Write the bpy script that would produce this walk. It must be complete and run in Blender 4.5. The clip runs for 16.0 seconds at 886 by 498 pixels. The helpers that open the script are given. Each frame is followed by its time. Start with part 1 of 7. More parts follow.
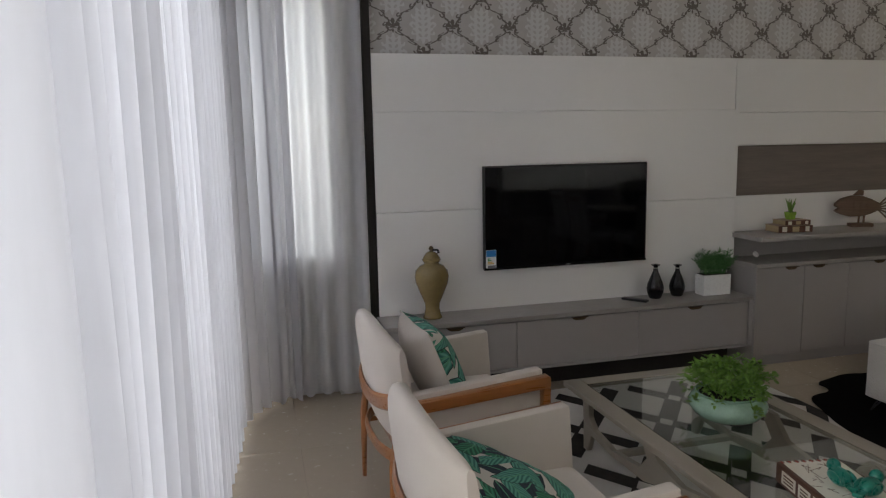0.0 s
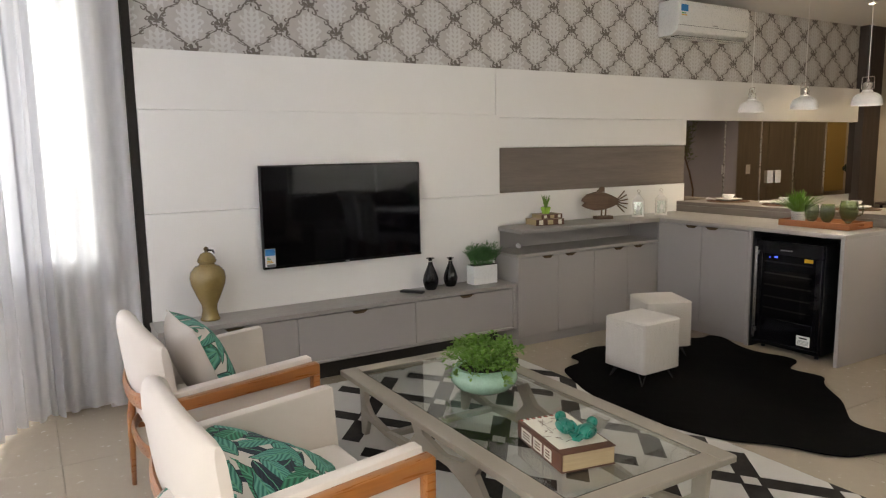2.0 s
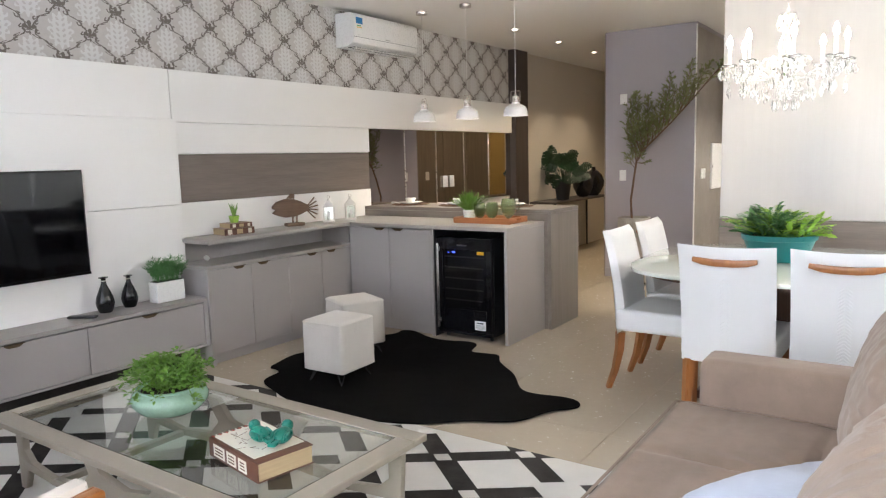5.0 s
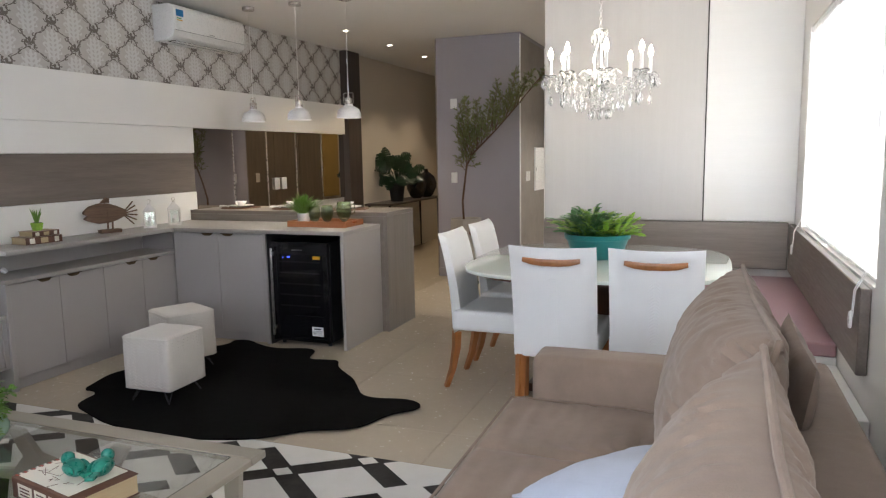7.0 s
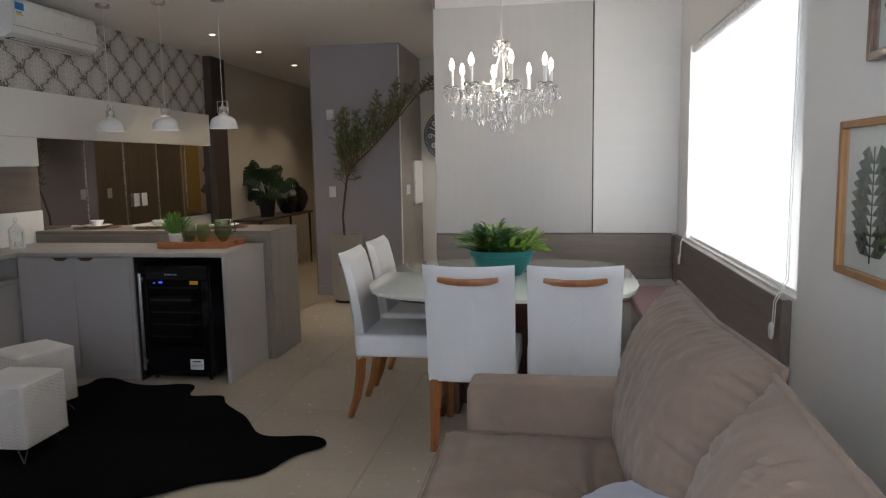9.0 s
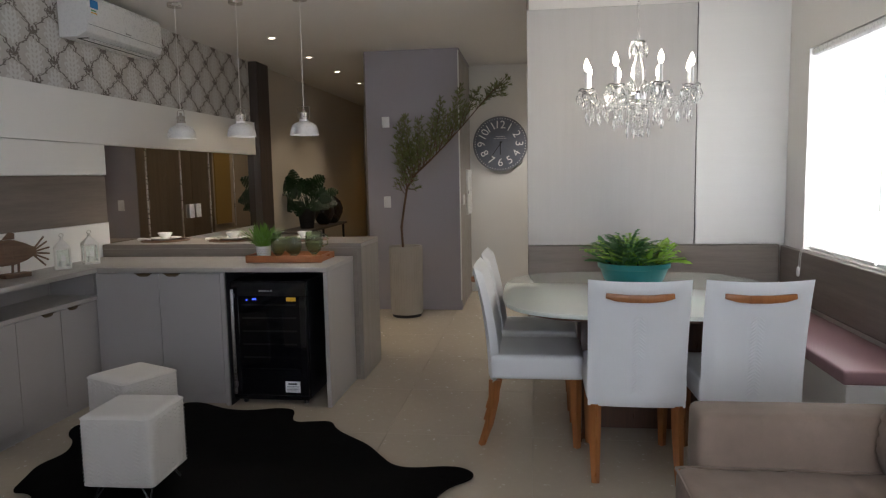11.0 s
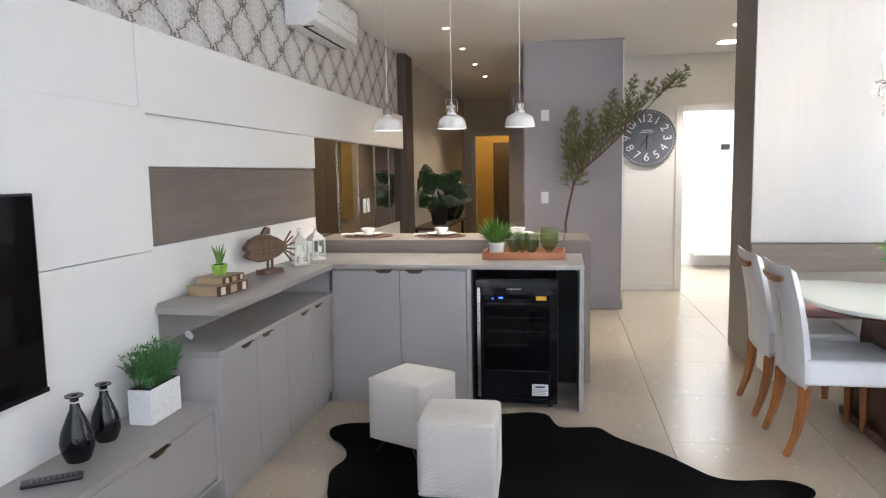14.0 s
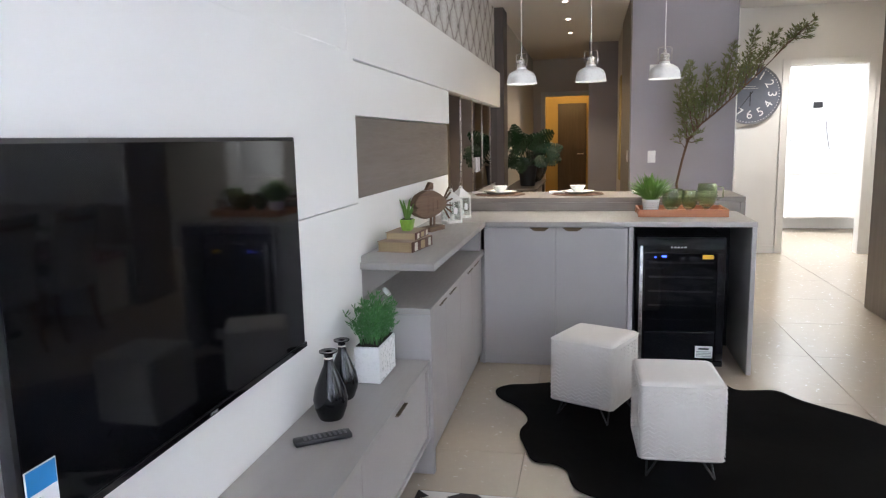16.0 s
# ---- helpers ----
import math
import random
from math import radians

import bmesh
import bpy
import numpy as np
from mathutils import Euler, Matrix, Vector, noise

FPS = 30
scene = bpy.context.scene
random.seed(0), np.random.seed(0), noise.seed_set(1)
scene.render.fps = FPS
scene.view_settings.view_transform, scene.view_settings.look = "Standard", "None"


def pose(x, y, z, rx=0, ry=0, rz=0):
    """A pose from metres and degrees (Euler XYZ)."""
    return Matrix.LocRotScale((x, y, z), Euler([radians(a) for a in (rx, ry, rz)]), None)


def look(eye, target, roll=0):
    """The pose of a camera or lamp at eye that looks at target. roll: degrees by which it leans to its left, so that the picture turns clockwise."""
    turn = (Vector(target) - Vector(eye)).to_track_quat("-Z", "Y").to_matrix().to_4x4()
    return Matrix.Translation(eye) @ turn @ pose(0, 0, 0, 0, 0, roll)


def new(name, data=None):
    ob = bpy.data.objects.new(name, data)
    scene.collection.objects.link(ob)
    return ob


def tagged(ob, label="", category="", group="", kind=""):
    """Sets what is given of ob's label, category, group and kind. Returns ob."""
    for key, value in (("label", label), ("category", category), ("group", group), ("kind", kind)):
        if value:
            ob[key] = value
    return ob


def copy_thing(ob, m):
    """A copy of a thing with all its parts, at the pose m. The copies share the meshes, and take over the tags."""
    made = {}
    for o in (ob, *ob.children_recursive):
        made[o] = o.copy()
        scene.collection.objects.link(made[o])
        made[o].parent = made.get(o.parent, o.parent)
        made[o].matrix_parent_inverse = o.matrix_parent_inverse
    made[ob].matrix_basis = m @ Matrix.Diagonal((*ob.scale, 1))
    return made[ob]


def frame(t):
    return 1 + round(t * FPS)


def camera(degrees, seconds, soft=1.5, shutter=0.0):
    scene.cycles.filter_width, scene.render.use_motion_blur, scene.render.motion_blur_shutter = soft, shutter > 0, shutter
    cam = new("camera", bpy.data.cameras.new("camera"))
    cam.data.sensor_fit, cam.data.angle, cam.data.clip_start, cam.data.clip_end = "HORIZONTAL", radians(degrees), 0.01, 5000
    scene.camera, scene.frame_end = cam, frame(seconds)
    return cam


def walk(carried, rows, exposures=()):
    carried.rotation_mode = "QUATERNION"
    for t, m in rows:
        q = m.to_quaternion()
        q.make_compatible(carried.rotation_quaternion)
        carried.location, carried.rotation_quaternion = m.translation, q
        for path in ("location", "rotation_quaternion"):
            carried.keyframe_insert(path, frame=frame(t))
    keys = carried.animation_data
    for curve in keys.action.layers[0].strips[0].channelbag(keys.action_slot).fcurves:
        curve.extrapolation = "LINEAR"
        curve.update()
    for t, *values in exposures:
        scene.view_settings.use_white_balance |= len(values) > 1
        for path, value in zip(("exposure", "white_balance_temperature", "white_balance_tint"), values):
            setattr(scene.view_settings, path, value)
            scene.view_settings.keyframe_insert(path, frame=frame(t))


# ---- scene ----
cam = camera(64.9, 16.0, soft=1.2)
EXPO = [
    (0.0, 0.15, 6900, 10), (1.5, 1.0, 7300, 10), (2.5, 1.58, 7250, 10), (3.5, 1.97, 6550, 10), (4.0, 2.0, 6450, 10), (7.0, 1.42, 6400, 10), (8.2, 0.85, 6250, 10),
    (10.5, 0.3, 6300, 10), (11.0, 0.68, 6300, 10), (12.0, 1.3, 6250, 10), (13.5, 1.9, 6100, 10), (15.0, 2.03, 6000, 10), (16.0, 2.0, 5950, 10),
]
PATH = [
    (0, (0.055, 0.301, 1.492), (0.564, 2.213, 1.203), -1.2),
    (0.5, (0.094, 0.183, 1.468), (0.715, 2.063, 1.184), -1.1),
    (1, (0.082, 0.19, 1.491), (0.824, 2.023, 1.195), -1.0),
    (1.5, (0.124, 0.129, 1.471), (0.993, 1.907, 1.184), -0.9),
    (2, (0.145, 0.116, 1.449), (1.167, 1.812, 1.168), -0.9),
    (2.5, (0.159, 0.101, 1.426), (1.323, 1.705, 1.154), -1.2),
    (3, (0.163, 0.123, 1.41), (1.462, 1.62, 1.142), -1.2),
    (3.5, (0.18, 0.114, 1.415), (1.586, 1.511, 1.144), -1.1),
    (4, (0.189, 0.09, 1.392), (1.682, 1.394, 1.127), -1.2),
    (6.5, (0.255, 0.135, 1.381), (2.057, 0.962, 1.118), -1.3),
    (7, (0.237, 0.13, 1.4), (2.089, 0.836, 1.134), -1.0),
    (7.5, (0.288, 0.188, 1.414), (2.187, 0.754, 1.144), -0.9),
    (8, (0.33, 0.206, 1.418), (2.26, 0.659, 1.151), -1.0),
    (10.5, (0.51, 1.105, 1.406), (2.483, 1.359, 1.198), -0.9),
    (11, (0.548, 1.301, 1.411), (2.519, 1.564, 1.202), -1.1),
    (11.5, (0.567, 1.514, 1.392), (2.538, 1.782, 1.187), -1.1),
    (12, (0.543, 1.763, 1.405), (2.511, 2.046, 1.194), -1.1),
    (12.5, (0.567, 1.978, 1.39), (2.534, 2.271, 1.181), -1.1),
    (13, (0.617, 2.216, 1.385), (2.583, 2.515, 1.17), -1.1),
    (13.5, (0.598, 2.429, 1.406), (2.56, 2.746, 1.189), -1.1),
    (14, (0.55, 2.679, 1.412), (2.51, 3.014, 1.196), -1.0),
    (14.5, (0.576, 2.893, 1.396), (2.534, 3.238, 1.181), -1.1),
    (15, (0.622, 3.105, 1.373), (2.577, 3.462, 1.151), -1.1),
    (15.5, (0.594, 3.262, 1.357), (2.540, 3.646, 1.105), -1.3),
    (16, (0.542, 3.462, 1.355), (2.476, 3.867, 1.046), -1.3),
]
walk(cam, [(t, look(eye, aim, roll)) for t, eye, aim, roll in PATH], EXPO)

# world, sun, large lights
world = bpy.data.worlds.new("world")
scene.world = world
world.use_nodes = True
SUN_EL, SUN_AZ = radians(48), radians(197)
wt = world.node_tree
sky = wt.nodes.new("ShaderNodeTexSky")
sky.sky_type, sky.sun_disc, sky.sun_elevation, sky.sun_rotation = "NISHITA", False, SUN_EL, SUN_AZ
bg = wt.nodes["Background"]
bg.inputs["Strength"].default_value = 0.12
wt.links.new(sky.outputs[0], bg.inputs["Color"])


def lamp(name, kind, place, target, power, color=(1, 1, 1), size=1.0, size_y=None, angle=None):
    data = bpy.data.lights.new(name, kind)
    data.energy, data.color = power, color
    if kind == "AREA":
        data.shape, data.size, data.size_y = "RECTANGLE", size, size_y or size
    elif kind == "SUN":
        data.angle = radians(0.5)
    else:
        data.shadow_soft_size = size
    if kind == "SPOT":
        data.spot_size, data.spot_blend = radians(angle or 90), 0.6
    ob = new(name, data)
    ob.matrix_world = look(place, target)
    return ob


sun_dir = Vector((math.sin(SUN_AZ) * math.cos(SUN_EL), math.cos(SUN_AZ) * math.cos(SUN_EL), math.sin(SUN_EL)))
lamp("sun", "SUN", sun_dir * 20, (0, 0, 0), 3.0, (1, 0.95, 0.88))
lamp("glass_door_sky", "AREA", (-2.10, 2.80, 1.65), (3, 2.80, 1.20), 145, (0.88, 0.91, 1.0), 3.4, 2.5)
# added fill: lights the room through an assumed, unseen stretch of uncurtained door
lamp("unseen_door_fill", "AREA", (-0.75, 0.70, 1.45), (2.6, 2.9, 1.45), 15, (0.93, 0.95, 1.0), 0.75, 2.1)
lamp("corner_window_sky", "AREA", (0.20, 4.85, 1.65), (0.2, 0, 1.5), 9, (0.93, 0.96, 1.0), 0.8, 1.6)
lamp("dining_window_sky", "AREA", (4.40, -0.56, 1.52), (4.4, 3, 1.3), 25, (0.95, 0.955, 1.0), 2.1, 1.25)
# unseen overhead source, added to brighten the bathroom past the doorway
lamp("bathroom_fill", "AREA", (10.0, 0.9, 2.60), (10.0, 0.9, 0), 24, (1, 1, 1), 1.6, 1.0)
for hx in (6.88, 7.95, 9.03, 10.12):
    lamp("hall_downlight_glow", "SPOT", (hx, 3.70, 2.67), (hx, 3.70, 0), 13, (1, 0.80, 0.55), 0.03, angle=100)
for py in (3.918, 3.448, 2.967):
    lamp("pendant_glow", "SPOT", (5.52, py, 1.76), (5.52, py, 0), 20, (1, 0.88, 0.70), 0.03, angle=130)
lamp("chandelier_glow", "POINT", (4.52, 0.835, 1.97), (4.5, 0.7, 0), 8, (1, 0.86, 0.66), 0.06)
lamp("end_room_glow", "POINT", (14.0, 3.9, 2.3), (14, 3.9, 0), 6, (1, 0.66, 0.25), 0.1)
lamp("kitchen_downlight_glow", "SPOT", (8.25, 1.00, 2.67), (8.25, 1.0, 0), 45, (1, 0.93, 0.82), 0.06, angle=110)


# materials
def nodes_of(name):
    m = bpy.data.materials.new(name)
    m.use_nodes = True
    return m, m.node_tree, m.node_tree.nodes["Principled BSDF"]


def node(t, kind, ins=(), operation=None, data_type=None):
    n = t.nodes.new(kind)
    if operation:
        n.operation = operation
    if data_type:
        n.data_type = data_type
    for k, v in dict(ins).items():
        if isinstance(v, bpy.types.NodeSocket):
            t.links.new(v, n.inputs[k])
        else:
            n.inputs[k].default_value = v
    return n


def mth(t, op, a, b=0.0, c=0.0):
    n = node(t, "ShaderNodeMath", {0: a, 1: b, 2: c}, operation=op)
    return n.outputs[0]


def rgb(c):
    return (*c, 1)


def mixc(t, f, a, b):
    n = t.nodes.new("ShaderNodeMix")
    n.data_type = "RGBA"
    for k, v in ((0, f), (6, a), (7, b)):
        if isinstance(v, bpy.types.NodeSocket):
            t.links.new(v, n.inputs[k])
        else:
            n.inputs[k].default_value = v if k == 0 else rgb(v)
    return n.outputs[2]


def surf(name, color, rough=0.5, metal=0.0, var=0.06, scale=3.0, fine=60.0, bump=0.05, stretch=(1, 1, 1), dark=None, coat=0.0, sheen=0.0, spec=0.5, rough_var=0.08):
    """A plain procedural surface: broad mottling, fine grain, relief. stretch squeezes the grain along an axis."""
    m, t, p = nodes_of(name)
    co = node(t, "ShaderNodeTexCoord").outputs["Object"]
    mp = node(t, "ShaderNodeMapping", {"Vector": co, "Scale": stretch}).outputs[0]
    n1 = node(t, "ShaderNodeTexNoise", {"Vector": mp, "Scale": scale, "Detail": 4.0, "Roughness": 0.6}).outputs["Fac"]
    n2 = node(t, "ShaderNodeTexNoise", {"Vector": mp, "Scale": fine, "Detail": 3.0, "Roughness": 0.65}).outputs["Fac"]
    both = mth(t, "ADD", mth(t, "MULTIPLY", n1, 0.6), mth(t, "MULTIPLY", n2, 0.4))
    f = node(t, "ShaderNodeMapRange", {"Value": both, "From Min": 0.3, "From Max": 0.7}).outputs[0]
    dark = dark or tuple(c * (1 - 2.2 * var) for c in color)
    t.links.new(mixc(t, f, dark, color), p.inputs["Base Color"])
    r = node(t, "ShaderNodeMapRange", {"Value": n2, "From Min": 0.3, "From Max": 0.7, "To Min": max(rough - rough_var, 0.02), "To Max": min(rough + rough_var, 1)}).outputs[0]
    t.links.new(r, p.inputs["Roughness"])
    p.inputs["Metallic"].default_value = metal
    p.inputs["Coat Weight"].default_value = coat
    p.inputs["Coat Roughness"].default_value = 0.08
    p.inputs["Sheen Weight"].default_value = sheen
    p.inputs["Specular IOR Level"].default_value = spec
    if bump:
        b = node(t, "ShaderNodeBump", {"Height": n2, "Strength": bump, "Distance": 0.004})
        t.links.new(b.outputs[0], p.inputs["Normal"])
    return m


def weave(name, color, rough=0.9, pitch=400.0, bump=0.25, sheen=0.2, var=0.06, dark=None, wrinkle=6.0, wrinkle_bump=0.3):
    m = surf(name, color, rough, var=var, scale=4.0, fine=pitch, bump=0, dark=dark, sheen=sheen, spec=0.25)
    t, p = m.node_tree, m.node_tree.nodes["Principled BSDF"]
    co = node(t, "ShaderNodeTexCoord").outputs["Object"]
    a = node(t, "ShaderNodeTexNoise", {"Vector": co, "Scale": pitch, "Detail": 2.0}).outputs["Fac"]
    w = node(t, "ShaderNodeTexNoise", {"Vector": co, "Scale": wrinkle, "Detail": 3.0, "Distortion": 0.8}).outputs["Fac"]
    b1 = node(t, "ShaderNodeBump", {"Height": w, "Strength": wrinkle_bump, "Distance": 0.02})
    b2 = node(t, "ShaderNodeBump", {"Height": a, "Strength": bump, "Distance": 0.001, "Normal": b1.outputs[0]})
    t.links.new(b2.outputs[0], p.inputs["Normal"])
    return m


def glass(name, color=(1, 1, 1), rough=0.0, ior=1.45):
    m, t, p = nodes_of(name)
    p.inputs["Base Color"].default_value = rgb(color)
    p.inputs["Transmission Weight"].default_value = 1.0
    p.inputs["Roughness"].default_value = rough
    p.inputs["IOR"].default_value = ior
    n = node(t, "ShaderNodeTexNoise", {"Scale": 5.0})
    r = node(t, "ShaderNodeMapRange", {"Value": n.outputs["Fac"], "To Min": rough, "To Max": rough + 0.02})
    t.links.new(r.outputs[0], p.inputs["Roughness"])
    return m


def glow(name, color, strength):
    m, t, p = nodes_of(name)
    p.inputs["Base Color"].default_value = rgb(color)
    p.inputs["Emission Color"].default_value = rgb(color)
    p.inputs["Emission Strength"].default_value = strength
    return m


def cloth_sheer(name, color, clear):
    """Thin cloth that lets daylight through."""
    m, t, p = nodes_of(name)
    out = t.nodes["Material Output"]
    co = node(t, "ShaderNodeTexCoord").outputs["Object"]
    n = node(t, "ShaderNodeTexNoise", {"Vector": node(t, "ShaderNodeMapping", {"Vector": co, "Scale": (1, 1, 0.15)}).outputs[0], "Scale": 60.0, "Detail": 3.0}).outputs["Fac"]
    c = mixc(t, n, tuple(v * 0.93 for v in color), color)
    d = node(t, "ShaderNodeBsdfDiffuse", {"Color": c}).outputs[0]
    tl = node(t, "ShaderNodeBsdfTranslucent", {"Color": c}).outputs[0]
    m1 = node(t, "ShaderNodeMixShader", {0: 0.5, 1: d, 2: tl}).outputs[0]
    tr = node(t, "ShaderNodeBsdfTransparent").outputs[0]
    m2 = node(t, "ShaderNodeMixShader", {0: clear, 1: m1, 2: tr}).outputs[0]
    t.links.new(m2, out.inputs["Surface"])
    return m


def wood(name, light, dark, rough=0.4, along="x", scale=1.0, coat=0.0, bump=0.08):
    s = {"x": (0.6, 9, 9), "y": (9, 0.6, 9), "z": (9, 9, 0.6)}[along]
    return surf(name, light, rough, scale=2.2 * scale, fine=9.0 * scale, bump=bump, stretch=s, dark=dark, coat=coat)


def wallpaper():
    """A damask paper: lobed medallions ringed by curling scrolls, with a small palmette where the rings meet."""
    m, t, p = nodes_of("damask_wallpaper")
    co = node(t, "ShaderNodeTexCoord").outputs["Object"]
    xyz = node(t, "ShaderNodeSeparateXYZ", {0: co}).outputs
    P, Q = 0.3625, 0.320
    U = mth(t, "DIVIDE", mth(t, "SUBTRACT", xyz[0], 1.425), P)
    V = mth(t, "DIVIDE", mth(t, "SUBTRACT", xyz[2], 2.05), Q)
    swing = mth(t, "MULTIPLY", mth(t, "COSINE", mth(t, "MULTIPLY", V, 2 * math.pi)), 0.185)
    swing = mth(t, "SUBTRACT", swing, mth(t, "MULTIPLY", mth(t, "COSINE", mth(t, "MULTIPLY", V, 6 * math.pi)), 0.018))
    curve = mth(t, "SUBTRACT", 0.25, swing)
    ripple = mth(t, "MULTIPLY", mth(t, "SINE", mth(t, "MULTIPLY", V, 2 * math.pi * 6)), 0.019)

    def signed(a):
        return mth(t, "SUBTRACT", mth(t, "FRACT", mth(t, "ADD", a, 0.5)), 0.5)
    line = 0.0
    for sg in (1, -1):
        d = signed(mth(t, "ADD", U, mth(t, "MULTIPLY", curve, sg)))
        d = mth(t, "ADD", d, ripple if sg == 1 else mth(t, "MULTIPLY", ripple, -1.0))
        thick = mth(t, "ADD", 0.015, mth(t, "MULTIPLY", mth(t, "SINE", mth(t, "MULTIPLY", V, 2 * math.pi * 12)), 0.006))
        line = mth(t, "MAXIMUM", line, mth(t, "LESS_THAN", mth(t, "ABSOLUTE", d), thick))
        for side, shift in ((1, 0.0), (-1, 0.5)):
            dv = mth(t, "MULTIPLY", signed(mth(t, "ADD", mth(t, "MULTIPLY", V, 6.0), shift)), Q / P / 6)
            du = mth(t, "ADD", d, 0.042 * side)
            r = mth(t, "SQRT", mth(t, "ADD", mth(t, "MULTIPLY", du, du), mth(t, "MULTIPLY", dv, dv)))
            ring = mth(t, "MULTIPLY", mth(t, "LESS_THAN", r, 0.038), mth(t, "GREATER_THAN", r, 0.016))
            eye_ = mth(t, "LESS_THAN", mth(t, "ADD", du, mth(t, "MULTIPLY", dv, 1.0)), 0.016)
            line = mth(t, "MAXIMUM", line, mth(t, "MULTIPLY", ring, eye_))
    masks = line
    for du, dv in ((0, 0), (0.5, 0.5)):
        a = signed(mth(t, "ADD", U, du))
        b = mth(t, "MULTIPLY", mth(t, "SUBTRACT", signed(mth(t, "ADD", V, dv)), -0.03), Q / P)
        r = mth(t, "SQRT", mth(t, "ADD", mth(t, "MULTIPLY", a, a), mth(t, "MULTIPLY", b, b)))
        ang = mth(t, "ARCTAN2", a, b)
        lim = mth(t, "MULTIPLY", mth(t, "POWER", mth(t, "ABSOLUTE", mth(t, "COSINE", mth(t, "MULTIPLY", ang, 2.5))), 0.6), 0.118)
        up = mth(t, "GREATER_THAN", b, -0.035)
        masks = mth(t, "MAXIMUM", masks, mth(t, "MULTIPLY", mth(t, "LESS_THAN", r, lim), up))
        drop = mth(t, "ADD", mth(t, "MULTIPLY", mth(t, "ABSOLUTE", a), 2.2), mth(t, "ABSOLUTE", mth(t, "ADD", b, 0.075)))
        masks = mth(t, "MAXIMUM", masks, mth(t, "LESS_THAN", drop, 0.042))
    pale = 0.0
    for du, dv in ((0.5, 0.0), (0, 0.5)):
        a = signed(mth(t, "ADD", U, du))
        b = mth(t, "MULTIPLY", signed(mth(t, "ADD", V, dv)), 0.66)
        r = mth(t, "SQRT", mth(t, "ADD", mth(t, "MULTIPLY", a, a), mth(t, "MULTIPLY", b, b)))
        ang = mth(t, "ARCTAN2", a, b)
        lim = mth(t, "ADD", 0.20, mth(t, "MULTIPLY", mth(t, "COSINE", mth(t, "MULTIPLY", ang, 12.0)), 0.028))
        veins = mth(t, "ADD", mth(t, "SINE", mth(t, "ADD", mth(t, "MULTIPLY", b, 95.0), mth(t, "MULTIPLY", mth(t, "ABSOLUTE", a), -40.0))), mth(t, "COSINE", mth(t, "MULTIPLY", a, 62.0)))
        pale = mth(t, "MAXIMUM", pale, mth(t, "MULTIPLY", mth(t, "LESS_THAN", r, lim), mth(t, "GREATER_THAN", veins, -0.75)))
    n = node(t, "ShaderNodeTexNoise", {"Vector": co, "Scale": 45.0, "Detail": 4.0}).outputs["Fac"]
    base = mixc(t, n, (0.49, 0.465, 0.445), (0.57, 0.545, 0.525))
    c1 = mixc(t, mth(t, "MULTIPLY", pale, 0.65), base, (0.72, 0.72, 0.715))
    c2 = mixc(t, mth(t, "MULTIPLY", masks, 0.92), c1, (0.125, 0.102, 0.09))
    t.links.new(c2, p.inputs["Base Color"])
    p.inputs["Roughness"].default_value = 0.6
    b = node(t, "ShaderNodeBump", {"Height": mth(t, "ADD", masks, mth(t, "MULTIPLY", pale, 0.5)), "Strength": 0.25, "Distance": 0.001})
    t.links.new(b.outputs[0], p.inputs["Normal"])
    return m


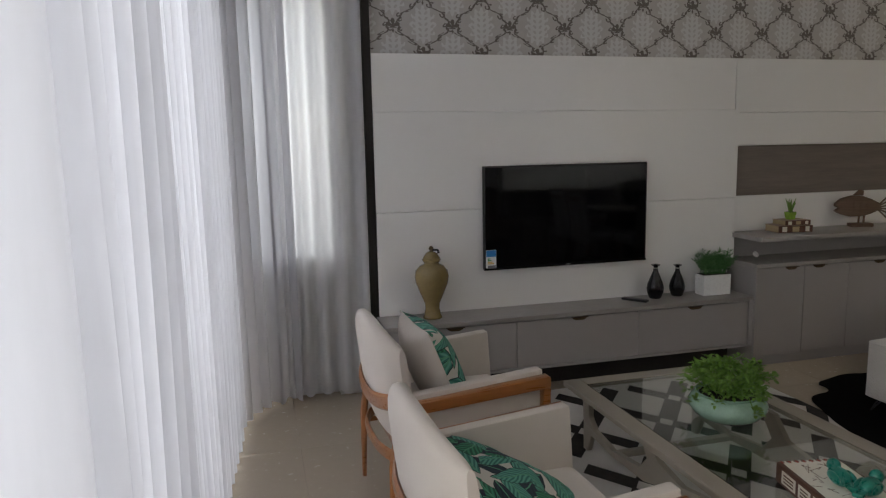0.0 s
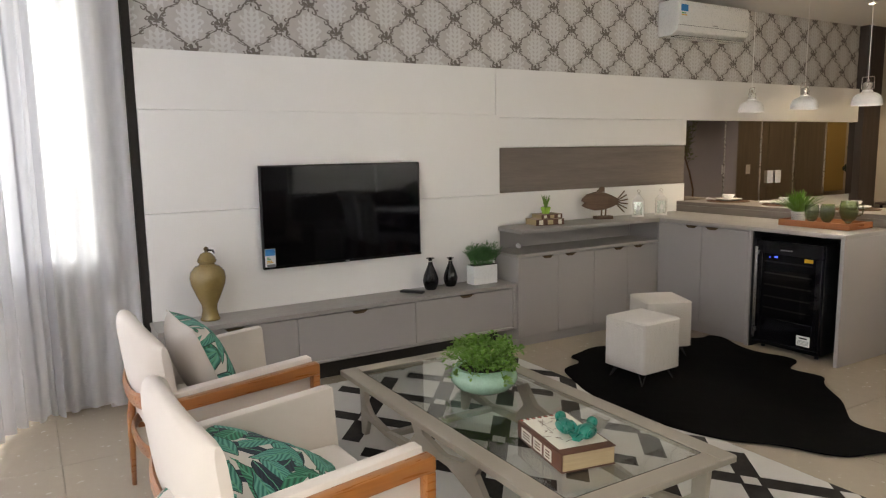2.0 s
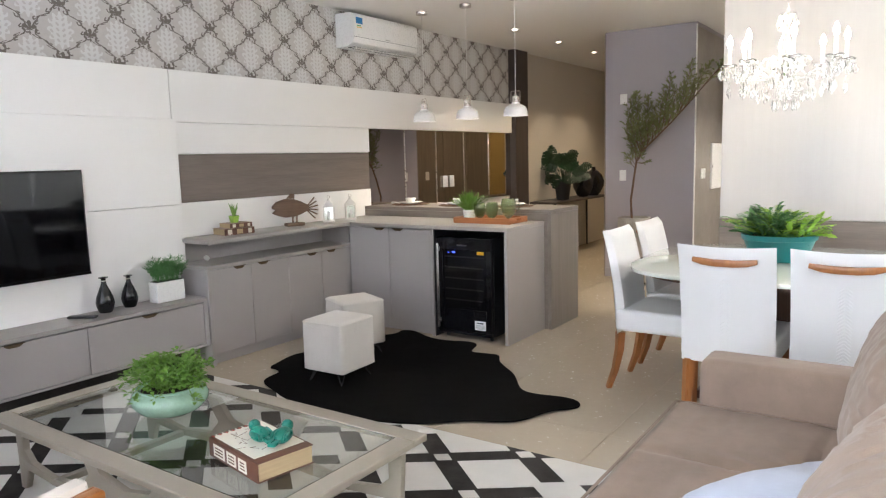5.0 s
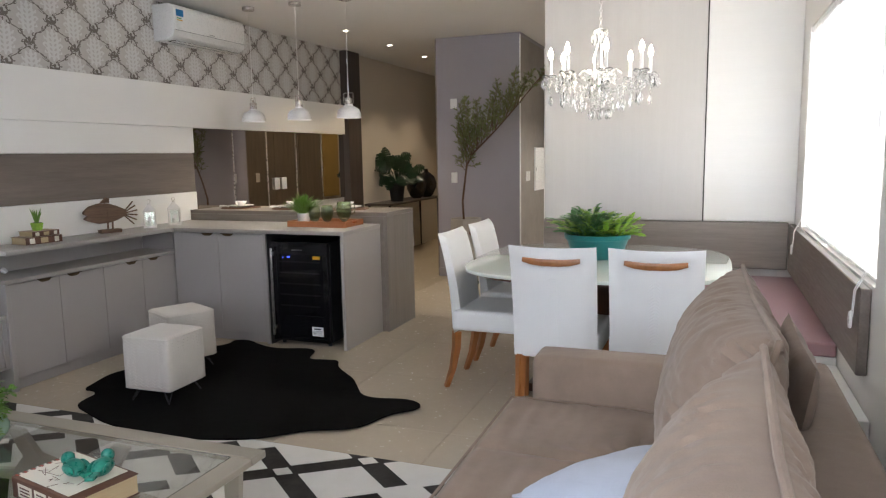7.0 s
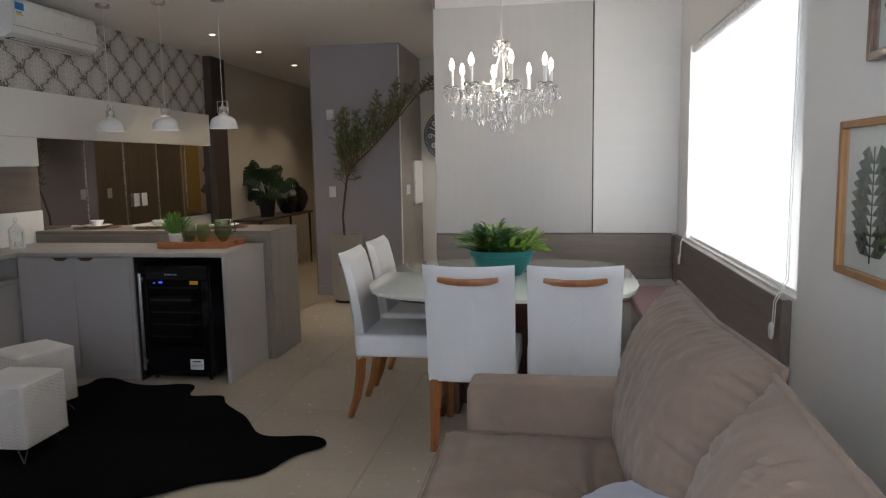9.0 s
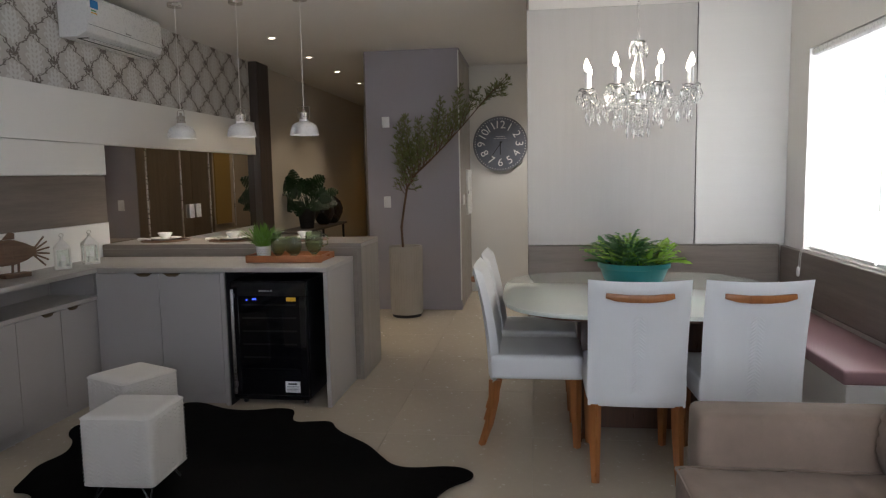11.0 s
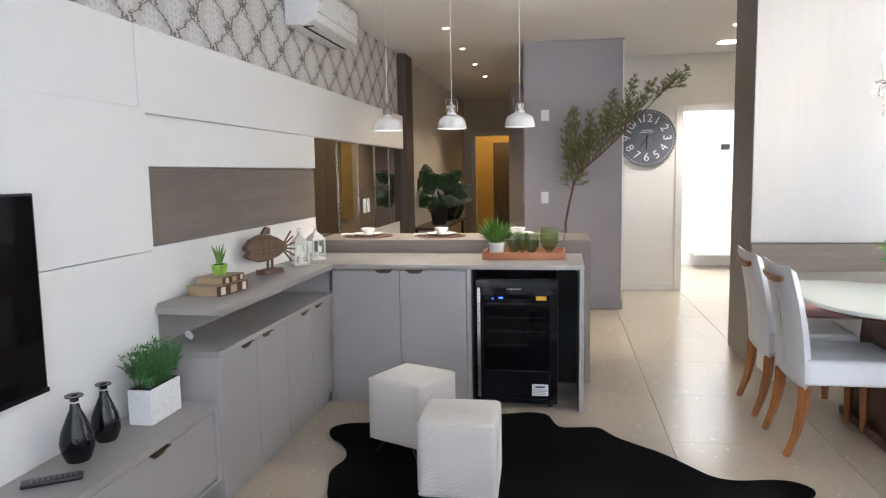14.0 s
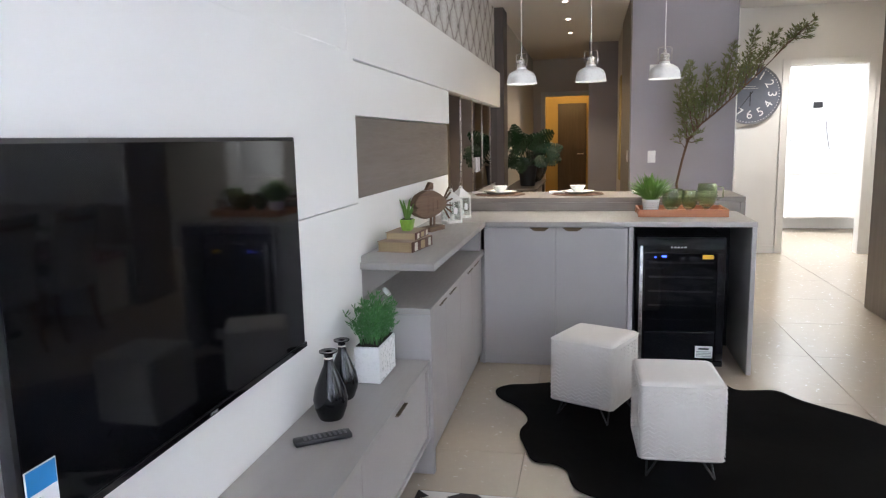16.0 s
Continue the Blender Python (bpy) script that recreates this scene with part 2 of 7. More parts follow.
def leaf_print():
    """Cotton printed with overlapping banana leaves, each with a midrib and side veins."""
    m, t, p = nodes_of("banana_leaf_print")
    co = node(t, "ShaderNodeTexCoord").outputs["Object"]
    n = node(t, "ShaderNodeTexNoise", {"Vector": co, "Scale": 7.0}).outputs["Color"]
    warp = node(t, "ShaderNodeMix", {0: 0.045, 6: co, 7: n}, data_type="RGBA").outputs[2]
    c = mixc(t, 0.0, (0.60, 0.55, 0.50), (0.60, 0.55, 0.50))
    for k, rot in enumerate((0.3, 1.35, -0.75, 2.3, 0.85)):
        turned = node(t, "ShaderNodeMapping", {"Vector": warp, "Rotation": (0, rot, 0), "Location": (k * 0.37, 0, k * 0.21)}).outputs[0]
        mp = node(t, "ShaderNodeMapping", {"Vector": turned, "Scale": (11.5, 1.0, 4.8)}).outputs[0]
        v = node(t, "ShaderNodeTexVoronoi", {"Vector": mp, "Scale": 1.0, "Randomness": 0.85})
        off = node(t, "ShaderNodeVectorMath", {0: mp, 1: v.outputs["Position"]}, operation="SUBTRACT").outputs[0]
        o = node(t, "ShaderNodeSeparateXYZ", {0: off}).outputs
        ax = mth(t, "ABSOLUTE", o[0])
        half = mth(t, "MULTIPLY", mth(t, "SUBTRACT", 0.25, mth(t, "MULTIPLY", o[2], o[2])), 1.65)
        mask = mth(t, "LESS_THAN", ax, half)
        ribs = mth(t, "SINE", mth(t, "ADD", mth(t, "MULTIPLY", o[2], 60.0), mth(t, "MULTIPLY", ax, -42.0)))
        veins = mth(t, "MULTIPLY", mth(t, "ADD", ribs, 1.0), 0.5)
        tone = node(t, "ShaderNodeSeparateColor", {0: v.outputs["Color"]}).outputs
        g = mixc(t, veins, (0.012, 0.095, 0.055), (0.045, 0.27, 0.15))
        g2 = mixc(t, veins, (0.02, 0.14, 0.115), (0.12, 0.38, 0.29))
        dk = mixc(t, veins, (0.010, 0.016, 0.032), (0.016, 0.034, 0.052))
        g = mixc(t, mth(t, "GREATER_THAN", tone[0], 0.62), g, g2)
        g = mixc(t, mth(t, "LESS_THAN", tone[0], 0.38), g, dk)
        g = mixc(t, mth(t, "LESS_THAN", ax, 0.022), g, (0.10, 0.33, 0.20))
        g = mixc(t, mth(t, "GREATER_THAN", ax, mth(t, "SUBTRACT", half, 0.035)), g, (0.008, 0.03, 0.03))
        on = mth(t, "MULTIPLY", mask, mth(t, "GREATER_THAN", tone[1], 0.36))
        c = mixc(t, on, c, g)
    t.links.new(c, p.inputs["Base Color"])
    p.inputs["Roughness"].default_value = 0.75
    return m


M = {
    "paint": surf("white_wall_paint", (0.74, 0.72, 0.69), 0.7, var=0.02, scale=1.2, fine=180, bump=0.06),
    "beige_paint": surf("warm_beige_wall_paint", (0.62, 0.57, 0.50), 0.7, var=0.02, scale=1.2, fine=180, bump=0.06),
    "ceiling": surf("matt_ceiling_paint", (0.80, 0.785, 0.77), 0.85, var=0.015, scale=1.0, fine=150, bump=0.04),
    "grey_paint": surf("mauve_grey_wall_paint", (0.36, 0.335, 0.365), 0.6, var=0.025, scale=1.2, fine=160, bump=0.06),
    "white_panel": surf("satin_white_lacquer_panel", (0.85, 0.84, 0.82), 0.34, var=0.010, scale=1.0, fine=4, bump=0, rough_var=0.015),
    "wallpaper": wallpaper(),
    "grey_lacquer": surf("warm_grey_laminate", (0.37, 0.345, 0.335), 0.42, var=0.025, scale=2.0, fine=220, bump=0.05),
    "grey_top": surf("grey_laminate_top", (0.36, 0.335, 0.315), 0.36, var=0.05, scale=2.0, fine=14, bump=0.03, stretch=(1, 8, 8)),
    "taupe_wood": wood("taupe_wood_laminate", (0.215, 0.18, 0.155), (0.135, 0.110, 0.095), 0.45, "x", 1.2),
    "taupe_wood_y": wood("taupe_wood_laminate_across", (0.25, 0.215, 0.19), (0.17, 0.145, 0.125), 0.4, "y", 1.2),
    "taupe_wood_z": wood("taupe_wood_laminate_upright", (0.25, 0.215, 0.19), (0.17, 0.145, 0.125), 0.45, "z", 1.2),
    "dark_wood": wood("dark_brown_laminate", (0.085, 0.065, 0.058), (0.05, 0.038, 0.034), 0.5, "z"),
    "hall_panel": wood("walnut_hall_panel", (0.25, 0.215, 0.18), (0.17, 0.145, 0.12), 0.45, "z"),
    # near-black stands in for shade in gaps and recesses; also real dark joints
    "void": surf("shade_and_joint_black", (0.03, 0.025, 0.022), 0.8, var=0.05, bump=0),
    "pale_wood": surf("pale_grey_textured_panel", (0.53, 0.515, 0.505), 0.5, var=0.03, scale=2.0, fine=22, bump=0.10, stretch=(8, 8, 0.35)),
    # whiter than pale_wood to carry light on the wall; also backs the prints
    "white_wood": surf("white_textured_panel", (0.76, 0.75, 0.735), 0.5, var=0.02, scale=2.0, fine=22, bump=0.10, stretch=(8, 0.35, 8)),
    "tile": surf("beige_porcelain_tile", (0.47, 0.40, 0.315), 0.24, var=0.03, scale=1.5, fine=25, bump=0.0, rough_var=0.04),
    "grout": surf("beige_grout", (0.43, 0.37, 0.295), 0.8, bump=0.1),
    "concrete": surf("burnt_cement_plaster", (0.30, 0.265, 0.235), 0.45, var=0.16, scale=2.5, fine=12, bump=0.06),
    "mirror": None,
    "black_gloss": surf("glossy_black_glaze", (0.008, 0.008, 0.010), 0.07, var=0.05, bump=0, rough_var=0.02),
    "black_plastic": surf("black_plastic", (0.014, 0.014, 0.016), 0.35, var=0.05, bump=0.02),
    "black_matt": surf("matt_black_board", (0.01, 0.01, 0.012), 0.7, var=0.05, bump=0.02),
    "screen": surf("tv_screen_glass", (0.004, 0.004, 0.005), 0.05, var=0.02, bump=0, rough_var=0.01, spec=0.17),
    "white_plastic": surf("white_plastic", (0.80, 0.80, 0.79), 0.3, var=0.01, bump=0.01),
    "white_metal": surf("white_enamel", (0.82, 0.81, 0.80), 0.3, var=0.01, bump=0.02),
    "white_distressed": surf("chalky_white_wood", (0.78, 0.76, 0.72), 0.6, var=0.08, scale=20, bump=0.15),
    "steel": surf("brushed_steel", (0.55, 0.54, 0.53), 0.28, metal=1.0, var=0.05, fine=80, stretch=(1, 1, 12), bump=0.03),
    "nickel": surf("satin_nickel", (0.48, 0.44, 0.40), 0.3, metal=1.0, var=0.05, bump=0.02),
    "chrome": surf("chrome", (0.85, 0.85, 0.86), 0.06, metal=1.0, var=0.02, bump=0, rough_var=0.03),
    "orange_wood": wood("honey_stained_wood", (0.36, 0.135, 0.032), (0.24, 0.08, 0.02), 0.32, "x", 1.0, coat=0.3),
    "chair_wood": wood("honey_chair_wood", (0.38, 0.145, 0.042), (0.24, 0.083, 0.023), 0.35, "z", 1.0, coat=0.2),
    "tray_wood": wood("orange_tray_wood", (0.40, 0.15, 0.055), (0.28, 0.09, 0.03), 0.45, "y", 1.0),
    "table_wood": wood("dark_walnut_pedestal", (0.11, 0.045, 0.022), (0.06, 0.024, 0.012), 0.35, "z", 1.0, coat=0.2),
    "fish_wood": wood("driftwood", (0.20, 0.125, 0.08), (0.09, 0.05, 0.03), 0.7, "x", 3.0, bump=0.4),
    "chair_white": weave("white_leatherette", (0.72, 0.72, 0.73), 0.5, pitch=300, bump=0.1, sheen=0.0, var=0.015, wrinkle=3.0, wrinkle_bump=0.15),
    "arm_linen": weave("cream_linen", (0.61, 0.55, 0.49), 0.9, pitch=350, bump=0.3, wrinkle=4.0, wrinkle_bump=0.25, var=0.03),
    "sofa": weave("taupe_velvet", (0.30, 0.222, 0.172), 0.85, pitch=500, bump=0.15, sheen=0.12, var=0.19, wrinkle=6.0, wrinkle_bump=0.25),
    "pale_blue": weave("pale_blue_cotton", (0.42, 0.46, 0.56), 0.9, pitch=350, bump=0.3, wrinkle=6.0, wrinkle_bump=0.4),
    "stool": weave("cream_quilted_fabric", (0.62, 0.58, 0.535), 0.85, pitch=260, bump=0.3, wrinkle=20, wrinkle_bump=0.15, var=0.03),
    "cowhide": weave("black_cowhide", (0.0045, 0.004, 0.004), 0.95, pitch=250, bump=0.5, sheen=0.0, var=0.1, wrinkle=5, wrinkle_bump=0.2),
    "hide_dark": surf("charcoal_hide", (0.055, 0.048, 0.044), 0.8, var=0.35, scale=9.0, fine=240, bump=0.3, spec=0.2),
    "hide_white": surf("ivory_hide", (0.60, 0.58, 0.55), 0.8, var=0.04, scale=9.0, fine=240, bump=0.25, spec=0.2),
    "table_frame": surf("champagne_lacquered_frame", (0.33, 0.29, 0.235), 0.38, var=0.03, fine=120, bump=0.03),
    "glass": glass("clear_glass", (0.93, 0.97, 0.95)),
    "crystal": glass("crystal", (1, 1, 1), 0.02, ior=1.42),
    "green_glass": glass("olive_green_glass", (0.60, 0.68, 0.46), 0.02),
    "white_glass": surf("white_painted_glass", (0.62, 0.66, 0.61), 0.06, var=0.005, bump=0, coat=0.5, rough_var=0.02),
    "celadon": surf("celadon_glaze", (0.34, 0.52, 0.40), 0.15, var=0.12, scale=14, fine=50, bump=0.03, coat=0.5),
    "teal": surf("teal_enamel", (0.012, 0.17, 0.17), 0.35, var=0.05, scale=6, bump=0.03),
    "teal_bird": surf("turquoise_ceramic", (0.01, 0.22, 0.16), 0.3, var=0.2, scale=30, bump=0.2),
    "gold_glaze": surf("mustard_gold_glaze", (0.28, 0.20, 0.070), 0.16, var=0.10, scale=10, bump=0.02, coat=0.5),
    "bronze": surf("aged_bronze", (0.12, 0.08, 0.035), 0.4, metal=0.6, var=0.2, scale=20, bump=0.05),
    "leaf": surf("fresh_green_leaf", (0.17, 0.34, 0.05), 0.5, var=0.22, scale=9, fine=60, bump=0.05),
    "leaf_bright": surf("bright_fern_leaf", (0.36, 0.62, 0.07), 0.5, var=0.25, scale=9, fine=60, bump=0.05),
    "leaf_blue": surf("blue_green_leaf", (0.10, 0.28, 0.08), 0.5, var=0.25, scale=9, fine=60, bump=0.05),
    "leaf_dark": surf("dark_glossy_leaf", (0.012, 0.042, 0.014), 0.3, var=0.25, scale=9, fine=60, bump=0.05),
    "leaf_olive": surf("olive_leaf", (0.21, 0.235, 0.08), 0.5, var=0.25, scale=9, fine=60, bump=0.05),
    "bark": surf("brown_bark", (0.17, 0.095, 0.055), 0.8, var=0.2, scale=20, fine=90, bump=0.4, stretch=(1, 1, 0.2)),
    "soil": surf("dark_soil", (0.03, 0.022, 0.015), 0.95, var=0.3, fine=120, bump=0.6),
    "pot_beige": surf("beige_ribbed_planter", (0.42, 0.38, 0.33), 0.6, var=0.04, fine=80, bump=0.05),
    "purple": surf("plum_vinyl", (0.42, 0.25, 0.27), 0.30, var=0.02, scale=3, fine=500, bump=0.02),
    "leaf_print": leaf_print(),
    "bulb": glow("lit_bulb", (1.0, 0.90, 0.74), 6.0),
    "bulb_soft": glow("lit_lamp_inside", (1.0, 0.94, 0.85), 2.2),
    "led": glow("downlight_glow", (1.0, 0.86, 0.66), 9.0),
    "led_blue": glow("blue_led", (0.05, 0.1, 1.0), 1.0),
    "clock": surf("slate_blue_clock_face", (0.15, 0.16, 0.20), 0.5, var=0.12, scale=10, bump=0.02),
    "paper": surf("printed_paper", (0.72, 0.68, 0.58), 0.7, var=0.04, scale=10, fine=200, bump=0.03),
    "page": surf("cream_book_pages", (0.50, 0.38, 0.22), 0.8, var=0.12, scale=6, fine=60, bump=0.3, stretch=(1, 1, 30)),
    "brown_cover": surf("brown_leather_cover", (0.14, 0.055, 0.03), 0.5, var=0.2, scale=12, bump=0.1),
    "tan_cover": surf("tan_paper_cover", (0.42, 0.30, 0.21), 0.6, var=0.12, scale=12, bump=0.05),
    "red_cover": surf("faded_red_cloth", (0.38, 0.07, 0.045), 0.7, var=0.1, scale=12, bump=0.1),
    "yellow": surf("amber_sticker", (0.75, 0.42, 0.02), 0.5, var=0.02, bump=0),
    "blue": surf("blue_print", (0.02, 0.22, 0.55), 0.5, var=0.02, bump=0),
    "green_ink": surf("green_print", (0.05, 0.35, 0.08), 0.5, var=0.02, bump=0),
    "grey_ink": surf("grey_print", (0.18, 0.18, 0.19), 0.6, var=0.02, bump=0),
    "yellow_wall": surf("ochre_wall_paint", (0.46, 0.33, 0.12), 0.7, var=0.03, bump=0.05),
    "art_wood": wood("light_oak_frame", (0.42, 0.22, 0.08), (0.30, 0.14, 0.05), 0.45, "z"),
    "mat_rattan": surf("woven_brown_placemat", (0.17, 0.085, 0.045), 0.8, var=0.3, scale=40, fine=160, bump=0.5),
    "porcelain": surf("white_porcelain", (0.78, 0.77, 0.74), 0.15, var=0.01, bump=0),
    "curtain": cloth_sheer("white_voile", (0.66, 0.66, 0.69), 0.02),
    "curtain_side": cloth_sheer("white_linen_curtain", (0.82, 0.815, 0.82), 0.04),
    "blind": cloth_sheer("white_blind_cloth", (0.84, 0.84, 0.83), 0.10),
    "grass": surf("lawn_and_paving", (0.18, 0.19, 0.14), 0.9, var=0.3, scale=1.0, fine=30, bump=0.2),
}


def mirror_material():
    m, t, p = nodes_of("bronze_mirror")
    n = node(t, "ShaderNodeTexNoise", {"Scale": 2.0}).outputs["Fac"]
    t.links.new(mixc(t, n, (0.56, 0.51, 0.455), (0.58, 0.53, 0.475)), p.inputs["Base Color"])
    p.inputs["Metallic"].default_value = 1.0
    p.inputs["Roughness"].default_value = 0.015
    return m


M["mirror"] = mirror_material()
M["crystal"].node_tree.nodes["Principled BSDF"].inputs["Transmission Weight"].default_value = 0.90
M["cowhide"].node_tree.nodes["Principled BSDF"].inputs["Specular IOR Level"].default_value = 0.06

# building helpers
BASE = {}


def thing(name, place, label="", category="", group=""):
    ob = new(name)
    ob.location = place
    ob.empty_display_size = 0.1
    BASE[ob] = Vector(place)
    return tagged(ob, label, category, group)


def finish(bm, name, material, smooth=True):
    me = bpy.data.meshes.new(name)
    bmesh.ops.recalc_face_normals(bm, faces=bm.faces)
    bm.to_mesh(me)
    bm.free()
    me.materials.append(M[material])
    if smooth:
        me.shade_smooth()
        me.set_sharp_from_angle(angle=radians(38))
    return me


def part(name, bm, material, parent=None, label="", kind="", smooth=True):
    """Links a bmesh, made in world places, as one mesh object under its thing or part."""
    if parent is not None:
        bm.transform(Matrix.Translation(-BASE[parent]))
    ob = new(name, finish(bm, name, material, smooth))
    ob.parent = parent
    BASE[ob] = BASE[parent] if parent is not None else Vector((0, 0, 0))
    return tagged(ob, label, kind=kind)


def solid(name, bm, material, place, label="", category="", group="", kind=""):
    """A thing that is one mesh."""
    bm.transform(Matrix.Translation(-Vector(place)))
    ob = new(name, finish(bm, name, material))
    ob.location = place
    BASE[ob] = Vector(place)
    return tagged(ob, label, category, group, kind)


def box(x0, x1, y0, y1, z0, z1, bevel=0.002, seg=1, bm=None):
    b = bmesh.new()
    bmesh.ops.create_cube(b, size=1, matrix=Matrix.Translation(((x0 + x1) / 2, (y0 + y1) / 2, (z0 + z1) / 2)) @ Matrix.Diagonal((abs(x1 - x0), abs(y1 - y0), abs(z1 - z0), 1)))
    if bevel:
        bmesh.ops.bevel(b, geom=b.edges[:], offset=min(bevel, 0.45 * min(abs(x1 - x0), abs(y1 - y0), abs(z1 - z0))), segments=seg, affect="EDGES", profile=0.5)
    if bm is None:
        return b
    join(bm, b)
    return bm


def join(bm, other):
    me = bpy.data.meshes.new("tmp")
    other.to_mesh(me)
    other.free()
    bm.from_mesh(me)
    bpy.data.meshes.remove(me)
    return bm


def lathe(profile, cx, cy, seg=32, bm=None, squash=1.0):
    """Turns (radius, height) pairs round the upright axis at cx, cy."""
    bm = bm or bmesh.new()
    rings = []
    for r, z in profile:
        if r < 1e-5:
            rings.append([bm.verts.new((cx, cy, z))])
        else:
            rings.append([bm.verts.new((cx + r * math.cos(2 * math.pi * k / seg), cy + r * squash * math.sin(2 * math.pi * k / seg), z)) for k in range(seg)])
    for a, b in zip(rings, rings[1:]):
        for k in range(seg):
            k2 = (k + 1) % seg
            q = [a[k % len(a)], a[k2 % len(a)], b[k2 % len(b)], b[k % len(b)]]
            q = list(dict.fromkeys(q))
            if len(q) > 2:
                bm.faces.new(q)
    return bm


def tube(points, radius, seg=8, bm=None, flat=1.0, closed=False):
    """A round bar along points; radius may be a number or one for each point."""
    bm = bm or bmesh.new()
    pts = [Vector(p) for p in points]
    n = len(pts)
    rad = [radius] * n if isinstance(radius, (int, float)) else list(radius)
    rings = []
    up = None
    for i, p in enumerate(pts):
        d = (pts[(i + 1) % n if closed else min(i + 1, n - 1)] - pts[(i - 1) if closed else max(i - 1, 0)]).normalized()
        if up is None:
            up = Vector((0, 0, 1)) if abs(d.z) < 0.9 else Vector((1, 0, 0))
        side = d.cross(up).normalized()
        up = side.cross(d).normalized()
        rings.append([bm.verts.new(p + rad[i] * (math.cos(a) * side + flat * math.sin(a) * up)) for a in (2 * math.pi * k / seg for k in range(seg))])
    pairs = list(zip(rings, rings[1:])) + ([(rings[-1], rings[0])] if closed else [])
    for a, b in pairs:
        for k in range(seg):
            bm.faces.new((a[k], a[(k + 1) % seg], b[(k + 1) % seg], b[k]))
    if not closed:
        bm.faces.new(rings[0][::-1])
        bm.faces.new(rings[-1])
    return bm


def prism(outline, lo, hi, axis="z", bevel=0.0, bm=None):
    """A flat outline of (a, b) pairs made thick from lo to hi along the axis."""
    b = bmesh.new()
    place = {"z": lambda u, v, w: (u, v, w), "y": lambda u, v, w: (u, w, v), "x": lambda u, v, w: (w, u, v)}[axis]
    lower = [b.verts.new(place(u, v, lo)) for u, v in outline]
    upper = [b.verts.new(place(u, v, hi)) for u, v in outline]
    b.faces.new(lower[::-1])
    b.faces.new(upper)
    n = len(outline)
    for k in range(n):
        b.faces.new((lower[k], lower[(k + 1) % n], upper[(k + 1) % n], upper[k]))
    if bevel:
        bmesh.ops.recalc_face_normals(b, faces=b.faces)
        bmesh.ops.bevel(b, geom=b.edges[:], offset=bevel, segments=2, affect="EDGES", profile=0.5)
    return b if bm is None else join(bm, b)


def soft_box(w, d, h, r=0.05, n=14, puff=0.0, wob=0.0, seed=0):
    """An upholstered block about the origin, its base at z 0, with round edges and slightly full faces."""
    b = bmesh.new()
    bmesh.ops.create_cube(b, size=2)
    bmesh.ops.subdivide_edges(b, edges=b.edges[:], cuts=n - 1, use_grid_fill=True)
    half = Vector((w / 2, d / 2, h / 2))
    rr = min(r, w / 2, d / 2, h / 2)
    for v in b.verts:
        u = v.co.copy()
        u = Vector([math.copysign(1 - (1 - abs(c)) ** 1.6, c) if abs(c) < 1 else c for c in u])
        p = Vector((u.x * half.x, u.y * half.y, u.z * half.z))
        core = Vector([max(-half[i] + rr, min(half[i] - rr, p[i])) for i in range(3)])
        out = p - core
        if out.length > 0:
            p = core + out.normalized() * rr
        full = (1 - u.x ** 2) * (1 - u.y ** 2) * (1 if abs(u.z) > 0.999 else 0) + (1 - u.z ** 2) * ((1 - u.x ** 2) * (abs(u.y) > 0.999) + (1 - u.y ** 2) * (abs(u.x) > 0.999))
        p += p.normalized() * full * puff
        if wob:
            p += wob * noise.noise_vector(p * 6 + Vector((seed, seed, 0)))
        v.co = p + Vector((0, 0, half.z))
    return b


def pillow(w, h, t, n=22, seed=0, crease=0.006, flat_back=1.0, gather=0.0):
    """A stuffed cushion, upright in the xz plane about the origin, thin at the seam, with creases."""
    b = bmesh.new()
    for side in (1, -1):
        grid = []
        for i in range(n + 1):
            row = []
            for j in range(n + 1):
                u, v = 2 * i / n - 1, 2 * j / n - 1
                edge = (1 - abs(u) ** 2.6) * (1 - abs(v) ** 2.6)
                th = t / 2 * max(edge, 0) ** 0.5 * (flat_back if side < 0 else 1)
                pull = 1 - 0.07 * (1 - abs(u)) * abs(v) ** 3 - 0.07 * (1 - abs(v)) * abs(u) ** 3
                x, z = u * w / 2 * pull, v * h / 2 * pull
                q = math.atan2(z, x)
                rr = max(abs(u), abs(v))
                c = noise.noise(Vector((x * 9 + seed, z * 4, side * 3.0 + seed))) + 0.9 * rr ** 2 * noise.noise(Vector((math.cos(q) * 14, math.sin(q) * 14, rr * 1.5 + seed + side))) + 0.35 * noise.noise(Vector((x * 26, z * 20 + seed, side)))
                if gather:
                    along, inward = (x if abs(v) > abs(u) else z), 1 - rr
                    fold = noise.noise(Vector((along * 34 + 0.6 * noise.noise(Vector((along * 8, inward * 6, seed))), inward * 2.2, seed * 1.7 + side)))
                    th += gather * (0.35 - abs(fold) * 3.0) * math.exp(-inward / 0.24) * min(1, inward * 14) + 0.004 * noise.noise(Vector((x * 3.2, z * 13 + seed, side * 2)))
                row.append(b.verts.new((x, side * (th + crease * (c - 1.1 * rr ** 3 * abs(noise.noise(Vector(((v if abs(u) > abs(v) else u) * 13 + seed, rr * 1.2, seed * 2.0 + side))))) * max(edge, 0) ** 0.3), z)))
            grid.append(row)
        for i in range(n):
            for j in range(n):
                q = (grid[i][j], grid[i + 1][j], grid[i + 1][j + 1], grid[i][j + 1])
                b.faces.new(q if side < 0 else q[::-1])
    bmesh.ops.remove_doubles(b, verts=b.verts[:], dist=0.0008)
    return b


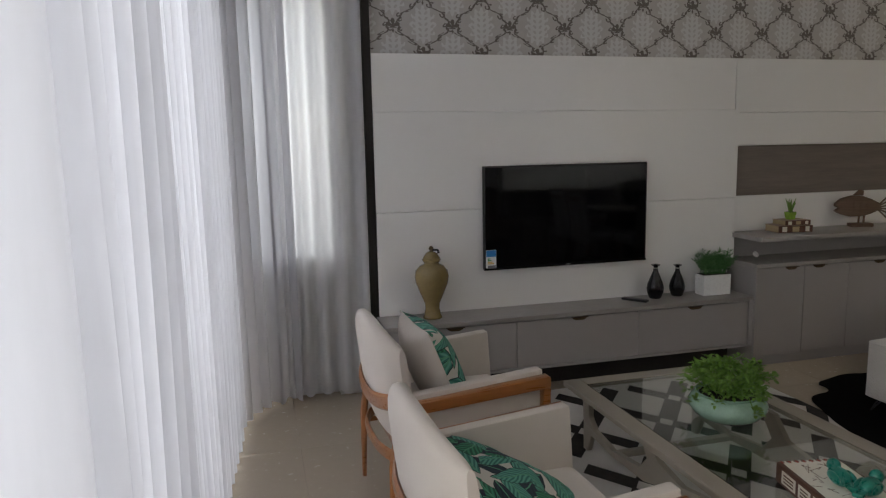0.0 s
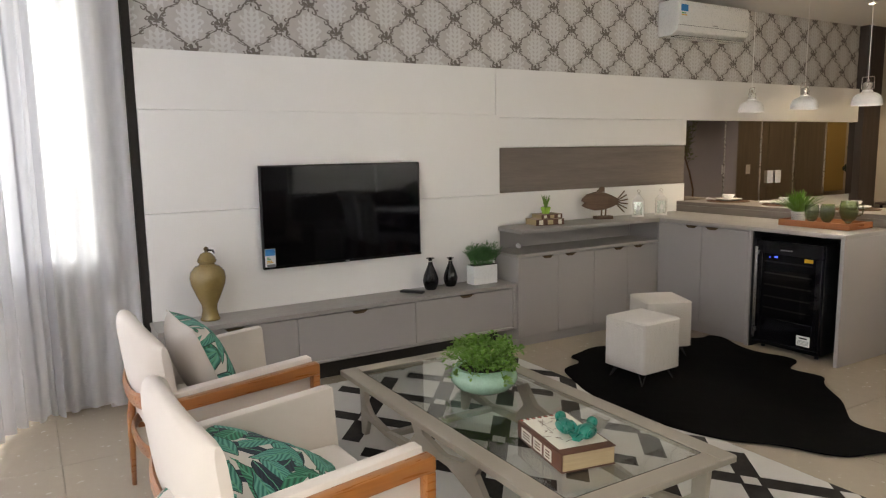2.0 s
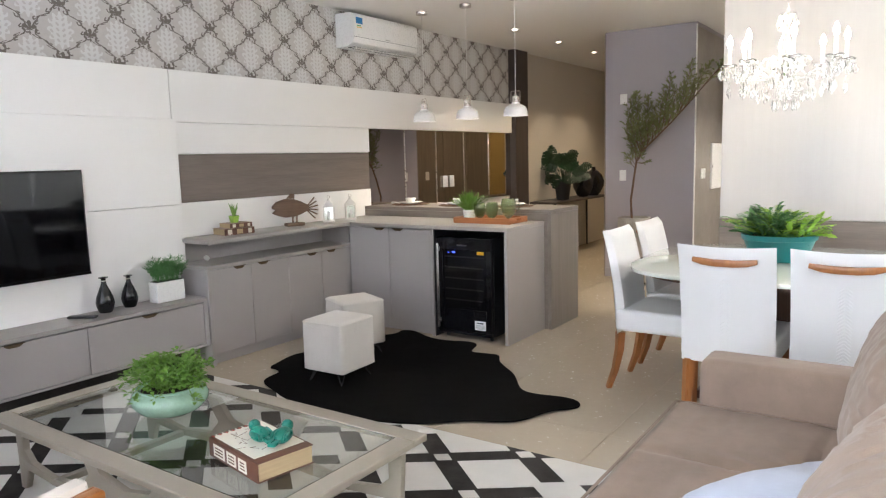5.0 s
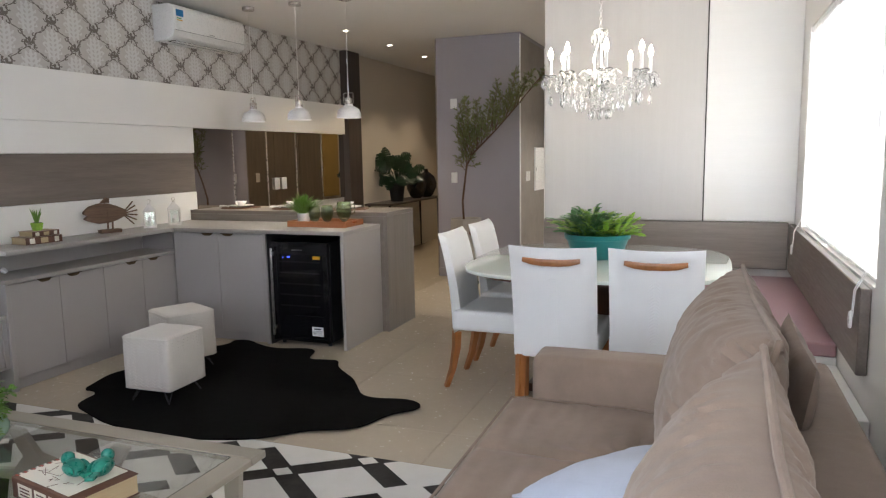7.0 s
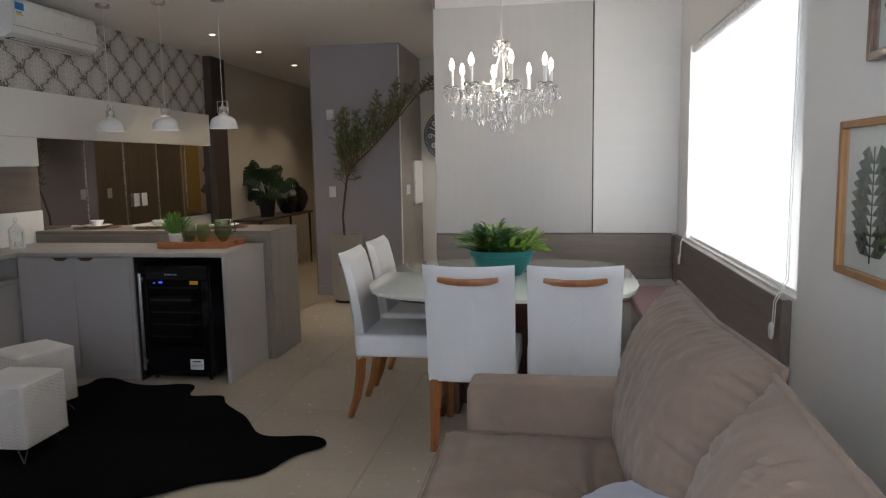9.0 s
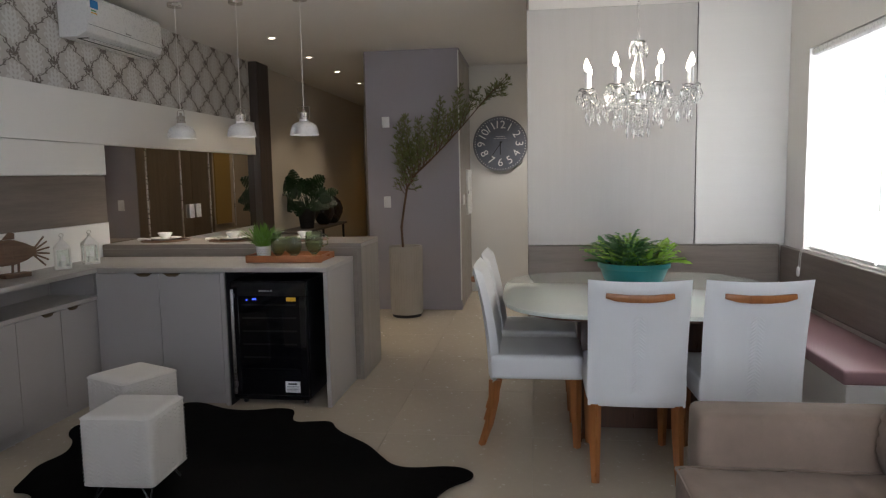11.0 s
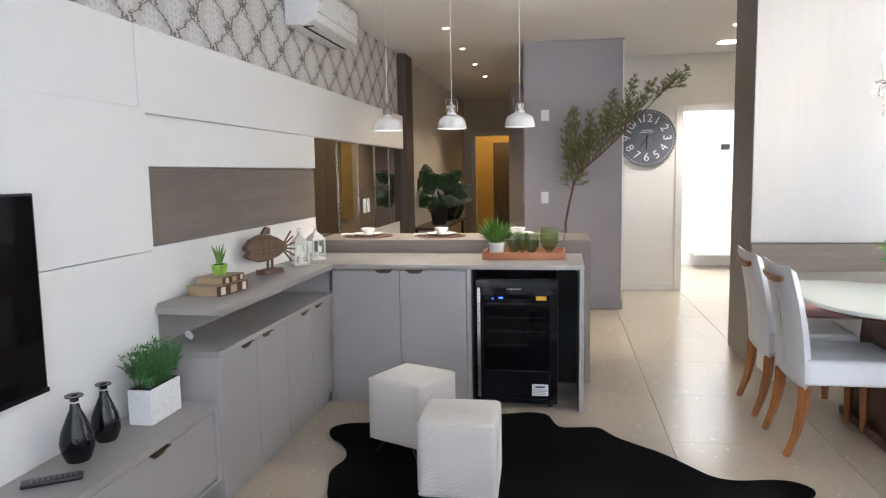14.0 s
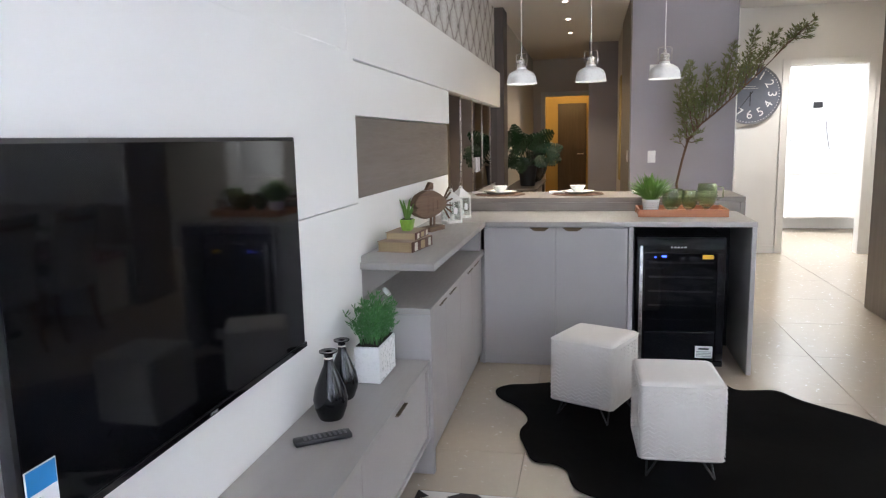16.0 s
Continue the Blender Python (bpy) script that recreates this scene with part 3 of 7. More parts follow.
def rim_points(w, h, n=12):
    pts = []
    for a in range(4):
        for k in range(n):
            s = 2 * k / n - 1
            u, v = ((s, -1), (1, s), (-s, 1), (-1, -s))[a]
            pull = 1 - 0.07 * (1 - abs(u)) * abs(v) ** 3 - 0.07 * (1 - abs(v)) * abs(u) ** 3
            pts.append((u * w / 2 * pull, 0, v * h / 2 * pull))
    return pts


def leaf_at(bm, base, direction, length, width, curl=0.15, bend=0.25):
    """One pointed leaf, folded along its midrib, from base along direction."""
    d = Vector(direction).normalized()
    side = d.cross(Vector((0, 0, 1)))
    side = side.normalized() if side.length > 1e-3 else Vector((1, 0, 0))
    up = side.cross(d).normalized()
    base = Vector(base)
    rows = []
    for s, wd in ((0, 0.12), (0.3, 0.9), (0.6, 1.0), (0.85, 0.55), (1, 0.0)):
        c = base + d * length * s - Vector((0, 0, 1)) * bend * length * s * s
        hw = width / 2 * wd
        if hw == 0:
            rows.append([bm.verts.new(c)])
        else:
            rows.append([bm.verts.new(c - side * hw + up * curl * hw), bm.verts.new(c), bm.verts.new(c + side * hw + up * curl * hw)])
    for a, b in zip(rows, rows[1:]):
        if len(b) == 3:
            bm.faces.new((a[0], a[1], b[1], b[0]))
            bm.faces.new((a[1], a[2], b[2], b[1]))
        else:
            bm.faces.new((a[0], a[1], b[0]))
            bm.faces.new((a[1], a[2], b[0]))


def simple_leaf(bm, base, direction, length, width, rng):
    d = Vector(direction).normalized()
    side = d.cross(Vector((rng.uniform(-1, 1), rng.uniform(-1, 1), rng.uniform(-1, 1))))
    side = side.normalized() if side.length > 1e-3 else Vector((1, 0, 0))
    base = Vector(base)
    nrm = d.cross(side)
    a, c = bm.verts.new(base), bm.verts.new(base + d * length)
    l = bm.verts.new(base + d * length * 0.5 + side * width / 2 + nrm * width * 0.15)
    r = bm.verts.new(base + d * length * 0.5 - side * width / 2 + nrm * width * 0.15)
    bm.faces.new((a, l, c))
    bm.faces.new((a, c, r))


def words(text, size, m, name, parent, material, depth=0.001, align="CENTER"):
    cu = bpy.data.curves.new("w", "FONT")
    cu.body, cu.size, cu.extrude, cu.align_x, cu.align_y = text, size, depth, align, "CENTER"
    tmp = bpy.data.objects.new("w", cu)
    scene.collection.objects.link(tmp)
    dg = bpy.context.evaluated_depsgraph_get()
    me = bpy.data.meshes.new_from_object(tmp.evaluated_get(dg))
    bpy.data.objects.remove(tmp)
    me.transform(Matrix.Translation(-BASE[parent]) @ m)
    me.materials.clear()
    me.materials.append(M[material])
    me.name = name
    ob = new(name, me)
    ob.parent = parent
    BASE[ob] = BASE[parent]
    return ob


FACE_WEST = Matrix(((0, 0, -1, 0), (-1, 0, 0, 0), (0, 1, 0, 0), (0, 0, 0, 1)))


def structure(name, bm, material, label=""):
    return part(name, bm, material, None, label, "structure")

# the shell of the place
CEIL = 2.705
structure("floor", box(-0.6, 15.4, -0.62, 4.75, -0.12, -0.006, 0), "grout", "beige grout bed under the tiles")
structure("ceiling", box(-0.6, 15.4, -0.62, 4.75, CEIL, CEIL + 0.15, 0), "ceiling", "matt white plaster ceiling")
structure("ground", box(-60, 60, -60, 60, -0.30, -0.14, 0), "grass", "lawn and paving outside")

wall_north = structure("wall_north", box(0.49, 8.06, 4.442, 4.60, 0, CEIL, 0), "paint", "white painted wall behind the panels")
part("wallpaper", box(0.66, 8.06, 4.436, 4.441, 2.0, CEIL, 0), "wallpaper", wall_north, "damask wallpaper with a taupe trellis on pale grey", "structure")
b = box(-0.58, -0.09, 4.50, 4.60, 0, CEIL, 0)
box(-0.09, 0.49, 4.50, 4.60, 0, 0.85, 0, bm=b)
box(-0.09, 0.49, 4.50, 4.60, 2.35, CEIL, 0, bm=b)
structure("wall_corner", b, "paint", "white wall with a narrow corner window")
win = structure("window_1", box(-0.09, -0.06, 4.52, 4.57, 0.85, 2.35, 0.003), "white_plastic", "narrow white-framed corner window behind the curtain")
part("frame", box(0.46, 0.49, 4.52, 4.57, 0.85, 2.35, 0.003), "white_plastic", win, kind="structure")
part("sill", box(-0.09, 0.49, 4.47, 4.499, 0.85, 0.875, 0.003), "white_plastic", win, kind="structure")
structure("dark_pilaster_wall", box(8.06, 8.40, 4.34, 4.60, 0, CEIL, 0.003), "dark_wood", "dark brown laminate upright strip at the end of the bar wall")
structure("wall_hall_north", box(8.40, 13.2, 4.42, 4.60, 0, CEIL, 0), "beige_paint", "warm beige hall wall")

# west glass door
b = box(-0.58, -0.44, 4.15, 4.50, 0, CEIL, 0)
box(-0.58, -0.44, -0.46, 0.15, 0, CEIL, 0, bm=b)
box(-0.58, -0.44, 0.15, 4.15, 2.46, CEIL, 0, bm=b)
structure("wall_west", b, "paint", "white wall round the tall glass doors")
door = structure("window_2", box(-0.54, -0.48, 0.15, 4.15, 0.0, 0.04, 0.003), "white_plastic", "tall sliding glass doors behind the curtain")
for yy in (0.18, 1.15, 2.15, 3.15, 4.12):
    part("frame", box(-0.53, -0.49, yy - 0.03, yy + 0.03, 0.041, 2.459, 0.003), "white_plastic", door, kind="structure")
for k in range(4):
    ob = part("pane", box(-0.513, -0.507, 0.215 + k * 0.99, 1.11 + k * 0.99, 0.042, 2.458, 0), "glass", door, kind="structure")
    ob.visible_shadow = False

# south wall with the dining window
WX0, WX1, WZ0, WZ1 = 3.17, 5.42, 0.885, 2.18
b = box(-0.58, WX0, -0.62, -0.46, 0, CEIL, 0)
box(WX1, 15.3, -0.62, -0.46, 0, CEIL, 0, bm=b)
box(WX0, WX1, -0.62, -0.46, 0, WZ0, 0, bm=b)
box(WX0, WX1, -0.62, -0.46, WZ1, CEIL, 0, bm=b)
structure("wall_south", b, "paint", "white painted wall with the dining window")
win = structure("window_3", box(WX0, WX1, -0.60, -0.50, WZ0, WZ0 + 0.02, 0.003), "white_plastic", "wide dining window with white frame")
for xx in (WX0 + 0.02, (WX0 + WX1) / 2, WX1 - 0.02):
    part("frame", box(xx - 0.02, xx + 0.02, -0.60, -0.57, WZ0 + 0.021, WZ1 - 0.001, 0.003), "white_plastic", win, kind="structure")
for k in range(2):
    x0 = WX0 + 0.042 + k * 1.105
    ob = part("pane", box(x0, x0 + 1.06, -0.588, -0.582, WZ0 + 0.021, WZ1 - 0.001, 0), "glass", win, kind="structure")
    ob.visible_shadow = False
# out of view; added to keep the sun off the top of the blind
structure("eave", box(WX0 - 1.0, WX1 + 1.0, -1.25, -0.63, 2.32, 2.45, 0.01), "paint", "unseen white eave added to shade the upper part of the blind")

# dining back wall
b = box(5.79, 6.34, -0.46, 1.34, 0, CEIL, 0)
structure("wall_dining", b, "paint", "thick wall between dining corner and kitchen")
structure("panel_end", box(5.77, 6.35, 1.341, 1.356, 0, CEIL - 0.003, 0.002), "dark_wood", "dark grey-brown laminate on the wall end") .active_material = M["taupe_wood_z"]
structure("panel_pale", box(5.760, 5.789, 0.165, 1.355, 0.885, 2.585, 0.003), "pale_wood", "pale grey textured wall panel")
# the brightness of this lit side is put into its white colour
structure("panel_white", box(5.765, 5.789, -0.459, 0.157, 0.885, CEIL - 0.003, 0.003), "white_wood", "textured wall panel, its lit look put into a whiter colour")
structure("panel_gap", box(5.775, 5.7885, 0.157, 1.34, 2.586, CEIL - 0.003, 0), "paint", "white painted strip over the wall panel")
structure("panel_seam", box(5.772, 5.7885, 0.1575, 0.1645, 0.885, 2.585, 0), "void", "dark seam between two wall panels")
structure("wainscot_back", box(5.735, 5.789, -0.418, 1.355, 0.54, 0.880, 0.004), "taupe_wood_y", "taupe wood-grain backrest board on the wall")
b = box(3.21, 5.734, -0.459, -0.420, 0.535, 0.875, 0.004)
structure("wainscot_side", b, "taupe_wood", "taupe wood-grain backrest board under the window")

# grey column and the walls beyond
col = structure("column", box(7.775, 8.97, 2.082, 3.048, 0, CEIL, 0), "grey_paint", "mauve-grey painted block between hall and kitchen")
part("cornice", box(7.766, 8.97, 2.068, 2.081, 2.685, CEIL - 0.001, 0.002), "grey_paint", col, kind="structure")
part("cornice", box(7.766, 7.774, 2.0815, 3.055, 2.685, CEIL - 0.001, 0.002), "grey_paint", col, kind="structure")
part("baseboard", box(7.760, 7.774, 2.066, 3.048, 0, 0.10, 0.003), "grey_paint", col, kind="structure")
part("corner_bead", box(7.768, 7.790, 2.070, 2.0815, 0.10, 2.684, 0.002), "steel", col, "slim metal corner bead", kind="structure").active_material = M["white_panel"]
structure("concrete_side", box(7.791, 8.96, 2.073, 2.0815, 0.0, 2.664, 0), "concrete", "burnt-cement plaster side of the column")
structure("wall_hall_south", box(8.97, 11.19, 2.90, 3.048, 0, CEIL, 0), "beige_paint", "beige hall wall")
for x0, x1 in ((7.777, 8.38), (8.39, 9.00), (9.01, 9.60)):
    structure("hall_board", box(x0, x1, 3.0485, 3.062, 0.0, CEIL - 0.005, 0.002), "hall_panel", "walnut laminate hall panel")
structure("hall_stub", box(11.19, 11.36, 2.90, 3.46, 0, CEIL, 0), "grey_paint", "dark mauve wall return in the hall")
structure("wall_hall_south_end", box(11.36, 13.2, 2.90, 3.05, 0, CEIL, 0), "beige_paint", "beige hall wall")
b = box(13.2, 13.35, 4.21, 4.60, 0, CEIL, 0)
box(13.2, 13.35, 2.90, 3.42, 0, CEIL, 0, bm=b)
box(13.2, 13.35, 3.42, 4.21, 2.07, CEIL, 0, bm=b)
structure("wall_hall_end", b, "beige_paint", "beige wall at the hall's end")


def casing(name, x, y0, y1, top, side=-1, label="cream wooden door casing"):
    t = 0.075
    xa, xb = sorted((x, x + side * 0.018))
    st = structure(name, box(xa, xb, y0 - t, y0, 0, top + t, 0.003), "paint", label)
    part("jamb", box(xa, xb, y1, y1 + t, 0, top + t, 0.003), "paint", st, kind="structure")
    part("head", box(xa, xb, y0 + 0.0005, y1 - 0.0005, top, top + t, 0.003), "paint", st, kind="structure")
    return st


casing("door_frame_1", 13.2, 3.42, 4.21, 2.07)
structure("wall_end_room", box(15.0, 15.2, 2.90, 4.60, 0, CEIL, 0), "yellow_wall", "ochre-lit wall of the room beyond")
structure("wall_end_room_north", box(13.35, 15.0, 4.42, 4.60, 0, CEIL, 0), "yellow_wall", "ochre wall of the room beyond")
structure("wall_end_room_south", box(13.35, 15.0, 2.90, 3.05, 0, CEIL, 0), "yellow_wall", "ochre wall of the room beyond")
d = thing("dark_door", (14.96, 3.75, 0), "dark brown closed wooden door in the far room", "door")
part("leaf", box(14.955, 14.995, 3.50, 4.06, 0.005, 2.02, 0.003), "dark_wood", d)
part("door_handle", tube([(14.95, 3.56, 1.02), (14.90, 3.56, 1.02), (14.90, 3.68, 1.02)], 0.009), "steel", d, "steel lever handle")

# clock wall and bathroom
b = box(8.97, 9.10, 1.31, 2.90, 0, CEIL, 0)
box(8.97, 9.10, -0.46, 0.525, 0, CEIL, 0, bm=b)
box(8.97, 9.10, 0.525, 1.31, 2.07, CEIL, 0, bm=b)
structure("wall_clock", b, "paint", "cream wall with the clock and a doorway")
casing("door_frame_2", 8.97, 0.525, 1.31, 2.07, label="white wooden door casing")
structure("door_lining", box(8.971, 9.099, 1.300, 1.3095, 0, 2.065, 0.001), "paint", "white door lining")
structure("baseboard", box(8.955, 8.969, 1.39, 2.07, 0, 0.09, 0.003), "paint", "white skirting board")
structure("wall_bath_east", box(11.2, 11.35, -0.46, 2.90, 0, CEIL, 0), "white_panel", "white tiled bathroom wall")
structure("wall_bath_north", box(9.10, 11.2, 2.0, 2.15, 0, CEIL, 0), "white_panel", "white bathroom wall")
bath = thing("bathroom_cabinet", (11.0, 0.30, 0), "white wall-hung bathroom cabinet with a marble top", "cabinet")
part("body", box(10.72, 11.19, -0.10, 0.82, 0.20, 0.80, 0.004), "white_panel", bath)
part("counter", box(10.70, 11.195, -0.12, 0.84, 0.802, 0.85, 0.004), "porcelain", bath, "white stone top")
part("drawer", box(10.700, 10.718, -0.09, 0.81, 0.22, 0.76, 0.003), "white_panel", bath)
for k, pts in enumerate(([(11.19, 0.62, 1.55), (11.15, 0.66, 1.45), (11.16, 0.75, 1.38), (11.15, 0.80, 1.25), (11.16, 0.74, 1.17), (11.19, 0.68, 1.25)], [(11.19, 0.24, 1.50), (11.15, 0.24, 1.35), (11.16, 0.19, 1.10)])):
    solid("loose_cable", tube(pts, 0.008, 6), "grey_ink", pts[0], "grey cable end hanging out of the bathroom wall", "cable", "bathroom cables")
solid("wall_box", box(11.175, 11.198, 0.30, 0.42, 1.68, 1.76, 0.004), "black_plastic", (11.19, 0.36, 1.72), "small dark electrical box on the white wall", "electrical box")

# TV wall panels
structure("panel_upper", box(0.735, 3.180, 4.375, 4.4355, 1.7012, 2.035, 0.0015), "white_panel", "satin white upper wall panel")
structure("panel_upper", box(3.184, 8.02, 4.375, 4.4355, 1.682, 2.035, 0.0015), "white_panel", "satin white upper wall panel over the bar")
structure("panel_middle", box(0.735, 3.205, 4.360, 4.4355, 1.114, 1.699, 0.0015), "white_panel", "satin white panel behind the television")
structure("panel_lower", box(0.735, 3.205, 4.360, 4.4355, 0.30, 1.1115, 0.0015), "white_panel", "satin white lower wall panel")
structure("panel_step", box(3.207, 5.282, 4.392, 4.4355, 1.462, 1.680, 0.0015), "white_panel", "satin white panel above the taupe band")
structure("panel_band", box(3.207, 5.282, 4.405, 4.4355, 1.120, 1.458, 0.001), "taupe_wood", "taupe wood-grain band over the shelf")
structure("panel_splash", box(3.207, 5.300, 4.410, 4.4355, 0.846, 1.118, 0.001), "white_panel", "white panel above the shelf")
# solid dark strip; the shade of the gap is put into its colour
structure("shadow_gap", box(0.690, 0.7345, 4.38, 4.441, 0, CEIL - 0.005, 0), "void", "near-black strip standing in for the shade beside the curtain")
mirror = structure("mirror_backing", box(5.302, 8.055, 4.4345, 4.4358, 0.90, 1.681, 0), "void", "dark backing board of the bar mirror")
for k in range(5):
    x0, x1 = 5.304 + k * 0.5505, 5.304 + (k + 1) * 0.5505 - 0.005
    b = box(-(x1 - x0) / 2, (x1 - x0) / 2, -0.0025, 0.0025, 0.902, 1.680, 0.0015)
    b.transform(pose((x0 + x1) / 2, 4.4245, 0, 0, 0, -1.2))
    part("mirror_panel", b, "mirror", mirror, "bronze-tinted mirror panel", kind="structure", smooth=False)
    if k < 4:
        # metal strip gives the light line of the bevelled edges at each seam
        part("mirror_bevel_strip", box(x1 - 0.005, x1 + 0.010, 4.4105, 4.4145, 0.902, 1.680, 0.001), "nickel", mirror, "slim metal strip standing in for the mirror's pale bevel", kind="structure")

# the low TV cabinet
cab = thing("tv_cabinet", (1.95, 4.25, 0), "long low warm-grey laminate cabinet with three drop fronts", "cabinet")
part("top", box(0.715, 3.15, 4.072, 4.359, 0.464, 0.488, 0.002), "grey_top", cab, "grey laminate top")
part("body", box(0.72, 3.148, 4.107, 4.359, 0.170, 0.463, 0.002), "grey_lacquer", cab)
part("side_panel", box(0.715, 0.745, 4.077, 4.1065, 0.155, 0.463, 0.002), "grey_lacquer", cab)
part("side_panel", box(3.120, 3.149, 4.077, 4.1065, 0.155, 0.463, 0.002), "grey_lacquer", cab)
part("rail", box(0.746, 3.119, 4.077, 4.1065, 0.155, 0.169, 0.002), "grey_lacquer", cab)
# cabinet floats; the dark of the recess below is put into this board
part("plinth", box(0.78, 3.10, 4.25, 4.30, 0.0, 0.169, 0), "void", cab, "near-black board standing in for the shade under the cabinet")


def tab_pull(parent, x, y, z, w, axis="x"):
    """A thin curved finger pull under a front's top edge."""
    out = [(-w / 2, 0), (w / 2, 0), (w * 0.36, -0.014), (w * 0.22, -0.020), (-w * 0.22, -0.020), (-w * 0.36, -0.014)]
    if axis == "x":
        bm = prism([(x + a, z + c) for a, c in out], y - 0.006, y - 0.001, "y")
        box(x - w / 2, x + w / 2, y - 0.020, y, z - 0.001, z + 0.002, 0.0005, bm=bm)
    else:
        bm = prism([(x + a, z + c) for a, c in out], y - 0.006, y - 0.001, "x")
        box(y - 0.020, y, x - w / 2, x + w / 2, z - 0.001, z + 0.002, 0.0005, bm=bm)
    return part("handle", bm, "bronze", parent, "slim dark bronze finger pull")


for x0, x1 in ((0.748, 1.505), (1.509, 2.316), (2.320, 3.117)):
    f = part("front", box(x0, x1, 4.085, 4.1055, 0.173, 0.454, 0.0015), "grey_lacquer", cab)
    tab_pull(f, (x0 + x1) / 2, 4.085, 0.455, 0.11)

# the tall cabinet under the shelf
cab = thing("sideboard", (3.95, 4.25, 0), "warm-grey laminate sideboard with four doors and an open shelf slot", "cabinet")
part("side_panel", box(3.155, 3.185, 4.065, 4.405, 0.0, 0.671, 0.002), "grey_lacquer", cab)
part("body", box(3.186, 4.635, 4.105, 4.405, 0.07, 0.671, 0.001), "grey_lacquer", cab)
part("plinth", box(3.186, 4.635, 4.115, 4.16, 0.0, 0.0695, 0.001), "grey_lacquer", cab)
part("top", box(3.155, 4.660, 4.065, 4.409, 0.672, 0.697, 0.002), "grey_top", cab, "grey laminate lower shelf")
part("back", box(3.195, 4.60, 4.395, 4.409, 0.698, 0.843, 0), "grey_lacquer", cab)
for k in range(4):
    x0 = 3.188 + k * 0.361
    f = part("door", box(x0, x0 + 0.358, 4.084, 4.104, 0.075, 0.665, 0.0015), "grey_lacquer", cab)
    tab_pull(f, x0 + (0.25 if k % 2 == 0 else 0.11), 4.084, 0.666, 0.10)
part("end_filler", box(4.602, 4.655, 4.086, 4.394, 0.698, 0.8435, 0), "grey_lacquer", cab)
top = thing("worktop", (4.0, 4.2, 0.845), "warm-grey laminate L-shaped worktop and shelf", "worktop")
part("shelf_run", prism([(3.190, 4.409), (3.172, 4.050), (4.5885, 4.050), (4.5885, 4.409)], 0.845, 0.873, "z", 0.001), "grey_top", top)
part("bar_run", prism([(4.5895, 4.409), (4.5895, 2.548), (5.195, 2.548), (5.195, 4.409)], 0.845, 0.873, "z", 0.001), "grey_top", top)
cab = thing("bar_cabinet", (4.9, 3.6, 0), "warm-grey laminate two-door bar cabinet with a niche for the wine fridge", "cabinet")
part("side_panel", box(4.591, 5.195, 2.550, 2.576, 0.0, 0.8445, 0.002), "grey_lacquer", cab)
part("side_panel", box(4.585, 5.195, 3.205, 3.232, 0.0, 0.8445, 0.002), "grey_lacquer", cab)
part("body", box(4.612, 5.195, 3.233, 4.062, 0.07, 0.8445, 0.001), "grey_lacquer", cab)
part("plinth", box(4.625, 5.0, 3.233, 4.10, 0.0, 0.0695, 0.001), "grey_lacquer", cab)
part("niche_back", box(5.175, 5.195, 2.577, 3.204, 0.0, 0.8445, 0), "black_matt", cab, "dark back of the fridge niche")
part("niche_lining", box(4.60, 5.174, 3.197, 3.2045, 0.0, 0.8445, 0), "black_matt", cab, "dark niche side")
part("corner_post", box(4.612, 4.66, 4.063, 4.083, 0.0, 0.671, 0.001), "grey_lacquer", cab)
for y0, y1 in ((3.236, 3.637), (3.641, 4.060)):
    f = part("door", box(4.590, 4.611, y0, y1, 0.075, 0.838, 0.0015), "grey_lacquer", cab)
    tab_pull(f, 3.545 if y0 < 3.5 else 3.735, 4.590, 0.839, 0.11, "y")
bar = thing("breakfast_bar", (5.4, 3.4, 0), "raised taupe wood-grain breakfast bar", "bar counter")
part("top", box(5.196, 5.72, 2.49, 4.405, 0.93, 0.962, 0.002), "taupe_wood_y", bar)
part("front_panel", box(5.197, 5.225, 2.52, 4.405, 0.0, 0.929, 0.002), "taupe_wood_y", bar)
part("end_panel", box(5.1965, 5.72, 2.490, 2.5195, 0.0, 0.929, 0.002), "taupe_wood_z", bar)
ob = solid("power_socket", lathe([(0.0, 0), (0.021, 0.0), (0.021, 0.010), (0.016, 0.014), (0, 0.014)], 0, 0, 24), "white_plastic", (0, 0, 0), "round white power socket on the shelf side", "socket")
ob.matrix_world = pose(3.33, 4.30, 0.70, 0, 0, 0) @ pose(0, 0, 0.02, 50, 0, 10)


def floor_tiles():
    floor = bpy.data.objects["floor"]
    size, gap = 0.80, 0.002
    me = finish(box(-size / 2 + gap / 2, size / 2 - gap / 2, -size / 2 + gap / 2, size / 2 - gap / 2, -0.006, 0.0, 0.0008), "tile", "tile")
    for i in range(20):
        for j in range(7):
            ob = new("tile", me)
            ob.location = (-0.2 + i * size, -0.68 + j * size, 0)
            ob.parent = floor
            tagged(ob, kind="structure")


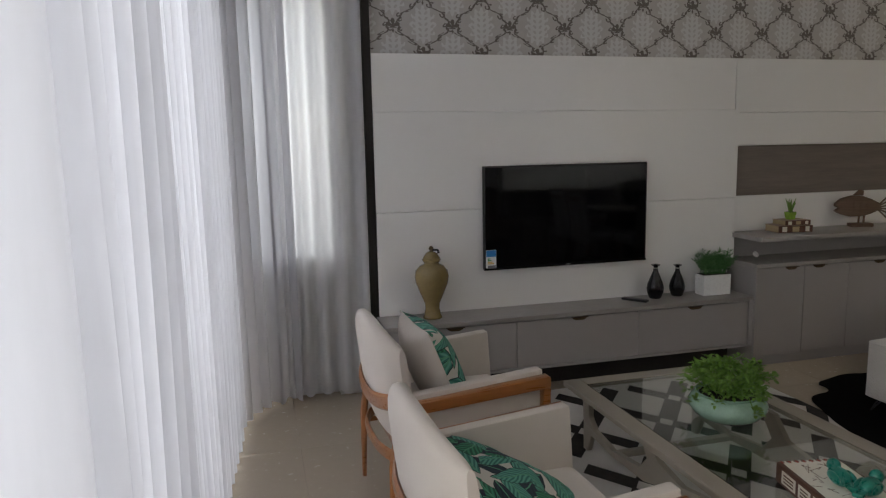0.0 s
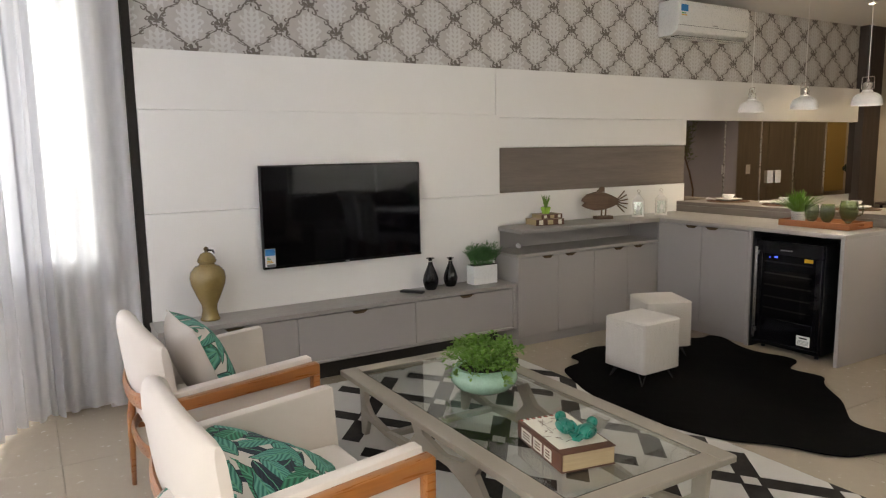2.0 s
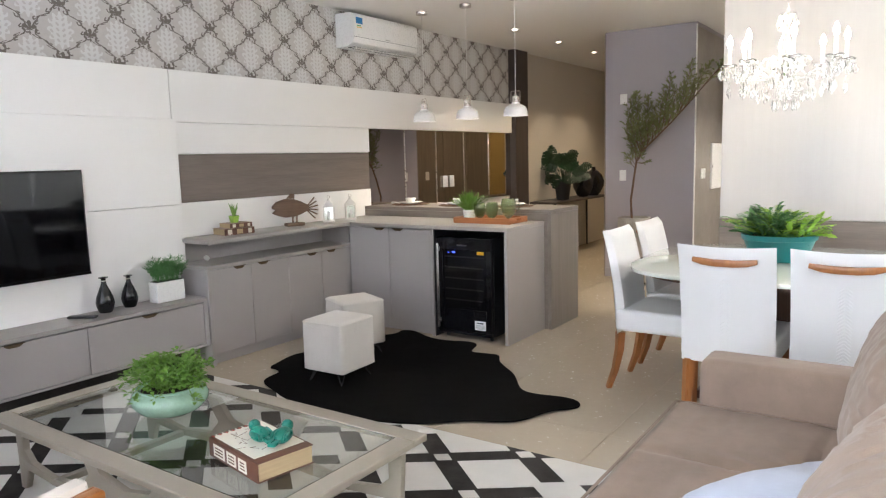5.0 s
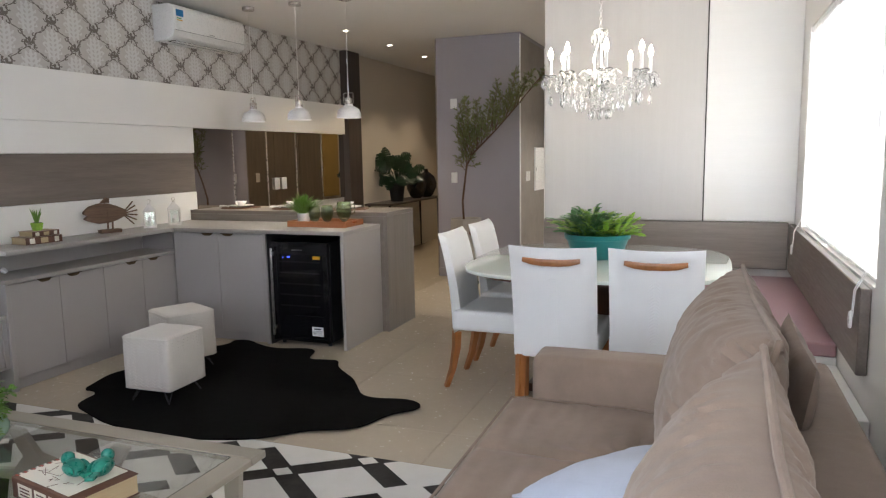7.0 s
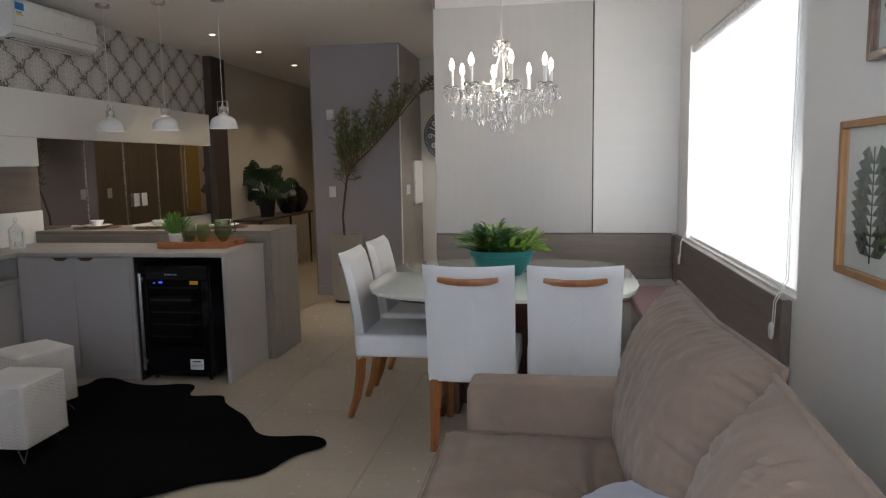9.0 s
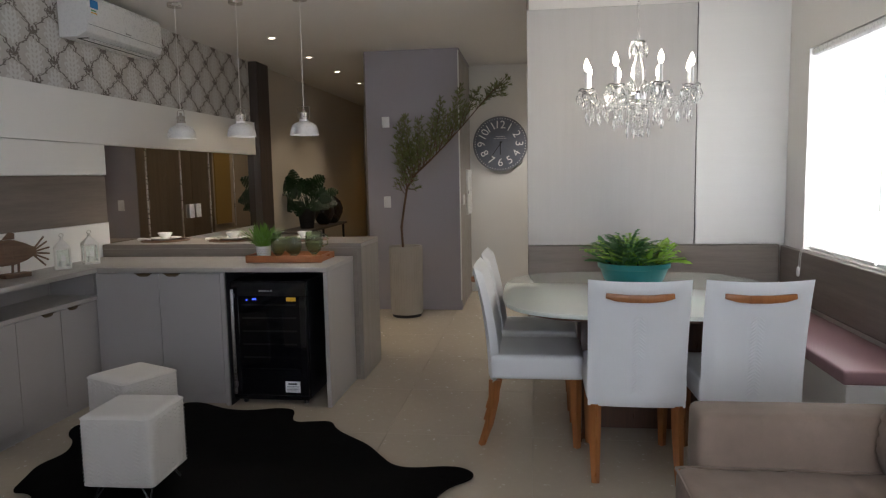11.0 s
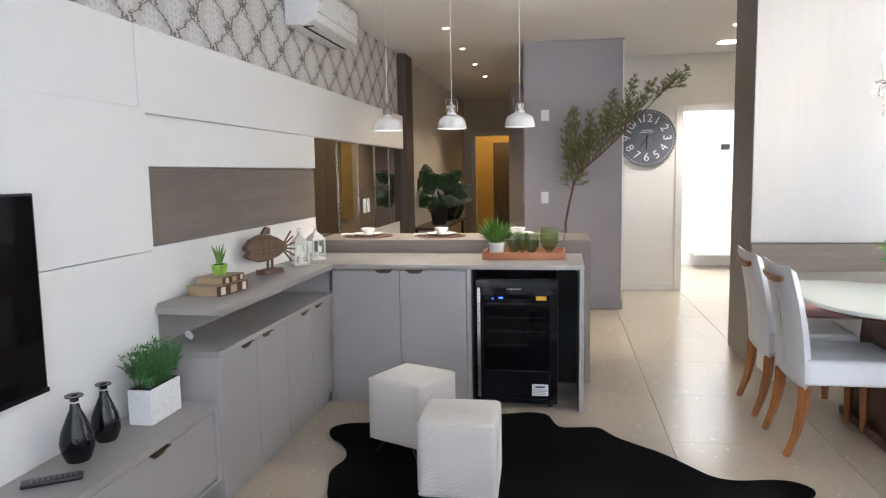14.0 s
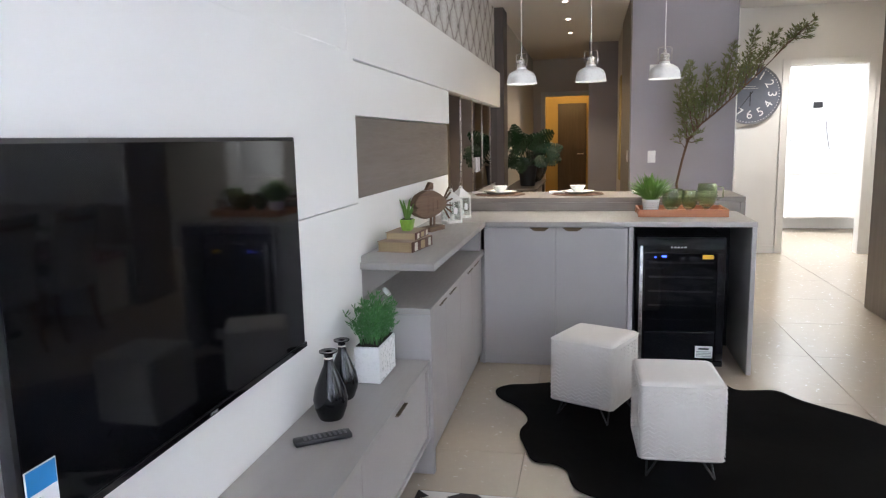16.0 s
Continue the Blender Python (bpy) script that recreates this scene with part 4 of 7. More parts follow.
# curtains
def curtain(name, path, z0, z1, depth, pitch, material, label, seed=1):
    rng = random.Random(seed)
    pts = [Vector((*p, 0)) for p in path]
    seg = [(b - a).length for a, b in zip(pts, pts[1:])]
    total = sum(seg)

    def at(s):
        for k, l in enumerate(seg):
            if s <= l or k == len(seg) - 1:
                d = (pts[k + 1] - pts[k]).normalized()
                return pts[k] + d * s, Vector((-d.y, d.x, 0))
            s -= l
    bm = bmesh.new()
    n = int(total / pitch * 18)
    rows = [z0 + (z1 - z0) * k / 10 for k in range(11)]
    phase, cols = 0.0, []
    for i in range(n + 1):
        s = total * i / n
        phase += 2 * math.pi / 18 * (1 + 0.45 * noise.noise(Vector((s * 3.3 + seed, 0, 0))))
        c, nrm = at(s)
        col = []
        for z in rows:
            h = (z - z0) / (z1 - z0)
            amp = depth * (0.8 + 0.2 * (1 - h)) * (0.95 + 0.45 * noise.noise(Vector((s * 2.5, seed, h * 0.7))))
            wave = math.sin(phase + 0.5 * noise.noise(Vector((s * 3, h * 1.5, seed))))
            off = amp * math.copysign(abs(wave) ** 0.7, wave)
            hem = 0.012 * noise.noise(Vector((s * 5, seed, 3))) if h == 0 else 0
            col.append(bm.verts.new((c.x + nrm.x * off, c.y + nrm.y * off, z + hem)))
        cols.append(col)
    for a, b in zip(cols, cols[1:]):
        for k in range(10):
            bm.faces.new((a[k], b[k], b[k + 1], a[k + 1]))
    mid = at(total / 2)[0]
    return solid(name, bm, material, (mid.x, mid.y, z0), label, "curtain", "white curtains")


# first curtain stops at y 1.10 to let the added door fill in
curtain("curtain", [(-0.24, 1.10), (-0.21, 2.0), (-0.19, 3.3), (-0.15, 3.88)], 0.03, CEIL - 0.03, 0.080, 0.120, "curtain", "floor-length white voile curtain over the glass doors", 1)
curtain("curtain", [(-0.14, 3.84), (-0.10, 4.10), (0.0, 4.28), (0.12, 4.36), (0.25, 4.37)], 0.03, CEIL - 0.03, 0.055, 0.115, "curtain", "white voile curtain rounding the corner", 2)
curtain("curtain", [(0.14, 4.43), (0.34, 4.41), (0.68, 4.37)], 0.03, CEIL - 0.03, 0.038, 0.115, "curtain_side", "gathered white linen curtain beside the cabinet", 3)
structure("curtain_track", box(-0.36, -0.10, 0.2, 4.2, CEIL - 0.025, CEIL - 0.001, 0.002), "white_plastic", "white ceiling track")

# blind in the dining window
for x0, x1 in ((3.235, 4.455), (4.475, 5.385)):
    bl = thing("roller_blind", ((x0 + x1) / 2, -0.45, 0.9), "white translucent roller blind drawn down over the window ledge", "blind", "window blinds")
    part("cloth", box(x0, x1, -0.488, -0.4865, 0.905, 2.15, 0), "blind", bl)
    part("bottom_bar", box(x0, x1, -0.495, -0.48, 0.889, 0.905, 0.002), "white_plastic", bl)
    part("roller", box(x0 - 0.008, x1 + 0.008, -0.50, -0.462, 2.13, 2.178, 0.01), "white_plastic", bl)
    x = x0 + 0.03 if x0 < 4 else x1 - 0.05
    bm = bmesh.new()
    pts = [(x, -0.458, 2.12), (x, -0.450, 0.95), (x - 0.002, -0.408, 0.86), (x - 0.004, -0.404, 0.76), (x - 0.028, -0.404, 0.76), (x - 0.028, -0.408, 0.86), (x - 0.028, -0.45, 0.95), (x - 0.028, -0.458, 2.12)]
    part("chain", tube(pts, 0.0022, 6), "white_plastic", bl, "thin white bead chain")
    bm = lathe([(0, 0), (0.019, 0.001), (0.021, 0.006), (0.018, 0.012), (0, 0.013)], 0, 0, 20, squash=1.7)
    bm.transform(pose(x - 0.015, -0.404, 0.745, -90, 0, 0))
    part("tensioner", bm, "white_plastic", bl, "oval white cord tensioner")

# television
tv = thing("television", (1.94, 4.33, 0.73), "wall-mounted flat black television with an energy label", "television")
part("body", box(1.383, 2.494, 4.312, 4.338, 0.735, 1.373, 0.004, 2), "black_plastic", tv)
part("screen", box(1.393, 2.484, 4.3085, 4.3115, 0.752, 1.364, 0.001), "screen", tv, "glossy black screen")
part("bracket", box(1.75, 2.15, 4.339, 4.359, 0.88, 1.20, 0.003), "black_matt", tv)
part("bezel", box(1.383, 2.494, 4.306, 4.3119, 0.7352, 0.7505, 0.001), "black_gloss", tv)
part("badge", box(1.925, 1.955, 4.3045, 4.3059, 0.7395, 0.7455, 0.0003), "steel", tv, "small silver badge")
lab = part("energy_label", box(1.393, 1.459, 4.3065, 4.3083, 0.742, 0.862, 0.0002), "paper", tv, "blue and white energy label")
lab.active_material = M["white_plastic"]
part("label_head", box(1.395, 1.457, 4.3058, 4.3064, 0.820, 0.860, 0), "blue", lab)
for k, mt in enumerate(("green_ink", "green_ink", "yellow", "yellow")):
    part("label_bar", box(1.404, 1.420 + 0.008 * k, 4.3058, 4.3064, 0.804 - k * 0.010, 0.810 - k * 0.010, 0), mt, lab)
part("label_text", box(1.404, 1.456, 4.3058, 4.3064, 0.747, 0.766, 0), "grey_ink", lab)

# rug
rug = thing("rug", (2.0, 2.4, 0), "patchwork cowhide rug in ivory and charcoal", "rug")
bm = bmesh.new()
part("base", box(0.98, 3.012, 0.62, 4.10, 0.0005, 0.007, 0.002, bm=bm), "hide_dark", rug, "charcoal hide ground")
A1, A2 = Vector((0.221, -0.315)), Vector((-0.2426, -0.296))


def clip(poly, axis, limit, sign):
    out = []
    for p, q in zip(poly, poly[1:] + poly[:1]):
        dp, dq = (limit - p[axis]) * sign, (limit - q[axis]) * sign
        if dp >= 0:
            out.append(p)
        if (dp >= 0) != (dq >= 0):
            out.append(p.lerp(q, dp / (dp - dq)))
    return out


def patch(i, j, hu, hv, top):
    """A hide lozenge about lattice place i, j, cut off where the rug ends."""
    c = Vector((2.515, 1.885)) + A1 * i + A2 * j
    poly = [c + A1 * u * hu + A2 * v * hv for u, v in ((-1, -1), (1, -1), (1, 1), (-1, 1))]
    for axis, limit, sign in ((0, 3.004, 1), (0, 0.988, -1), (1, 4.092, 1), (1, 0.628, -1)):
        poly = clip(poly, axis, limit, sign)
        if len(poly) < 3:
            return
    mid = sum(poly, Vector((0, 0))) / len(poly)
    if sum(a.cross(b) for a, b in zip([p - mid for p in poly], [p - mid for p in poly[1:] + poly[:1]])) < 0:
        poly.reverse()
    if abs(sum((a - mid).cross(b - mid) for a, b in zip(poly, poly[1:] + poly[:1]))) < 0.0008:
        return
    part("patch", prism([tuple(p) for p in poly], 0.0071, top), "hide_white", rug, smooth=False)


for i in range(-16, 12):
    for j in range(-16, 12):
        patch(i, j, 0.365, 0.365, 0.0095)
        if (i + j) % 3 == 1:
            patch(i + 0.5, j + 0.5, 0.25, 0.22, 0.0091)
        else:
            patch(i + 0.5, j + 0.5, 0.088, 0.088, 0.0095)

# black cowhide
outline = [(3.30, 3.68), (3.44, 3.72), (3.60, 3.77), (3.75, 3.72), (3.92, 3.80), (4.00, 3.90), (4.13, 3.95), (4.22, 3.88), (4.24, 3.74), (4.31, 3.60), (4.44, 3.48), (4.57, 3.52), (4.60, 3.40), (4.48, 3.20), (4.46, 3.02), (4.53, 2.86), (4.50, 2.75), (4.36, 2.72), (4.29, 2.68), (4.31, 2.58), (4.33, 2.47), (4.20, 2.41), (4.09, 2.29), (4.00, 2.18), (3.86, 2.08), (3.75, 2.00), (3.72, 1.90), (3.76, 1.74), (3.75, 1.65), (3.69, 1.59), (3.62, 1.60), (3.54, 1.69), (3.45, 1.73), (3.33, 1.76), (3.25, 1.84), (3.18, 2.02), (3.06, 2.14), (2.98, 2.25), (2.90, 2.50), (2.88, 2.80), (2.92, 3.10), (3.00, 3.30), (3.07, 3.48), (3.16, 3.52), (3.26, 3.53), (3.31, 3.60)]


def smooth_loop(pts, times=2):
    for _ in range(times):
        out = []
        for a, b in zip(pts, pts[1:] + pts[:1]):
            out += [(0.75 * a[0] + 0.25 * b[0], 0.75 * a[1] + 0.25 * b[1]), (0.25 * a[0] + 0.75 * b[0], 0.25 * a[1] + 0.75 * b[1])]
        pts = out
    return pts


solid("cowhide_rug", prism(smooth_loop(outline), 0.0098, 0.0165), "cowhide", (3.7, 2.8, 0.0), "black cowhide lying over the tiles and the patterned rug", "rug")

# cube stools


def stool(place, turn, label):
    st = thing("cube_stool", (0, 0, 0), label, "stool", "cube stools")
    w, h = 0.322, 0.322
    bm = soft_box(w, w, h, 0.022, 14, 0.006)
    bm.transform(Matrix.Translation((0, 0, 0.09)))
    body = bm
    for z in (0.104, 0.398):
        part("piping", tube([(a * w / 2 * 0.995, b * w / 2 * 0.995, z) for a, b in ((-0.93, -1), (0.93, -1), (1, -0.93), (1, 0.93), (0.93, 1), (-0.93, 1), (-1, 0.93), (-1, -0.93))], 0.004, 6, closed=True), "stool", st)
    bm = bmesh.new()
    for row in range(15):
        z = 0.124 + row * 0.0180
        for sx, sy, ax in ((0, -1, 0), (0, 1, 0), (-1, 0, 1), (1, 0, 1)):
            pts = []
            for k in range(15):
                s = -0.148 + 0.296 * k / 14
                dz = 0.0065 * (1 if k % 2 else -1)
                o = w / 2 + 0.003
                pts.append((s, sy * o, z + dz) if ax == 0 else (sx * o, s, z + dz))
            tube(pts, 0.0022, 4, bm=bm)
    part("body", body, "stool", st)
    part("quilting", bm, "stool", st, "raised zigzag stitching", kind="stuff")
    for a in (-1, 1):
        for c in (-1, 1):
            x, y = a * 0.12, c * 0.12
            part("leg", tube([(x - 0.03 * a, y, 0.091), (x + 0.02 * a, y + 0.01 * c, 0.022), (x + 0.02 * a, y + 0.01 * c, 0.020), (x, y - 0.04 * c, 0.091)], 0.004, 6), "black_plastic", st, "thin black hairpin leg")
    st.matrix_world = pose(*place, 0, 0, turn)
    return st


stool((3.385, 3.10, 0.0), 2, "cream quilted cube stool standing on the black cowhide")
stool((3.90, 3.42, 0.0), -25, "cream quilted cube stool turned askew half on the black cowhide")

# coffee table
TX0, TX1, TY0, TY1, TZ = 1.455, 2.262, 1.605, 3.325, 0.35
ct = thing("coffee_table", (1.86, 2.46, 0.0095), "champagne-lacquered low table with a glass top", "coffee table")
for nm, b in (("frame_side", box(TX0, TX0 + 0.085, TY0, TY1, TZ - 0.028, TZ, 0.004)), ("frame_side", box(TX1 - 0.085, TX1, TY0, TY1, TZ - 0.028, TZ, 0.004)),
              ("frame_end", box(TX0 + 0.0855, TX1 - 0.0855, TY0, TY0 + 0.085, TZ - 0.028, TZ, 0.004)), ("frame_end", box(TX0 + 0.0855, TX1 - 0.0855, TY1 - 0.085, TY1, TZ - 0.028, TZ, 0.004))):
    part(nm, b, "table_frame", ct)
g = part("glass_top", box(TX0 + 0.086, TX1 - 0.086, TY0 + 0.086, TY1 - 0.086, TZ - 0.010, TZ - 0.002, 0.001), "glass", ct, "clear glass pane")
g.visible_shadow = False
for x in (TX0 + 0.10, TX1 - 0.10):
    for y, s in ((TY0 + 0.06, 1), (TY1 - 0.06, -1)):
        prof = [(y - s * 0.025, TZ - 0.03), (y + s * 0.07, TZ - 0.03), (y + s * 0.045, TZ - 0.10), (y + s * 0.045, TZ - 0.16), (y + s * 0.10, TZ - 0.205), (y + s * 0.30, TZ - 0.235), (y + s * 0.30, TZ - 0.262), (y + s * 0.07, TZ - 0.245), (y + s * 0.03, 0.012), (y - s * 0.01, 0.012), (y - s * 0.012, TZ - 0.2)]
        part("leg", prism(prof, x - 0.014, x + 0.014, "x", 0.004), "table_frame", ct, "curved flat bracket leg")
    yc = (TY0 + TY1) / 2
    prof = [(yc - 0.32, TZ - 0.030), (yc - 0.24, TZ - 0.030), (yc - 0.16, TZ - 0.12), (yc, TZ - 0.15), (yc + 0.16, TZ - 0.12), (yc + 0.24, TZ - 0.030), (yc + 0.32, TZ - 0.030), (yc + 0.24, TZ - 0.14), (yc + 0.30, TZ - 0.205), (yc + 0.55, TZ - 0.235), (yc + 0.55, TZ - 0.26), (yc + 0.26, TZ - 0.25), (yc + 0.04, TZ - 0.185), (yc - 0.04, TZ - 0.185), (yc - 0.26, TZ - 0.25), (yc - 0.55, TZ - 0.26), (yc - 0.55, TZ - 0.235), (yc - 0.30, TZ - 0.205), (yc - 0.24, TZ - 0.14)]
    part("brace", prism(prof, x - 0.013, x + 0.013, "x"), "table_frame", ct, "curved side brace")
for y in (TY0 + 0.34, TY1 - 0.34):
    part("stretcher", box(TX0 + 0.115, TX1 - 0.115, y - 0.018, y + 0.018, TZ - 0.262, TZ - 0.235, 0.003), "table_frame", ct)

# armchairs


def armchair(place, turn, label):
    """Faces +x; the origin is on the floor under the middle."""
    ch = thing("armchair", (0, 0, 0), label, "armchair", "cream armchairs")
    W = 0.86
    # back: a padded shell curved round the sitter
    bm = bmesh.new()
    n, R = 18, 0.95
    rows = []
    for i in range(n + 1):
        s = 2 * i / n - 1
        y = s * 0.36
        x = -0.36 + 0.075 * abs(s) ** 3
        ring = []
        full = (1 - abs(s) ** 5) ** 0.4 if abs(s) < 1 else 0.0
        th = 0.055 * (0.35 + 0.65 * full)
        zt = 0.815 - 0.075 * abs(s) ** 2.2
        for a in range(20):
            q = 2 * math.pi * a / 20
            cz = math.copysign(abs(math.sin(q)) ** 0.45, math.sin(q))
            cx = math.copysign(abs(math.cos(q)) ** 0.8, math.cos(q))
            z = 0.60 + (zt - 0.60) * cz if cz > 0 else 0.60 + 0.24 * cz
            ring.append(bm.verts.new((x + th * cx - 0.16 * (z - 0.42), y, z)))
        rows.append(ring)
    for a, b in zip(rows, rows[1:]):
        for k in range(20):
            bm.faces.new((a[k], a[(k + 1) % 20], b[(k + 1) % 20], b[k]))
    bm.faces.new(rows[0])
    bm.faces.new(rows[-1][::-1])
    part("backrest", bm, "arm_linen", ch)
    # seat
    bm = soft_box(0.66, 0.62, 0.14, 0.045, 16, 0.012, 0.003, 2)
    bm.transform(Matrix.Translation((0.06, 0, 0.285)))
    part("seat", bm, "arm_linen", ch, "loose cream seat cushion")
    part("seat_frame", box(-0.30, 0.36, -0.33, 0.33, 0.235, 0.284, 0.006), "orange_wood", ch)
    for s in (-1, 1):
        lo, hi = sorted((s * 0.322, s * 0.381))
        part("side", prism([(-0.36, 0.275), (0.412, 0.275), (0.385, 0.604), (0.375, 0.612), (-0.36, 0.566)], lo, hi, "y", 0.012), "arm_linen", ch, "padded cream side panel")
        lo, hi = sorted((s * 0.3815, s * 0.432))
        part("arm", prism([(-0.35, 0.548), (0.394, 0.595), (0.402, 0.588), (0.402, 0.550), (0.362, 0.547), (-0.35, 0.508)], lo, hi, "y", 0.004), "orange_wood", ch, "honey-stained sloping wooden arm")
        part("leg", prism([(0.363, 0.546), (0.402, 0.549), (0.396, 0.25), (0.360, 0.0), (0.338, 0.0), (0.362, 0.25)], lo + 0.001, hi - 0.001, "y", 0.004), "orange_wood", ch)
        part("side_rail", prism([(-0.35, 0.274), (0.361, 0.274), (0.361, 0.235), (-0.35, 0.235)], lo + 0.002, hi - 0.002, "y", 0.004), "orange_wood", ch)
        part("leg", tube([(-0.34, s * 0.36, 0.56), (-0.39, s * 0.35, 0.30), (-0.40, s * 0.345, 0.0)], [0.018, 0.022, 0.013], 8), "orange_wood", ch)
    pts = []
    for i in range(15):
        s = 2 * i / 14 - 1
        pts.append((-0.44 + 0.12 * abs(s) ** 3, s * 0.39, 0.50 + 0.05 * abs(s) ** 2))
    part("back_rail", tube(pts, 0.016, 8, flat=2.0), "orange_wood", ch, "bent wooden rail behind the back")
    part("back_rail", tube([(p[0] + 0.02, p[1] * 0.93, 0.31) for p in pts], 0.014, 8, flat=1.8), "orange_wood", ch, "lower wooden rail")
    bm = soft_box(0.10, 0.30, 0.25, 0.04, 8, 0.01)
    bm.transform(pose(-0.28, 0.0, 0.41, 0, -14, 0))
    part("lumbar_cushion", bm, "arm_linen", ch, "small cream back cushion")
    for ob in ch.children:
        ob.data.transform(Matrix.Translation((-0.079, 0, 0)) @ Matrix.Diagonal((0.775, 0.86, 1.03, 1)))
    ch.matrix_world = pose(*place, 0, 0, turn)
    return ch


armchair((0.865, 3.05, 0.0), 2, "cream linen armchair with honey wood arms beside the cabinet")
armchair((0.82, 2.06, 0.0), 2, "cream linen armchair with honey wood arms near the coffee table")


def throw(name, place, rot, w, h, t, material, back, label, seed=0):
    pl = thing(name, (0, 0, 0), label, "cushion", "scatter cushions" if material == "leaf_print" else "")
    bm = pillow(w, h, t, 22, seed)
    bmb = bm.copy()
    bmesh.ops.delete(bm, geom=[f for f in bm.faces if f.calc_center_median().y > 0], context="FACES")
    bmesh.ops.delete(bmb, geom=[f for f in bmb.faces if f.calc_center_median().y <= 0], context="FACES")
    part("front", bm, material, pl)
    part("back", bmb, back, pl)
    part("seam", tube(rim_points(w, h), 0.003, 6, closed=True), back, pl)
    pl.matrix_world = pose(*place, *rot)
    return pl


throw("throw_cushion", (0.72, 3.00, 0.60), (-22, 0, 93), 0.42, 0.42, 0.19, "leaf_print", "arm_linen", "banana-leaf print cushion with a cream back leaning in an armchair", 3)
throw("throw_cushion", (0.66, 2.03, 0.49), (-68, 0, 62), 0.54, 0.46, 0.17, "leaf_print", "arm_linen", "banana-leaf print cushion slumped on an armchair seat", 7)

# sofa
so = thing("sofa", (1.9, 0.25, 0), "taupe velvet sofa with big piped back cushions", "sofa")
part("base", box(0.72, 3.02, -0.26, 0.78, 0.10, 0.27, 0.02, 3), "sofa", so)
for x0, x1, sd in ((0.76, 1.845, 1), (1.85, 2.865, 4)):
    bm = soft_box(x1 - x0, 0.90, 0.165, 0.035, 96, 0.012)
    cx, cy = (x0 + x1) / 2, 0.395
    for v in bm.verts:
        if v.co.z > 0.09:
            r = math.hypot(v.co.x - 0, v.co.y + 0.08)
            ang = math.atan2(v.co.y + 0.08, v.co.x)
            v.co.z -= 0.050 * math.exp(-(r / 0.06) ** 2) + 0.030 * math.exp(-(r / 0.20) ** 2) * (1 - abs(math.sin(ang * 4.5 + sd + 0.5 * noise.noise(Vector((r * 9, ang, sd)))))) ** 2
            dx, dy = abs(v.co.x), abs(v.co.y + 0.08)
            v.co.z -= 0.036 * (math.exp(-(dx / 0.022) ** 2) * math.exp(-dy / 0.35) + math.exp(-(dy / 0.022) ** 2) * math.exp(-dx / 0.35))
            v.co.z -= 0.006 * noise.noise(Vector((v.co.x * 5, v.co.y * 24, sd))) * min(1, r / 0.2)
    bm.transform(Matrix.Translation((cx, cy, 0.272)))
    s = part("seat_cushion", bm, "sofa", so)
    bm = soft_box(0.03, 0.03, 0.012, 0.006, 4)
    bm.transform(Matrix.Translation((cx, cy - 0.08, 0.398)))
    part("button", bm, "sofa", s)
    part("piping", tube([(x0 + 0.012, 0.842, 0.432), (x1 - 0.012, 0.842, 0.432), (x1 - 0.004, 0.80, 0.432), (x1 - 0.004, 0.2, 0.432)], 0.005, 6), "sofa", s)
part("frame_back", box(0.72, 3.02, -0.30, -0.08, 0.271, 0.635, 0.03, 3), "sofa", so)
for x0, x1 in ((2.872, 3.055), (0.56, 0.755)):
    bm = soft_box(x1 - x0, 1.06, 0.53, 0.03, 16, 0.008)
    bm.transform(Matrix.Translation(((x0 + x1) / 2, 0.235, 0.075)))
    a = part("armrest", bm, "sofa", so)
for k, (x, w, rz) in enumerate(((2.43, 1.09, 1.5), (1.30, 1.08, -1))):
    bm = pillow(w, 0.60, 0.36, 84, 5 + k, 0.015, 0.62, gather=0.015)
    loc = pose(x, 0.065 + 0.03 * k, 0.69, 15, 0, rz)
    bm.transform(loc)
    c = part("back_cushion", bm, "sofa", so, "plump taupe back cushion")
    bm = tube([loc @ Vector(p) for p in rim_points(w, 0.60, 16)], 0.009, 8, closed=True)
    part("piping", bm, "sofa", c)
bm = pillow(0.72, 0.36, 0.10, 26, 11, 0.010)
bm.transform(pose(2.62, -0.13, 0.64, 8, 0, 0))
part("rear_cushion", bm, "sofa", so, "smaller taupe cushion tucked behind")
for x in (0.85, 2.92):
    for y in (-0.2, 0.70):
        part("foot", lathe([(0.0, 0), (0.02, 0), (0.028, 0.10), (0, 0.10)], x, y, 16), "black_plastic", so)
pl = thing("throw_cushion", (0, 0, 0), "pale blue cotton cushion lying on the sofa seat", "cushion")
part("cover", pillow(0.50, 0.50, 0.17, 24, 21, 0.008), "pale_blue", pl)
part("seam", tube(rim_points(0.50, 0.50), 0.004, 6, closed=True), "pale_blue", pl)
pl.matrix_world = pose(1.99, 0.25, 0.545, 76, 0, -41)

# dining bench
be = thing("dining_bench", (4.8, -0.25, 0), "white built-in bench with a plum vinyl cushion", "bench")
part("base", box(3.84, 5.70, -0.457, -0.095, 0.0, 0.428, 0.003), "white_panel", be)
bm = box(3.835, 5.70, -0.457, -0.080, 0.4285, 0.497, 0.014, 3)
part("cushion", bm, "purple", be, "plum vinyl seat cushion")
be2 = thing("dining_bench", (5.5, 0.6, 0), "white built-in bench with a plum vinyl cushion by the panelled wall", "bench")
part("base", box(5.36, 5.73, -0.092, 1.30, 0.0, 0.428, 0.003), "white_panel", be2)
bm = soft_box(0.375, 1.38, 0.068, 0.018, 14, 0.004)
bm.transform(Matrix.Translation((5.545, 0.612, 0.4285)))
part("cushion", bm, "purple", be2, "plum vinyl seat cushion")
